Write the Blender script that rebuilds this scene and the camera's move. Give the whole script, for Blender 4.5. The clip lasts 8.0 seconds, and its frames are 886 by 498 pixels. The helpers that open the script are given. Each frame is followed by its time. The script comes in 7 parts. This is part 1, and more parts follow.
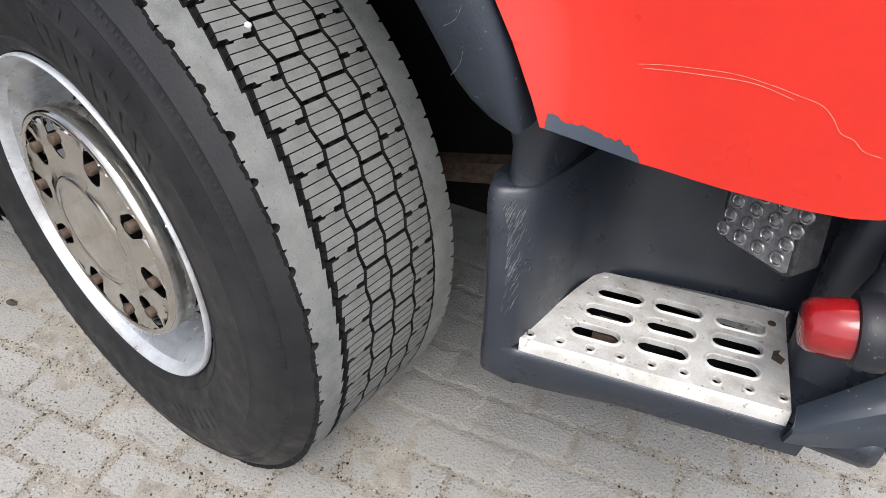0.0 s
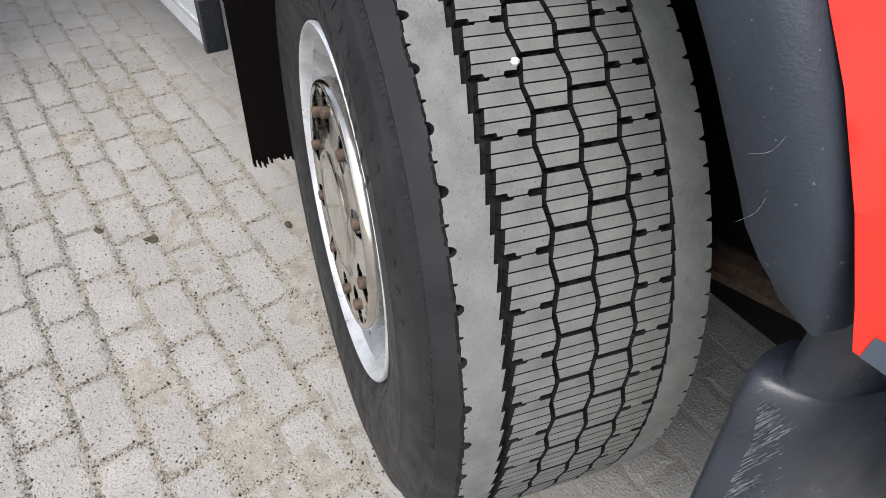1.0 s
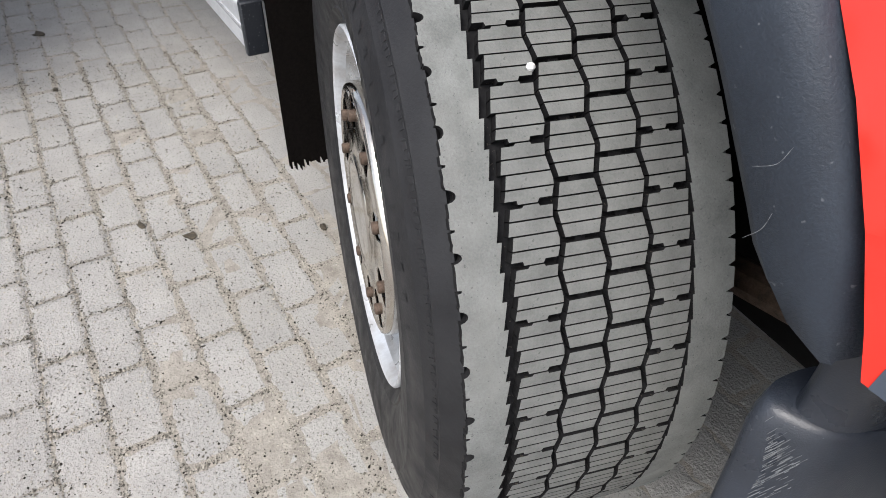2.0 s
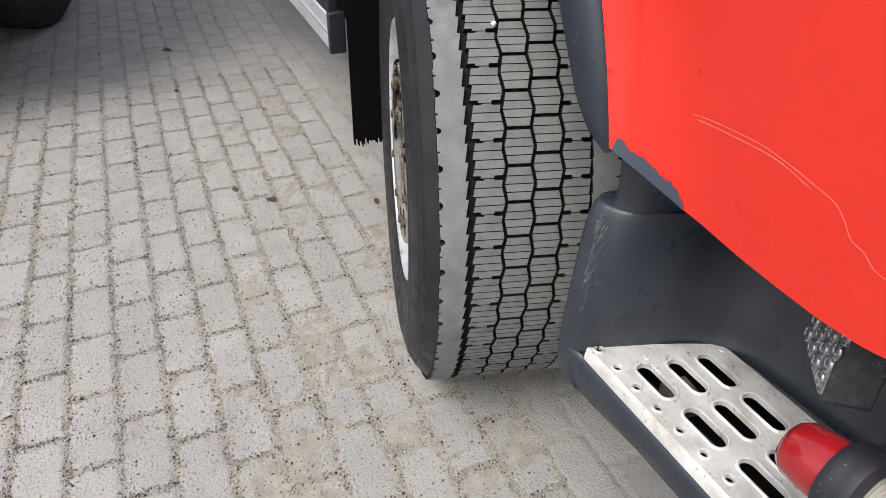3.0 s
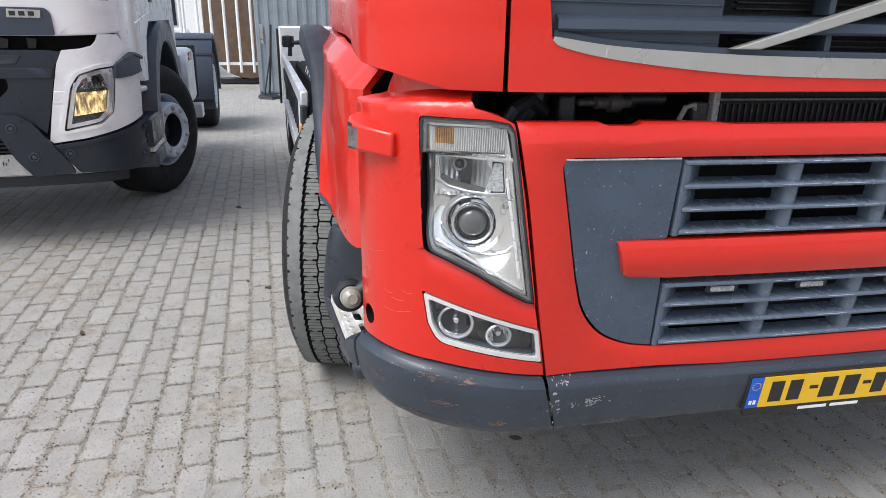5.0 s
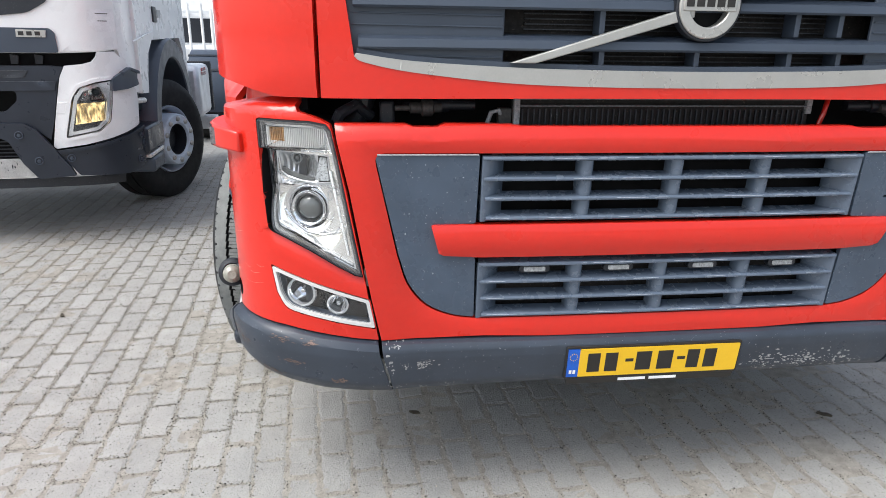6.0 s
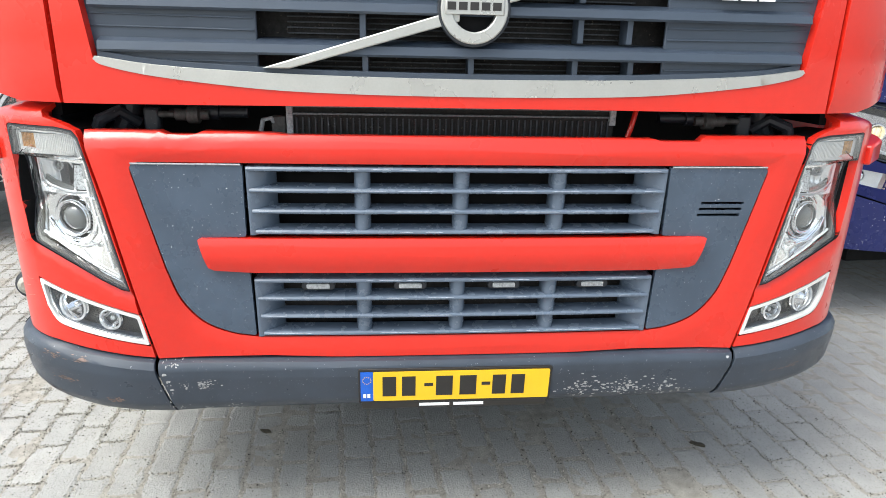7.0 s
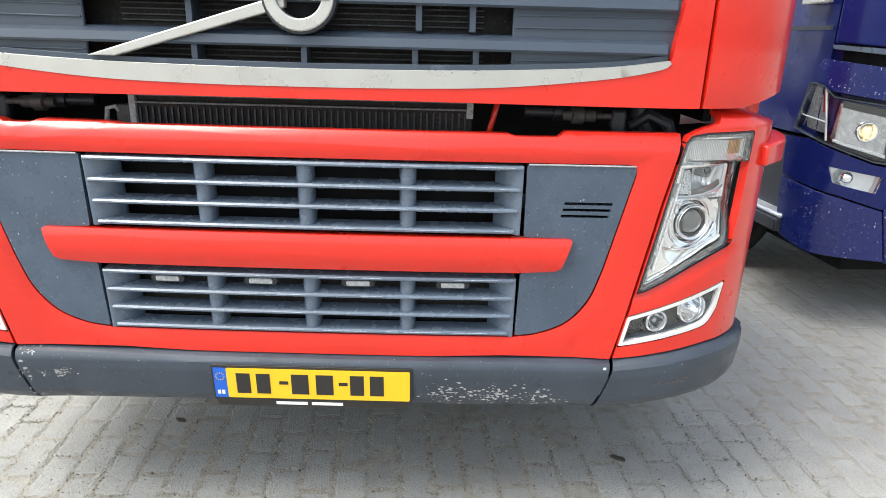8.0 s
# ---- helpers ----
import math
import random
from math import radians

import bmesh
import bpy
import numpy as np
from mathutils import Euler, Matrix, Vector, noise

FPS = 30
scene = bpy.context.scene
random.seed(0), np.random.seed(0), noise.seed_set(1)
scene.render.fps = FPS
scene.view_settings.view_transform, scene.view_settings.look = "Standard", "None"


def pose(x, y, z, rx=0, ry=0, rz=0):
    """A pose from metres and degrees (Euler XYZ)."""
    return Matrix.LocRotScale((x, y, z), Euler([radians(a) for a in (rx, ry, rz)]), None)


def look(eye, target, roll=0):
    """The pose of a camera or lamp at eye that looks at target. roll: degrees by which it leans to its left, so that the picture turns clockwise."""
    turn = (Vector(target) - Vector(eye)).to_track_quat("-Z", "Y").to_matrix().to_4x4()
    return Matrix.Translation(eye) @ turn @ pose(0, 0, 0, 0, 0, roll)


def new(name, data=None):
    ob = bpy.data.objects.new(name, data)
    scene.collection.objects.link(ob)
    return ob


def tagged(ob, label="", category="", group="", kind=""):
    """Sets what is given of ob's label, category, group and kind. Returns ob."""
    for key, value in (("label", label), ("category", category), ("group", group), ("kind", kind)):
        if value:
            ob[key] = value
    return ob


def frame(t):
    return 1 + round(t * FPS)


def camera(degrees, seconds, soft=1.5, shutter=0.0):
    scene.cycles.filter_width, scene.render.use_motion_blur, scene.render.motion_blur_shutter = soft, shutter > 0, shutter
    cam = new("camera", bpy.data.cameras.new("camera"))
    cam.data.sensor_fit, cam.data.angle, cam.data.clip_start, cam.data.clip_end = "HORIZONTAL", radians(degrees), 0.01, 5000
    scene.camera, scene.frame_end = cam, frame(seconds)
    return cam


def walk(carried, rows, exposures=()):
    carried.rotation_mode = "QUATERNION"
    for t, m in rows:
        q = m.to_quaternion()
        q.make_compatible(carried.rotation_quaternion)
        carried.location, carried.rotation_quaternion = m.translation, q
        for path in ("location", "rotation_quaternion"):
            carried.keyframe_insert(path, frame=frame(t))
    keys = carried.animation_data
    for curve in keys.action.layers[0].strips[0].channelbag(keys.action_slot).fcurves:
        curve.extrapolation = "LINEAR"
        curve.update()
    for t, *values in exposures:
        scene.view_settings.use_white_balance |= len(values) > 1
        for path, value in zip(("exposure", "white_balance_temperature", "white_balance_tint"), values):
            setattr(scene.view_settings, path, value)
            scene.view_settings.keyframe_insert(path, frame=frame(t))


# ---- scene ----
cam = camera(68.5, 8.0, soft=0.6)
PATH = [
    (0, (-0.536, -1.883, 1.201), (-1.208, -0.453, -0.025), 2.8),
    (0.5, (-0.573, -1.738, 1.201), (-1.626, -0.619, -0.079), 3.1),
    (1, (-0.623, -1.664, 1.203), (-1.88, -0.84, -0.117), 2.9),
    (1.2, (-0.631, -1.642, 1.202), (-1.926, -0.905, -0.131), 2.8),
    (2.3, (-0.577, -1.626, 1.194), (-1.956, -0.939, -0.081), 1.0),
    (2.5, (-0.483, -1.668, 1.2), (-1.925, -0.991, -0.009), 1.7),
    (3, (-0.136, -1.713, 1.241), (-1.65, -1.149, 0.062), 1.8),
    (3.5, (0.208, -1.616, 1.256), (-1.439, -1.071, 0.26), 1.2),
    (4, (0.53, -1.479, 1.288), (-1.191, -0.967, 0.409), 0.5),
    (4.5, (0.891, -1.403, 1.335), (-0.922, -0.89, 0.666), 1.0),
    (4.7, (1.03, -1.364, 1.368), (-0.8, -0.914, 0.699), 0.9),
    (5.8, (1.606, -0.946, 1.428), (-0.286, -0.716, 0.825), 0.9),
    (6, (1.606, -0.82, 1.419), (-0.282, -0.588, 0.8), 0.8),
    (6.5, (1.583, -0.498, 1.419), (-0.308, -0.28, 0.806), 1.0),
    (7, (1.571, -0.191, 1.414), (-0.332, -0.014, 0.824), 1.3),
    (7.5, (1.572, 0.092, 1.419), (-0.338, 0.238, 0.845), 1.5),
    (8, (1.519, 0.334, 1.416), (-0.384, 0.337, 0.801), 1.5),
]
walk(cam, [(t, look(eye, target, roll)) for t, eye, target, roll in PATH],
     [(0, 0.46, 6400, 10), (1.2, 0.48, 6400, 10), (2.5, 0.5, 6450, 10), (3.5, 0.17, 6500, 10), (4.5, 0.24, 6250, 10), (6, 0.57, 6250, 8), (7, 1.0, 6300, 4), (8, 1.08, 6400, 4)])

# ---- world, sun, exposure ----
world = bpy.data.worlds.new("sky")
scene.world = world
world.use_nodes = True
wn = world.node_tree
sky = wn.nodes.new("ShaderNodeTexSky")
sky.sky_type = "NISHITA"
sky.sun_disc = False
sky.sun_elevation, sky.sun_rotation = radians(56), radians(150)
sky.air_density, sky.dust_density, sky.ozone_density = 1.0, 4.0, 1.0
haze = wn.nodes.new("ShaderNodeHueSaturation")
haze.inputs["Saturation"].default_value = 0.55
wn.links.new(sky.outputs[0], haze.inputs["Color"])
wn.links.new(haze.outputs[0], wn.nodes["Background"].inputs[0])
wn.nodes["Background"].inputs[1].default_value = 0.19
sun = new("sun", bpy.data.lights.new("sun", "SUN"))
sun.data.energy, sun.data.angle, sun.data.color = 1.4, radians(32), (1.0, 0.98, 0.955)
sun.matrix_world = look((0, 0, 0), (-0.33, 0.58, -1.0))


# ---- materials ----
def mat(name, color, rough=0.5, metal=0.0, var=0.12, scale=12.0, grain=180.0, bump=0.0, speck=None, speck_amount=0.0,
        coat=0.0, island=0.0, obj_random=0.0, rough_var=0.1, speck_scale=220.0, spec=0.5, speck_at=0.66, dust=None, dust_amount=0.0, dust_scale=2.5, world_space=False):
    """A surface with wide blotches, fine grain, specks, dust patches and relief, in metres."""
    m = bpy.data.materials.new(name)
    m.use_nodes = True
    nt = m.node_tree
    b = nt.nodes["Principled BSDF"]
    link = nt.links.new
    co = nt.nodes.new("ShaderNodeNewGeometry").outputs["Position"] if world_space else nt.nodes.new("ShaderNodeTexCoord").outputs["Object"]

    def noise_tex(s, detail=4.0, rough_=0.6):
        n = nt.nodes.new("ShaderNodeTexNoise")
        n.inputs["Scale"].default_value, n.inputs["Detail"].default_value, n.inputs["Roughness"].default_value = s, detail, rough_
        link(co, n.inputs["Vector"])
        return n.outputs["Fac"]

    def ramp(src, lo, hi, out0=0.0, out1=1.0):
        r = nt.nodes.new("ShaderNodeMapRange")
        r.inputs["From Min"].default_value, r.inputs["From Max"].default_value = lo, hi
        r.inputs["To Min"].default_value, r.inputs["To Max"].default_value = out0, out1
        link(src, r.inputs["Value"])
        return r.outputs[0]

    def mix(fac, a, c, blend="MIX"):
        x = nt.nodes.new("ShaderNodeMix")
        x.data_type, x.blend_type = "RGBA", blend
        for v, i in ((fac, 0), (a, 6), (c, 7)):
            if isinstance(v, (int, float)):
                x.inputs[i].default_value = v
            elif isinstance(v, tuple):
                x.inputs[i].default_value = (*v, 1)
            else:
                link(v, x.inputs[i])
        return x.outputs[2]

    def math_node(op, a, c):
        x = nt.nodes.new("ShaderNodeMath")
        x.operation = op
        for v, i in ((a, 0), (c, 1)):
            if isinstance(v, (int, float)):
                x.inputs[i].default_value = v
            else:
                link(v, x.inputs[i])
        return x.outputs[0]

    wide, fine = noise_tex(scale), noise_tex(grain, 3.0)
    level = math_node("ADD", ramp(wide, 0.3, 0.7, 1 - var, 1 + var), ramp(fine, 0.3, 0.7, -var * 0.6, var * 0.6))
    if island:
        g = nt.nodes.new("ShaderNodeNewGeometry")
        level = math_node("MULTIPLY", level, ramp(g.outputs["Random Per Island"], 0, 1, 1 - island, 1 + island))
    if obj_random:
        g = nt.nodes.new("ShaderNodeObjectInfo")
        level = math_node("MULTIPLY", level, ramp(g.outputs["Random"], 0, 1, 1 - obj_random, 1 + obj_random))
    v = nt.nodes.new("ShaderNodeVectorMath")
    v.operation = "SCALE"
    v.inputs[0].default_value = color
    link(level, v.inputs["Scale"])
    col = v.outputs[0]
    if dust:
        col = mix(ramp(noise_tex(dust_scale, 5.0), 0.45, 0.72, 0.0, dust_amount), col, dust)
    if speck:
        col = mix(ramp(noise_tex(speck_scale, 2.0), speck_at, speck_at + 0.05, 0.0, speck_amount), col, speck)
    link(col, b.inputs["Base Color"])
    link(ramp(noise_tex(scale * 1.7), 0.3, 0.7, max(0.02, rough - rough_var), min(1.0, rough + rough_var)), b.inputs["Roughness"])
    b.inputs["Metallic"].default_value = metal
    b.inputs["Specular IOR Level"].default_value = spec
    b.inputs["Coat Weight"].default_value = coat
    b.inputs["Coat Roughness"].default_value = 0.06
    if bump:
        bp = nt.nodes.new("ShaderNodeBump")
        bp.inputs["Strength"].default_value, bp.inputs["Distance"].default_value = 0.6, bump
        link(math_node("ADD", fine, math_node("MULTIPLY", wide, 0.5)), bp.inputs["Height"])
        link(bp.outputs[0], b.inputs["Normal"])
    return m


def glass(name, tint, rough=0.02, ior=1.45):
    m = bpy.data.materials.new(name)
    m.use_nodes = True
    b = m.node_tree.nodes["Principled BSDF"]
    b.inputs["Base Color"].default_value = (*tint, 1)
    b.inputs["Roughness"].default_value = rough
    b.inputs["IOR"].default_value = ior
    b.inputs["Transmission Weight"].default_value = 1.0
    return m


RED = mat("red_paint", (0.6, 0.02, 0.01), 0.3, spec=0.32, coat=0.5, var=0.04, scale=3, grain=60, rough_var=0.06)
PLASTIC = mat("grey_plastic", (0.057, 0.079, 0.112), 0.3, var=0.14, scale=9, grain=900, bump=0.0002, speck=(0.6, 0.62, 0.64), speck_amount=0.9, speck_scale=170, speck_at=0.692, rough_var=0.12)
PLASTIC_SMOOTH = mat("grey_plastic_clean", (0.042, 0.055, 0.077), 0.4, var=0.08, scale=7, grain=700, bump=0.00012, rough_var=0.1)
# grille grey lightened in its colour for the sky sheen on the slats
GRILLE_GREY = mat("sky_lit_grille_plastic", (0.1, 0.127, 0.168), 0.25, var=0.08, scale=14, grain=700, rough_var=0.08)
WORN_GLINT = mat("worn_edge_glint", (0.36, 0.4, 0.46), 0.4, var=0.35, scale=120)
BUMPER = mat("bumper_plastic", (0.033, 0.042, 0.057), 0.4, var=0.16, scale=7, grain=900, bump=0.0003, speck=(0.35, 0.36, 0.38), speck_amount=0.75, speck_scale=150, speck_at=0.7, rough_var=0.14)
MUD_GREY = mat("mudguard_plastic", (0.024, 0.031, 0.043), 0.5, var=0.25, scale=9, grain=420, bump=0.0011, speck=(0.2, 0.21, 0.22), speck_amount=0.5, speck_scale=120, speck_at=0.7, spec=0.35)
STEP_GREY = mat("step_plastic", (0.024, 0.029, 0.039), 0.33, var=0.18, scale=10, grain=700, bump=0.0005, speck=(0.22, 0.22, 0.23), speck_amount=0.35, speck_scale=200, speck_at=0.73, rough_var=0.12)
PLASTIC_DARK = mat("dark_plastic", (0.014, 0.0165, 0.022), 0.46, var=0.12, scale=8, grain=600, bump=0.0004, speck=(0.3, 0.3, 0.3), speck_amount=0.3, speck_scale=160)
BLACK = mat("black_lining_and_shade", (0.005, 0.005, 0.0055), 0.75, var=0.2, spec=0.15)
RUBBER = mat("tyre_rubber", (0.014, 0.0145, 0.0165), 0.52, var=0.25, scale=14, grain=300, bump=0.0007, dust=(0.05, 0.05, 0.049), dust_amount=0.16, dust_scale=7, spec=0.34, rough_var=0.14)
SHOULDER = mat("scrubbed_shoulder_rubber", (0.185, 0.193, 0.187), 0.88, var=0.2, scale=26, grain=420, bump=0.0012, dust=(0.25, 0.257, 0.245), dust_amount=0.55, dust_scale=14, speck=(0.07, 0.07, 0.07), speck_amount=0.55, speck_scale=260, spec=0.2)
TREAD = mat("worn_tread_rubber", (0.168, 0.173, 0.166), 0.85, var=0.14, scale=30, grain=420, bump=0.0007, dust=(0.24, 0.243, 0.228), dust_amount=0.5, dust_scale=9, speck=(0.08, 0.08, 0.08), speck_amount=0.5, island=0.07, spec=0.25)
GROOVE_AND_HUB = mat("groove_rubber_and_hub_shade", (0.014, 0.014, 0.015), 0.85, spec=0.15, var=0.3, scale=60, speck=(0.14, 0.12, 0.09), speck_amount=0.35)
RIM_DULL = mat("dull_rim_well", (0.52, 0.55, 0.58), 0.3, 0.6, var=0.15, scale=9, grain=150, dust=(0.2, 0.15, 0.11), dust_amount=0.55, dust_scale=11)
RIM_PAINT = mat("silver_painted_rim", (0.66, 0.69, 0.73), 0.33, 0.35, var=0.12, scale=9, grain=120, dust=(0.17, 0.13, 0.1), dust_amount=0.75, dust_scale=9, bump=0.0002)
STAINLESS = mat("polished_stainless", (0.64, 0.61, 0.56), 0.13, 1.0, var=0.08, scale=16, grain=250, dust=(0.3, 0.24, 0.18), dust_amount=0.22, dust_scale=18)
RUST = mat("rusty_steel", (0.1, 0.07, 0.052), 0.75, 0.35, var=0.4, scale=60, grain=400, bump=0.0006)
ALU = mat("brushed_aluminium", (0.8, 0.79, 0.76), 0.4, 0.4, var=0.12, scale=14, grain=300, dust=(0.4, 0.35, 0.29), dust_amount=0.6, dust_scale=26, speck=(0.2, 0.15, 0.1), speck_amount=0.6, speck_scale=95, speck_at=0.655, rough_var=0.14, bump=0.00015)
ALU_RAIL = mat("dull_aluminium", (0.66, 0.68, 0.71), 0.4, 0.55, var=0.15, scale=8, dust=(0.5, 0.48, 0.45), dust_amount=0.3)
TANK = mat("pale_tank_metal", (0.75, 0.77, 0.79), 0.35, 0.2, var=0.08, scale=6)
FRAME_SILVER = mat("bright_silver_plastic", (0.7, 0.69, 0.67), 0.4, 0.25, var=0.04, scale=9)
SILVER = mat("silver_trim", (0.47, 0.46, 0.43), 0.32, 0.6, var=0.05, scale=6, grain=200)
CHROME = mat("chrome", (0.85, 0.86, 0.88), 0.06, 1.0, var=0.03, rough_var=0.03)
CHROME_SOFT = mat("satin_reflector", (0.8, 0.81, 0.83), 0.22, 0.65, var=0.06, rough_var=0.05)
LAMP_GREY = mat("lamp_grey_plastic", (0.3, 0.31, 0.32), 0.4, var=0.06)
CLEAR = glass("clear_glass", (0.97, 0.98, 0.98))
MILKY = mat("milky_white_lens", (0.27, 0.265, 0.22), 0.25, coat=0.4, var=0.08, scale=40)
AMBER_SOLID = mat("amber_reflector", (0.85, 0.3, 0.02), 0.25, coat=0.5)
RED_LENS = mat("red_lens", (0.3, 0.01, 0.013), 0.15, coat=0.6, var=0.1, scale=60)
YELLOW = mat("yellow_plate", (0.8, 0.48, 0.01), 0.4, var=0.03, coat=0.2)
BLUE_BAND = mat("blue_band", (0.01, 0.1, 0.5), 0.4)
INK = mat("black_ink", (0.018, 0.016, 0.014), 0.5)
WHITE_INK = mat("white_ink", (0.8, 0.8, 0.8), 0.5)
PAINT_CHIP = mat("bare_patch", (0.34, 0.34, 0.335), 0.8, var=0.3, scale=90)
SCRATCH = mat("scratch_primer", (0.72, 0.27, 0.2), 0.6, var=0.2, scale=200)
PALE_SCUFF = mat("faint_scuff", (0.15, 0.16, 0.17), 0.7, var=0.4, scale=150)
SCUFF = mat("scuffed_plastic", (0.3, 0.31, 0.32), 0.8, var=0.3, scale=120)
WHITE_PAINT = mat("white_paint", (0.81, 0.815, 0.81), 0.3, coat=0.4, var=0.04, scale=4)
DIRTY_WHITE = mat("dirty_white_paint", (0.4, 0.4, 0.39), 0.5, var=0.3, scale=18, dust=(0.2, 0.18, 0.16), dust_amount=0.7, dust_scale=9)
BLUE_PAINT = mat("dark_blue_paint", (0.006, 0.011, 0.09), 0.22, 0.1, coat=0.15, spec=0.22, var=0.1, scale=4)
BLUE_CHIPPED = mat("chipped_blue_paint", (0.007, 0.013, 0.105), 0.28, 0.1, coat=0.25, spec=0.35, var=0.1, scale=4, speck=(0.6, 0.62, 0.68), speck_amount=0.9, speck_scale=85, speck_at=0.672)
RADIATOR = mat("dusty_radiator", (0.014, 0.012, 0.011), 0.7, 0.3, var=0.4, scale=60, grain=600, speck=(0.2, 0.16, 0.12), speck_amount=0.4, speck_scale=140)
PAVER = mat("paver_concrete", (0.345, 0.338, 0.321), 0.9, var=0.1, scale=7, grain=150, bump=0.007, speck=(0.15, 0.145, 0.135), speck_amount=0.7, speck_scale=170, speck_at=0.6, island=0.045, obj_random=0.045, dust=(0.37, 0.345, 0.305), dust_amount=0.25, dust_scale=4.5, spec=0.2, world_space=True)
SAND = mat("joint_sand", (0.32, 0.298, 0.262), 0.95, var=0.22, scale=22, grain=190, bump=0.005, speck=(0.15, 0.135, 0.115), speck_amount=0.6, speck_scale=150, spec=0.1, world_space=True)
GRIT = mat("grit", (0.23, 0.215, 0.185), 0.95, var=0.1, island=0.95, spec=0.1)
YARD = mat("far_yard_concrete", (0.33, 0.32, 0.3), 0.9, var=0.15, scale=0.6, grain=9, spec=0.1)
GALV = mat("galvanised_sheet", (0.3, 0.34, 0.37), 0.45, 0.3, var=0.14, scale=2.5, grain=60)
LEAF = mat("dry_leaf", (0.06, 0.05, 0.035), 0.9, var=0.4, scale=90)
FIBRE = mat("fibrous_flap", (0.0045, 0.0035, 0.003), 0.95, spec=0.1, var=0.5, scale=120, grain=700, bump=0.004)
BROWN = mat("brown_sheet", (0.14, 0.09, 0.06), 0.8, var=0.25, scale=5)
LIT_LAMP = mat("lit_bulb", (0.6, 0.5, 0.32), 0.15, 0.6)
LIT_LAMP.node_tree.nodes["Principled BSDF"].inputs["Emission Color"].default_value = (1.0, 0.72, 0.34, 1)
lit = LIT_LAMP.node_tree
streak, spread_map, level_map = lit.nodes.new("ShaderNodeTexNoise"), lit.nodes.new("ShaderNodeMapping"), lit.nodes.new("ShaderNodeMapRange")
spread_map.inputs["Scale"].default_value = (1, 1, 0.3)
streak.inputs["Scale"].default_value, streak.inputs["Detail"].default_value = 42, 3
level_map.inputs["From Min"].default_value, level_map.inputs["From Max"].default_value = 0.42, 0.66
level_map.inputs["To Max"].default_value = 1.1
lit.links.new(lit.nodes.new("ShaderNodeTexCoord").outputs["Object"], spread_map.inputs["Vector"])
lit.links.new(spread_map.outputs[0], streak.inputs["Vector"])
lit.links.new(streak.outputs["Fac"], level_map.inputs["Value"])
lit.links.new(level_map.outputs[0], lit.nodes["Principled BSDF"].inputs["Emission Strength"])


# ---- mesh helpers ----
def part(name, bm, material, parent=None, label="", smooth=30, bevel=0.0, shadow=True):
    """Links a bmesh as one mesh object under a thing or a part. Its vertices are in the thing's own space."""
    me = bpy.data.meshes.new(name)
    bmesh.ops.recalc_face_normals(bm, faces=bm.faces)
    bm.to_mesh(me)
    bm.free()
    for m in material if isinstance(material, (list, tuple)) else [material]:
        me.materials.append(m)
    if smooth:
        me.polygons.foreach_set("use_smooth", [True] * len(me.polygons))
        me.set_sharp_from_angle(angle=radians(smooth))
    ob = new(name, me)
    ob.parent = parent
    if bevel:
        md = ob.modifiers.new("bevel", "BEVEL")
        md.width, md.segments, md.limit_method, md.angle_limit = bevel, 2, "ANGLE", radians(40)
    if label:
        tagged(ob, label)
    if not shadow:
        ob.visible_shadow = False
    return ob


def thing(name, label, category, m=None, group="", kind=""):
    ob = new(name)
    ob.empty_display_size = 0.1
    if m is not None:
        ob.matrix_basis = m
    return tagged(ob, label, category, group, kind)


def add_box(bm, lo, hi, m=None):
    vs = [bm.verts.new(Vector((x, y, z)) if m is None else m @ Vector((x, y, z))) for x in (lo[0], hi[0]) for y in (lo[1], hi[1]) for z in (lo[2], hi[2])]
    for f in ((0, 1, 3, 2), (4, 6, 7, 5), (0, 4, 5, 1), (2, 3, 7, 6), (0, 2, 6, 4), (1, 5, 7, 3)):
        bm.faces.new([vs[i] for i in f])
    return vs


def box(lo, hi, m=None):
    bm = bmesh.new()
    add_box(bm, lo, hi, m)
    return bm


def add_tube(bm, pts, r, n=10, cap=True):
    """A round bar through points; r is a number or one per point."""
    rings = []
    for i, p in enumerate(pts):
        p = Vector(p)
        d = (Vector(pts[min(i + 1, len(pts) - 1)]) - Vector(pts[max(i - 1, 0)])).normalized()
        a = d.orthogonal().normalized() if i == 0 else (rings_a - d * rings_a.dot(d)).normalized()
        rings_a = a
        b = d.cross(a)
        rr = r[i] if isinstance(r, (list, tuple)) else r
        rings.append([bm.verts.new(p + (a * math.cos(t) + b * math.sin(t)) * rr) for t in [2 * math.pi * k / n for k in range(n)]])
    for q, w in zip(rings, rings[1:]):
        for k in range(n):
            bm.faces.new((q[k], q[(k + 1) % n], w[(k + 1) % n], w[k]))
    if cap:
        bm.faces.new(rings[0][::-1])
        bm.faces.new(rings[-1])
    return bm


def tube(pts, r, n=10):
    return add_tube(bmesh.new(), pts, r, n)


def add_lathe(bm, profile, m, n=48, index=0):
    """Turns (radius, height) pairs about m's z axis."""
    rings = []
    for r, h in profile:
        if r < 1e-6:
            rings.append([bm.verts.new(m @ Vector((0, 0, h)))])
        else:
            rings.append([bm.verts.new(m @ Vector((r * math.cos(a), r * math.sin(a), h))) for a in [2 * math.pi * k / n for k in range(n)]])
    for q, w in zip(rings, rings[1:]):
        for k in range(n):
            k2 = (k + 1) % n
            vs = [q[k % len(q)], q[k2 % len(q)], w[k2 % len(w)], w[k % len(w)]]
            vs = list(dict.fromkeys(vs))
            if len(vs) > 2:
                bm.faces.new(vs).material_index = index
    return bm


def lathe(profile, m=Matrix(), n=48):
    return add_lathe(bmesh.new(), profile, m, n)


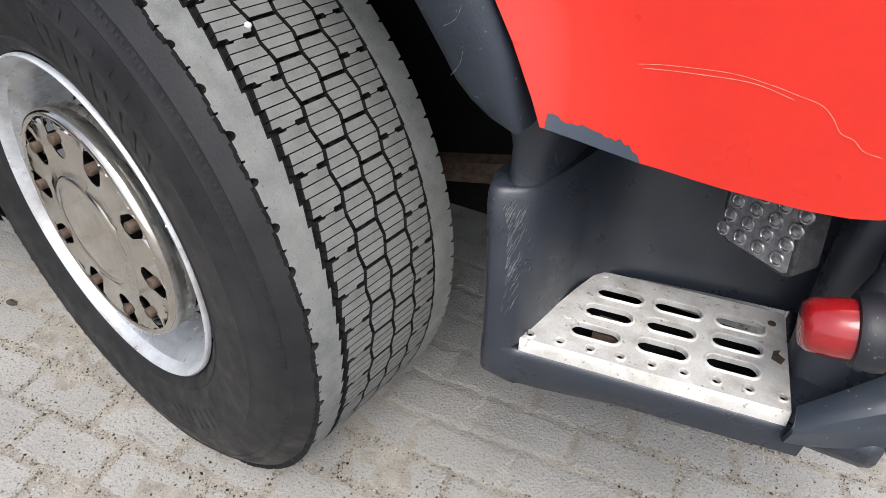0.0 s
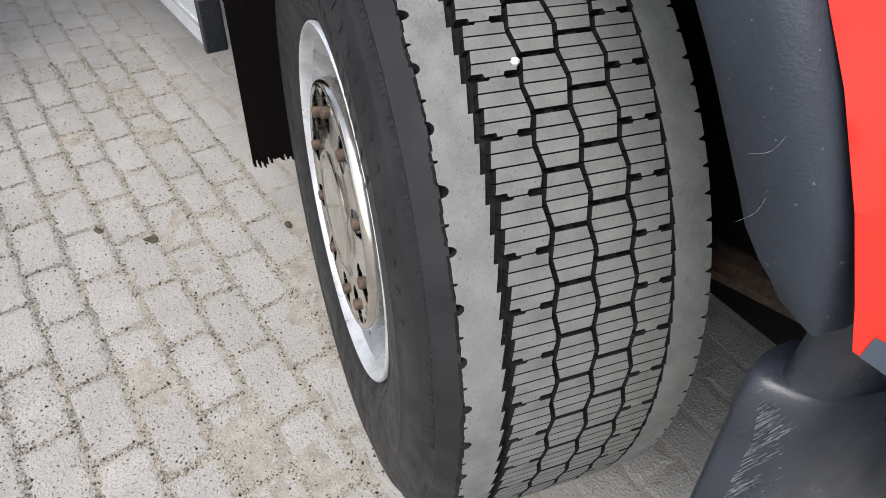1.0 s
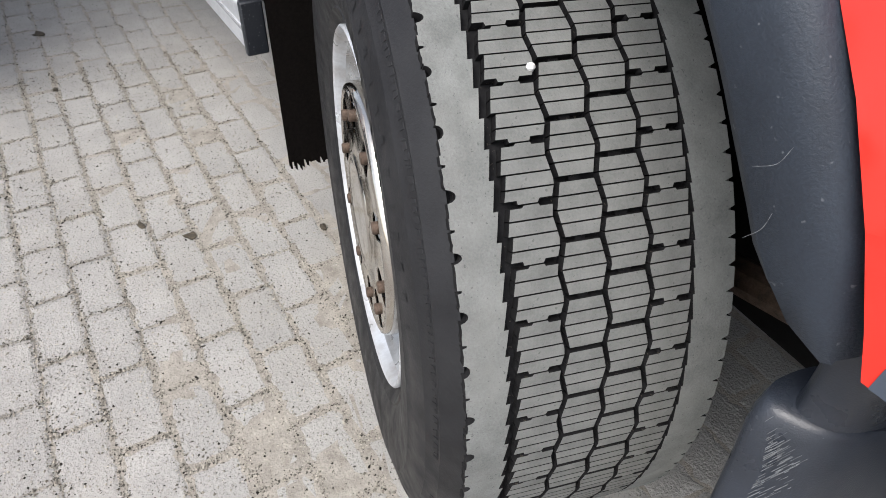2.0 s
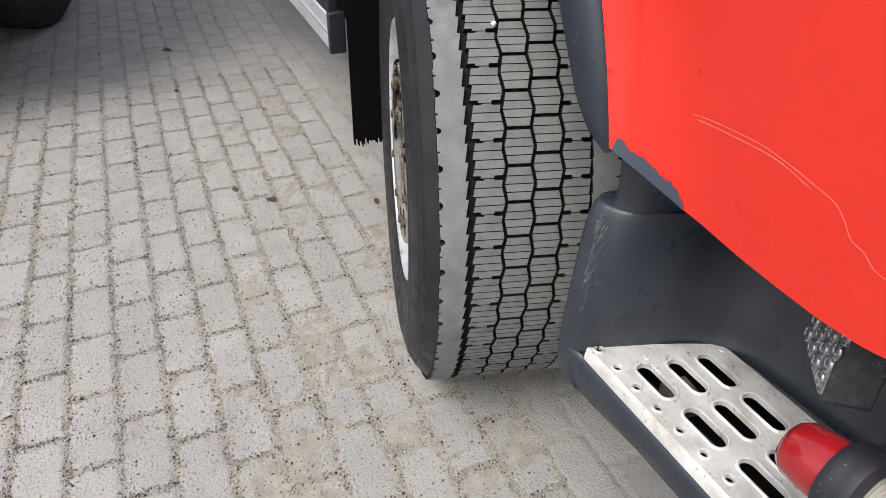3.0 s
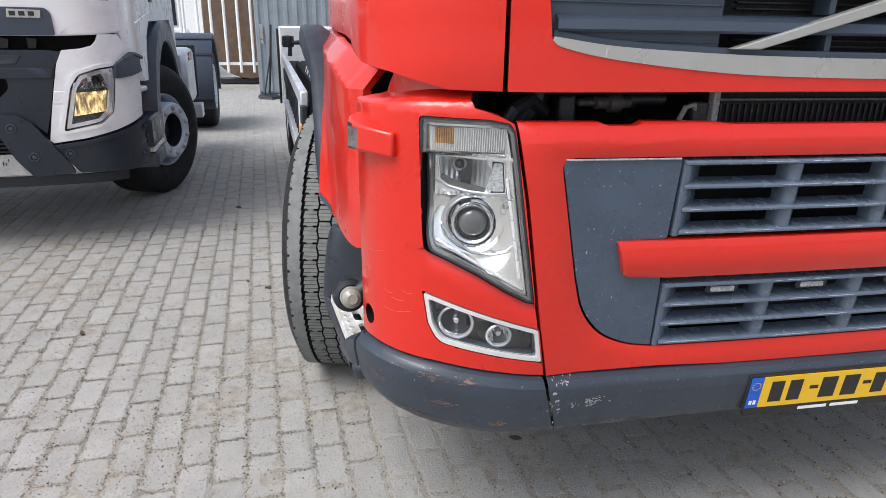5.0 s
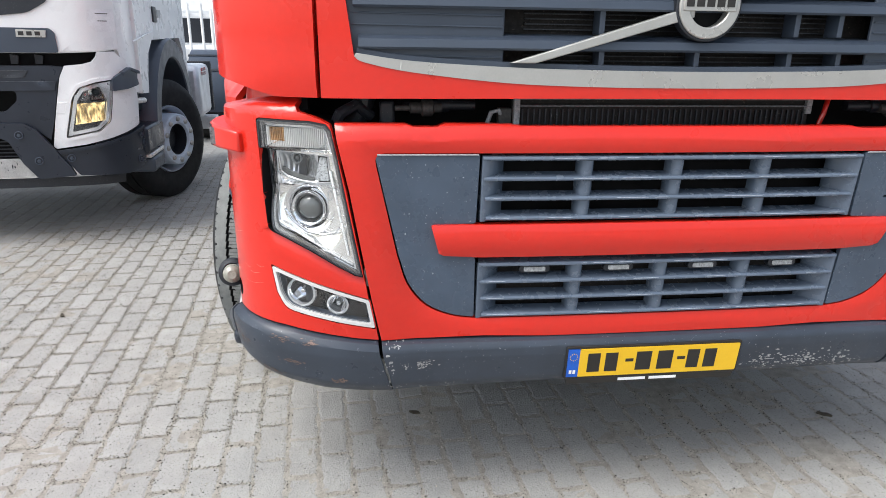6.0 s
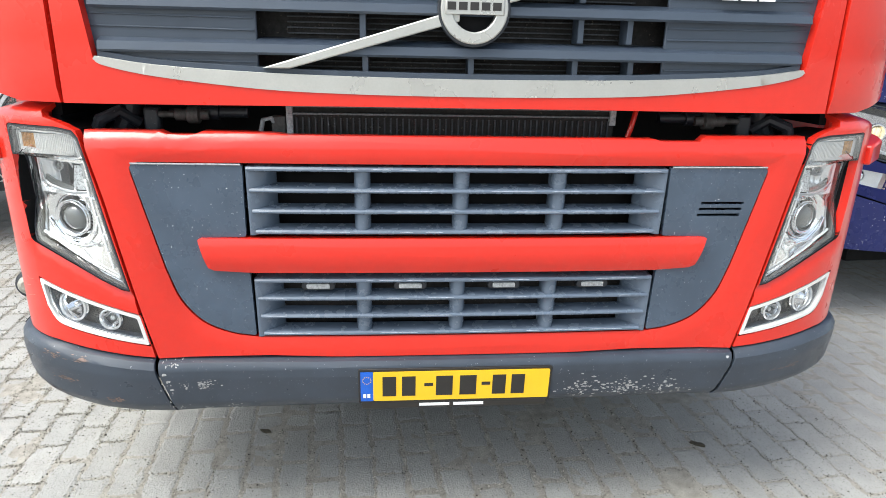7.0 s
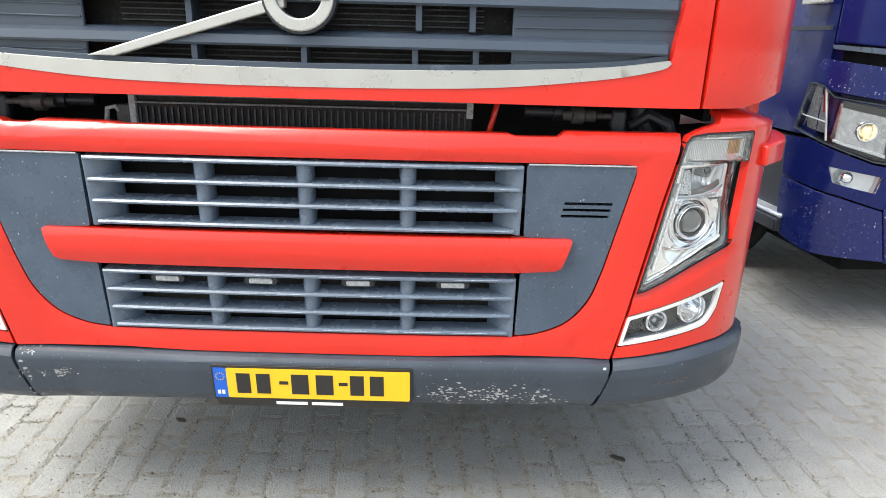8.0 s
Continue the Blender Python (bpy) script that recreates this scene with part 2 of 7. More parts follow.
def sheet(outer, holes=(), step=0.05):
    """A flat net of small triangles inside an outline in (u, v), with holes, fine enough to be bent."""
    bm = bmesh.new()
    edges = []
    for loop in (outer, *holes):
        vs = [bm.verts.new((u, v, 0)) for u, v in loop]
        edges += [bm.edges.new((vs[i], vs[(i + 1) % len(vs)])) for i in range(len(vs))]
    bmesh.ops.triangle_fill(bm, use_beauty=True, use_dissolve=False, edges=edges)
    for axis in (0, 1):
        vals = [p[axis] for p in outer]
        lo, hi = min(vals), max(vals)
        n = int((hi - lo) / step) + 1
        for i in range(1, n):
            c, no = [0, 0, 0], [0, 0, 0]
            c[axis], no[axis] = lo + (hi - lo) * i / n, 1
            bmesh.ops.bisect_plane(bm, geom=bm.verts[:] + bm.edges[:] + bm.faces[:], plane_co=c, plane_no=no, dist=1e-5)
    return bm


def bent(outer, bend, thick, holes=(), step=0.05, off=0.0, depth=0.0):
    """A sheet bent by bend(u, v, off) -> place, with its thickness and a returned edge."""
    bm = sheet(outer, holes, step)
    flat = {v: (v.co.x, v.co.y) for v in bm.verts}
    back = {}
    for v, (a, b) in flat.items():
        v.co = bend(a, b, off)
    faces = bm.faces[:]
    rim = [e for e in bm.edges if len(e.link_faces) == 1]
    for v, (a, b) in flat.items():
        back[v] = bm.verts.new(bend(a, b, off - thick))
    for f in faces:
        bm.faces.new([back[v] for v in reversed(f.verts)])
    for e in rim:
        a, b = e.verts
        bm.faces.new((a, b, back[b], back[a]))
    return bm


def rounded(poly, r, n=4):
    """The outline with its corners rounded."""
    out = []
    rs = r if isinstance(r, (list, tuple)) else [r] * len(poly)
    for i, p in enumerate(poly):
        p, a, b = Vector(p), Vector(poly[i - 1]), Vector(poly[(i + 1) % len(poly)])
        d1, d2 = a - p, b - p
        k = min(rs[i], d1.length * 0.45, d2.length * 0.45)
        if k < 1e-5:
            out.append(tuple(p))
            continue
        s, e = p + d1.normalized() * k, p + d2.normalized() * k
        for j in range(n + 1):
            t = j / n
            q = s * (1 - t) ** 2 + p * 2 * t * (1 - t) + e * t * t
            out.append((q.x, q.y))
    return out


def slot(cx, cy, hx, hy, n=8):
    """A round-ended slot as an outline."""
    if hx >= hy:
        c = hx - hy
        return [(cx + (c if math.cos(a) > 0 else -c) + hy * math.cos(a), cy + hy * math.sin(a)) for a in [math.pi * (k + 0.5) / n - math.pi / 2 for k in range(2 * n)]]
    c = hy - hx
    return [(cx + hx * math.cos(a), cy + (c if math.sin(a) > 0 else -c) + hx * math.sin(a)) for a in [math.pi * (k + 0.5) / n for k in range(2 * n)]]


def ring(cx, cy, r, n=16):
    return [(cx + r * math.cos(2 * math.pi * k / n), cy + r * math.sin(2 * math.pi * k / n)) for k in range(n)]


def prism(poly, bend, thick, off=0.0):
    """A solid with an outline, not subdivided."""
    bm = bmesh.new()
    a = [bm.verts.new(bend(u, v, off)) for u, v in poly]
    b = [bm.verts.new(bend(u, v, off - thick)) for u, v in poly]
    bm.faces.new(a)
    bm.faces.new(b[::-1])
    for i in range(len(poly)):
        j = (i + 1) % len(poly)
        bm.faces.new((a[i], b[i], b[j], a[j]))
    return bm


def smooth_curve(pts, n=12):
    P = [np.array(p, float) for p in pts]
    P = [2 * P[0] - P[1]] + P + [2 * P[-1] - P[-2]]
    out = []
    for i in range(1, len(P) - 2):
        a, b, c, d = P[i - 1:i + 3]
        for k in range(n):
            t = k / n
            out.append(0.5 * (2 * b + (c - a) * t + (2 * a - 5 * b + 4 * c - d) * t * t + (3 * b - a - 3 * c + d) * t ** 3))
    out.append(P[-2])
    return np.array(out)


class Skin:
    """A wall that follows a plan curve (x, distance from the middle line); u runs along it, v is the height."""

    def __init__(self, plan, slope=lambda z, y: 0.0, middle=0.0):
        self.c = smooth_curve(plan)
        self.s = np.r_[0, np.cumsum(np.hypot(*np.diff(self.c, axis=0).T))]
        self.slope, self.middle = slope, middle

    def __call__(self, u, v, off=0.0):
        s, side = abs(u), (-1 if u < 0 else 1)
        x, y = np.interp(s, self.s, self.c[:, 0]), np.interp(s, self.s, self.c[:, 1])
        e = 0.01
        dx = np.interp(s + e, self.s, self.c[:, 0]) - np.interp(s - e, self.s, self.c[:, 0])
        dy = np.interp(s + e, self.s, self.c[:, 1]) - np.interp(s - e, self.s, self.c[:, 1])
        if s < 0.02:
            dx, dy = 0.0, 1.0
        k = math.hypot(dx, dy) or 1.0
        return Vector((float(x + self.slope(v, y) + off * dy / k), float(side * (y - off * dx / k) + self.middle), float(v)))


def text_free_bars(bend, u0, u1, v, h, n, material, parent, name, off, thick=0.002, gap=0.35):
    """Plain bars in place of writing, one object each."""
    w = (u1 - u0) / n
    for i in range(n):
        a, b = u0 + w * i, u0 + w * (i + 1 - gap)
        part(name, prism([(a, v - h / 2), (b, v - h / 2), (b, v + h / 2), (a, v + h / 2)], bend, thick, off), material, parent, smooth=0)


def merge(bm, other):
    me = bpy.data.meshes.new("tmp")
    other.to_mesh(me)
    other.free()
    bm.from_mesh(me)
    bpy.data.meshes.remove(me)
    return bm


# ---- the yard ----
ground = part("ground", box((-300, -300, -0.4), (300, 300, -0.03)), YARD, smooth=0)
tagged(ground, "grey concrete yard reaching to the horizon", "ground", kind="structure")
nx, ny, cell = 520, 380, 0.0325
rng = np.random.default_rng(11)


def value_noise(size):
    """Smooth random heights over the bed, with lumps of about the given size."""
    gx, gy = int(nx * cell / size) + 3, int(ny * cell / size) + 3
    g = rng.normal(0, 1, (gx, gy))
    a, b = np.arange(nx) * cell / size, np.arange(ny) * cell / size
    i, j = a.astype(int), b.astype(int)
    fa, fb = a - i, b - j
    fa, fb = (fa * fa * (3 - 2 * fa))[:, None], (fb * fb * (3 - 2 * fb))[None]
    return (g[np.ix_(i, j)] * (1 - fa) + g[np.ix_(i + 1, j)] * fa) * (1 - fb) + (g[np.ix_(i, j + 1)] * (1 - fa) + g[np.ix_(i + 1, j + 1)] * fa) * fb


bed = -0.0014 + 0.0011 * value_noise(0.7) + 0.0011 * value_noise(0.21) + 0.0011 * value_noise(0.07) + 0.0006 * value_noise(0.034)
bed = np.clip(0.75 * bed + 0.0002, -0.005, -0.0003)
bed -= 0.0017 * np.clip((11.0 - np.arange(nx) * cell) / 1.6, 0, 1)[:, None]
bm = bmesh.new()
rows = [[bm.verts.new((-13.8 + cell * i, -6.3 + cell * j, float(bed[i, j]))) for j in range(ny)] for i in range(nx)]
for a, b in zip(rows, rows[1:]):
    for j in range(ny - 1):
        bm.faces.new((a[j], b[j], b[j + 1], a[j + 1]))
pavement = part("pavement", bm, SAND, smooth=60)
tagged(pavement, "sandy bed and joints of grey concrete block paving", "pavement", kind="structure")

# ---- the red truck ----
truck = thing("truck", "red lorry with grey plastic bumper and silver trim, worn and scratched", "truck", Matrix())
AX, AY, AZ, STEER = -1.447, -1.330, 0.522, -11.44


def lean(z, y):
    return -0.075 * max(0.0, 1.2 - z) * float(np.interp(abs(y), [0.7, 0.85, 1.08], [1.0, 0.7, 0.5]))


PLAN = [(0.014, 0), (0.012, 0.3), (0.004, 0.6), (-0.002, 0.78), (-0.01, 0.88), (-0.028, 0.97), (-0.06, 1.055), (-0.095, 1.11), (-0.142, 1.155), (-0.205, 1.187), (-0.27, 1.2), (-0.36, 1.207), (-0.5, 1.21)]
CAB = Skin(PLAN, lean)


def mirror(poly):
    return [(-u, v) for u, v in reversed(poly)]


def both(fn):
    for side in (-1, 1):
        fn(side)


def sided(side, poly):
    """An outline given for the positive side, moved to the side wanted."""
    return list(poly) if side > 0 else mirror(poly)


# centre panel with one large opening
SEAM = [(0.902, 1.21), (0.866, 1.047), (0.815, 0.743), (0.79, 0.617)]
OPENING = [(0.8, 1.142), (0.771, 1.005)] + [(float(a), float(b)) for a, b in smooth_curve([(0.742, 0.868), (0.715, 0.782), (0.665, 0.718), (0.595, 0.685), (0.528, 0.674)], 4)]
top_edge = [(-0.897, 1.214), (-0.72, 1.214), (-0.7, 1.207), (-0.64, 1.207), (-0.62, 1.215), (-0.46, 1.213), (-0.42, 1.209), (0.48, 1.209), (0.5, 1.203), (0.6, 1.203), (0.62, 1.216), (0.897, 1.216)]
right_edge = [(u - 0.004, v) for u, v in SEAM[1:]]
outer = top_edge + right_edge + [(0.5, 0.622), (0.32, 0.616), (-0.32, 0.616), (-0.5, 0.622)] + mirror(right_edge)
hole = rounded(OPENING + mirror(OPENING), [0.03] + [0.0] * (2 * len(OPENING) - 2) + [0.03])


def segment_distance(p, poly):
    best = 9.0
    for a, b in zip(poly, poly[1:]):
        d = Vector(b) - Vector(a)
        t = min(1.0, max(0.0, (Vector(p) - Vector(a)).dot(d) / d.length_squared))
        best = min(best, (Vector(a) + d * t - Vector(p)).length)
    return best


EDGE_RUN = [(0.0, 1.142)] + OPENING + [(0.0, 0.674)]


def front_skin(u, v, off=0.0):
    """The centre panel: rolled back along its top, dipping softly towards the opening."""
    roll = 0.02 * max(0.0, (v - 1.165) / 0.045) ** 2
    dip = 0.007 * max(0.0, 1 - segment_distance((abs(u), v), EDGE_RUN) / 0.026)
    return CAB(u, v, off - roll - dip)


part("front_panel", bent(outer, front_skin, 0.03, [hole], 0.022), RED, truck, "red painted front panel", smooth=60, bevel=0.008)

# dark panels beside the grilles
DARK = [(0.796, 1.138), (0.531, 1.138), (0.535, 0.955), (0.645, 0.952), (0.652, 0.944), (0.622, 0.868), (0.533, 0.858)] + [(float(a), float(b)) for a, b in smooth_curve([(0.53, 0.679), (0.594, 0.69), (0.662, 0.723), (0.711, 0.786), (0.738, 0.87)], 4)]


def dark_panel(side):
    vents = []
    if side > 0:
        vents = [[(0.628 - 0.003 * i, 1.047 - 0.016 * i), (0.745 - 0.003 * i, 1.047 - 0.016 * i), (0.745 - 0.003 * i, 1.04 - 0.016 * i), (0.628 - 0.003 * i, 1.04 - 0.016 * i)] for i in range(3)]
    p = part("trim_panel", bent(rounded(sided(side, DARK), 0.006, 2), CAB, 0.014, [sided(side, v) for v in vents], 0.045, -0.006), PLASTIC, truck, "grey plastic panel with stone chips", bevel=0.003)
    lip = bmesh.new()
    add_tube(lip, [CAB(side * u, 1.1385, -0.004) for u in np.linspace(0.535, 0.79, 12)], 0.0022, 6)
    part("worn_edge", lip, SCUFF, p, "worn bright edge")


both(dark_panel)

# red bar between the grilles
bar = [(-0.652, 0.949), (-0.645, 0.953), (0.648, 0.953), (0.655, 0.949), (0.632, 0.876), (0.618, 0.868), (0.52, 0.861), (-0.52, 0.861), (-0.618, 0.868), (-0.632, 0.876)]
part("grille_bar", bent(bar, lambda u, v, off=0.0: CAB(u, v, off - 5.0 * (v - 0.907) ** 2), 0.03, (), 0.018, 0.014), RED, truck, "red painted bar", bevel=0.006)


PALE_LENS = mat("pale_lens", (0.42, 0.43, 0.43), 0.2, coat=0.5, var=0.25, scale=90)


def grille(name, z0, z1, inset, lamps):
    """A grille of four flat blades, three uprights and two slanted cheeks before a black shade sheet."""
    def face(u, v, off):
        return CAB(u, v, off - inset)
    # black sheet close behind the blades, deep shade put into its colour
    back = part(name, bent([(-0.53, z0), (0.53, z0), (0.53, z1), (-0.53, z1)], face, 0.004, (), 0.15, -0.1), BLACK, truck, "grey plastic grille before a black shade sheet")
    h = z1 - z0
    for i in range(4):
        z = z1 - 0.006 - i * (h - 0.014) / 3
        bm = bmesh.new()
        half = 0.522 - 0.004 * i
        us = np.linspace(-half, half, 15)
        prof = [(-0.002, -0.006), (0.004, -0.003), (0.004, 0.001), (0.0, 0.0055), (-0.05, 0.011), (-0.05, 0.004)]
        rows = [[bm.verts.new(face(float(u), z + dz, off)) for off, dz in prof] for u in us]
        for a, b in zip(rows, rows[1:]):
            for k in range(6):
                bm.faces.new((a[k], b[k], b[(k + 1) % 6], a[(k + 1) % 6]))
        bm.faces.new(rows[0])
        bm.faces.new(rows[-1][::-1])
        part("slat", bm, GRILLE_GREY, back, smooth=40)
    # pale strips on the slat fronts: wear and a painted highlight in one
    random.seed(int(z0 * 100))
    for i in range(4):
        z = z1 - 0.006 - i * (h - 0.014) / 3
        bm = bmesh.new()
        u = -0.5
        while u < 0.49:
            w = random.uniform(0.02, 0.12)
            if random.random() < 0.6:
                merge(bm, prism([(u, z + 0.0008), (min(u + w, 0.505), z + 0.0008), (min(u + w, 0.505) - 0.01, z + 0.0026), (u + 0.01, z + 0.003)], face, 0.0006, 0.0044))
            u += w + random.uniform(0.005, 0.05)
        part("worn_edge", bm, WORN_GLINT, back, "pale slat edge, wear and painted highlight", smooth=0)["kind"] = "stuff"
    for c in (-0.247, 0.0, 0.248):
        bm = bmesh.new()
        prof = [(-0.02, -0.05), (-0.02, -0.02), (-0.012, -0.006), (0.0, -0.002), (0.012, -0.006), (0.02, -0.02), (0.02, -0.05)]
        rows = [[bm.verts.new(face(c + du, z, off)) for du, off in prof] for z in (z0 + 0.004, z1 - 0.004)]
        for k in range(6):
            bm.faces.new((rows[0][k], rows[0][k + 1], rows[1][k + 1], rows[1][k]))
        part("upright", bm, GRILLE_GREY, back, smooth=50)
    for sg in (-1, 1):
        bm = bmesh.new()
        rows = [[bm.verts.new(face(sg * u, z, off)) for u, off in ((0.53, -0.06), (0.524, 0.0), (0.515, 0.001), (0.462, -0.045), (0.462, -0.06))] for z in (z0, z1)]
        for k in range(4):
            bm.faces.new((rows[0][k], rows[0][k + 1], rows[1][k + 1], rows[1][k]))
        part("cheek", bm, GRILLE_GREY, back, smooth=50)
    for i, c in enumerate(lamps):
        body = bent(slot(c, 0.817, 0.043, 0.011), face, 0.02, (), 0.2, -0.012)
        lamp = part("marker_lamp", body, PLASTIC_DARK, back, "small grey lamp body", bevel=0.003)
        part("lens", bent(rounded([(c - 0.03, 0.81), (c + 0.03, 0.81), (c + 0.03, 0.824), (c - 0.03, 0.824)], 0.004, 2), face, 0.006, (), 0.2, -0.009), PALE_LENS, lamp, "clear ribbed lamp lens", bevel=0.002)
        bm = bmesh.new()
        for k in range(8):
            u = c - 0.026 + 0.0075 * k
            merge(bm, prism([(u, 0.811), (u + 0.003, 0.811), (u + 0.003, 0.823), (u, 0.823)], face, 0.002, -0.0075))
        part("lens_rib", bm, PALE_LENS, lamp, smooth=0)["kind"] = "stuff"


grille("upper_grille", 0.96, 1.134, 0.005, ())
grille("lower_grille", 0.676, 0.842, 0.005, (-0.365, -0.126, 0.122, 0.364))
part("cooler_core", box((-0.16, -0.52, 0.68), (-0.12, 0.52, 1.12)), RADIATOR, truck, "dusty dark cooler core")
for y in (-0.23, 0.21):
    part("red_stay", box((-0.07, y - 0.012, 1.12), (-0.05, y + 0.012, 1.139)), RED, truck)


# corner panels with openings for the lamps
LAMP0 = [(1.102, 1.224), (1.095, 1.03), (1.088, 0.933), (1.03, 0.91), (0.965, 0.879), (0.9, 0.84), (0.852, 0.814), (0.832, 0.809), (0.866, 1.0), (0.888, 1.13), (0.9, 1.196), (0.914, 1.214), (0.955, 1.221)]
LAMP_R = [0.012, 0, 0.014, 0, 0, 0, 0, 0.005, 0, 0, 0, 0, 0]
LAMP = rounded(LAMP0, LAMP_R, 3)
LENS0 = [(1.1, 1.222), (1.098, 1.152), (1.095, 1.145), (1.0915, 1.03), (1.087, 0.965), (1.076, 0.93), (1.03, 0.911), (0.965, 0.881), (0.9, 0.842), (0.852, 0.816), (0.834, 0.811), (0.867, 1.0), (0.889, 1.13), (0.901, 1.196), (0.915, 1.213), (0.955, 1.22)]
LENS_R = [0.012, 0.004, 0.003, 0, 0.012, 0.012, 0, 0, 0, 0, 0.005, 0, 0, 0, 0, 0]
FOG0 = [(1.09, 0.835), (1.0, 0.805), (0.9, 0.772), (0.815, 0.744), (0.799, 0.653), (0.9, 0.673), (1.0, 0.695), (1.052, 0.708), (1.076, 0.755)]
FOG_R = [0.008, 0, 0, 0.005, 0.005, 0, 0, 0.035, 0.0]
FOG = rounded(FOG0, FOG_R, 3)
CROWN = np.array([(0.0, 0.0, 0.0), (0.02, 0.0045, 0.0145), (0.04, 0.016, 0.025), (0.06, 0.036, 0.031), (0.08, 0.055, 0.034), (0.088, 0.06, 0.038), (0.1, 0.062, 0.05), (0.13, 0.064, 0.09)])


def corner_skin(u, v, off=0.0):
    """The corner panel's skin: upright, then over a round shoulder into a neck under the cab."""
    if v <= 1.234:
        edge = float(np.interp(abs(u), [0.83, 0.852, 0.9, 0.965, 1.03, 1.088, 1.13], [0.808, 0.814, 0.84, 0.879, 0.91, 0.933, 0.945]))
        d = edge - v
        fold = 0.0 if d < -0.002 else 0.013 * max(0.0, 1 - d / 0.034) * float(np.interp(abs(u), [0.8, 0.84, 1.07, 1.11], [0.4, 1, 1, 0]))
        return CAB(u, v, off - fold)
    inn = float(np.interp(v - 1.234, CROWN[:, 0], CROWN[:, 1]))
    up = float(np.interp(v - 1.234, CROWN[:, 0], CROWN[:, 2])) - 0.016 * float(np.interp(abs(u), [1.1, 1.25], [0, 1])) * float(np.interp(v - 1.234, [0, 0.04, 0.09, 0.13], [0, 1, 1, 0]))
    p = CAB(u, 1.234 + up, off * (1 if v < 1.28 else 0.6) - inn)
    p.z += off * min(1.0, inn / 0.04) * (1.0 if v < 1.3 else 0.3)
    return p


def inset(poly, d):
    """A smaller outline inside one."""
    n = len(poly)
    area = sum(poly[i - 1][0] * poly[i][1] - poly[i][0] * poly[i - 1][1] for i in range(n))
    w = 1.0 if area > 0 else -1.0
    out = []
    for i, p in enumerate(poly):
        p, a, b = Vector(p), Vector(poly[i - 1]), Vector(poly[(i + 1) % n])
        e1, e2 = (p - a).normalized(), (b - p).normalized()
        m = Vector((-e1.y, e1.x)) * w + Vector((-e2.y, e2.x)) * w
        q = p + m * (d / max(0.35, m.length_squared / 2))
        out.append((q.x, q.y))
    return out


def inside(p, poly):
    hit_ = False
    for (x0, y0), (x1, y1) in zip(poly, poly[1:] + poly[:1]):
        if (y0 > p[1]) != (y1 > p[1]) and p[0] < (x1 - x0) * (p[1] - y0) / (y1 - y0) + x0:
            hit_ = not hit_
    return hit_


def fine_plate(poly, holes, skin, off, cell=0.003):
    """A plate of small square cells inside an outline, left open at the holes."""
    us, vs = [p[0] for p in poly], [p[1] for p in poly]
    nu, nv = int((max(us) - min(us)) / cell) + 1, int((max(vs) - min(vs)) / cell) + 1
    bm, made = bmesh.new(), {}

    def corner_at(i, j):
        if (i, j) not in made:
            made[i, j] = bm.verts.new(skin(min(us) + cell * i, min(vs) + cell * j, off))
        return made[i, j]
    for i in range(nu):
        for j in range(nv):
            c = (min(us) + cell * (i + 0.5), min(vs) + cell * (j + 0.5))
            if inside(c, poly) and not any(inside(c, h) for h in holes):
                bm.faces.new((corner_at(i, j), corner_at(i + 1, j), corner_at(i + 1, j + 1), corner_at(i, j + 1)))
    return bm


def loop_wire(poly, skin, off, r):
    """A thin round edge along a closed outline."""
    pts = [skin(u, v, off) for u, v in poly]
    return tube(pts + pts[:2], r, 6)


def tray(poly, skin, depth, material, parent, name, label, lip=0.0):
    """An open box with an outline, its floor at a depth."""
    bm = bmesh.new()
    a = [bm.verts.new(skin(u, v, lip)) for u, v in poly]
    b = [bm.verts.new(skin(u, v, -depth)) for u, v in poly]
    for i in range(len(poly)):
        j = (i + 1) % len(poly)
        bm.faces.new((a[i], b[i], b[j], a[j]))
    f = bm.faces.new(b)
    bmesh.ops.triangulate(bm, faces=[f])
    return part(name, bm, material, parent, label)


def dish(skin, u0, u1, v0, v1, deep, shallow, n=14, step=0.0):
    """A hollow reflector over a rectangle; step adds facets."""
    bm = bmesh.new()
    grid = []
    for i in range(n + 1):
        row = []
        for j in range(n + 1):
            a, b = i / n * 2 - 1, j / n * 2 - 1
            d = max(abs(a), abs(b)) * 0.4 + math.hypot(a, b) * 0.6
            off = -deep + (deep - shallow) * min(1.0, d) ** 2
            if step:
                off += step * (0.5 - (i % 2))
            row.append(bm.verts.new(skin(u0 + (u1 - u0) * i / n, v0 + (v1 - v0) * j / n, off)))
        grid.append(row)
    for i in range(n):
        for j in range(n):
            bm.faces.new((grid[i][j], grid[i + 1][j], grid[i + 1][j + 1], grid[i][j + 1]))
    return bm


def facing(skin, u, v, off):
    """A pose on the skin whose z axis points out of it."""
    p, e = skin(u, v, off), 0.004
    dz = (skin(u, v, off + 0.01) - p).normalized()
    up = Vector((0, 0, 1))
    dx = up.cross(dz).normalized()
    dy = dz.cross(dx)
    m = Matrix((dx, dy, dz)).transposed().to_4x4()
    m.translation = p
    return m


def lamp_in(d):
    return rounded(inset(LENS0, d), LENS_R, 3)


def fog_in(d):
    return rounded(inset(FOG0, d), FOG_R, 3)


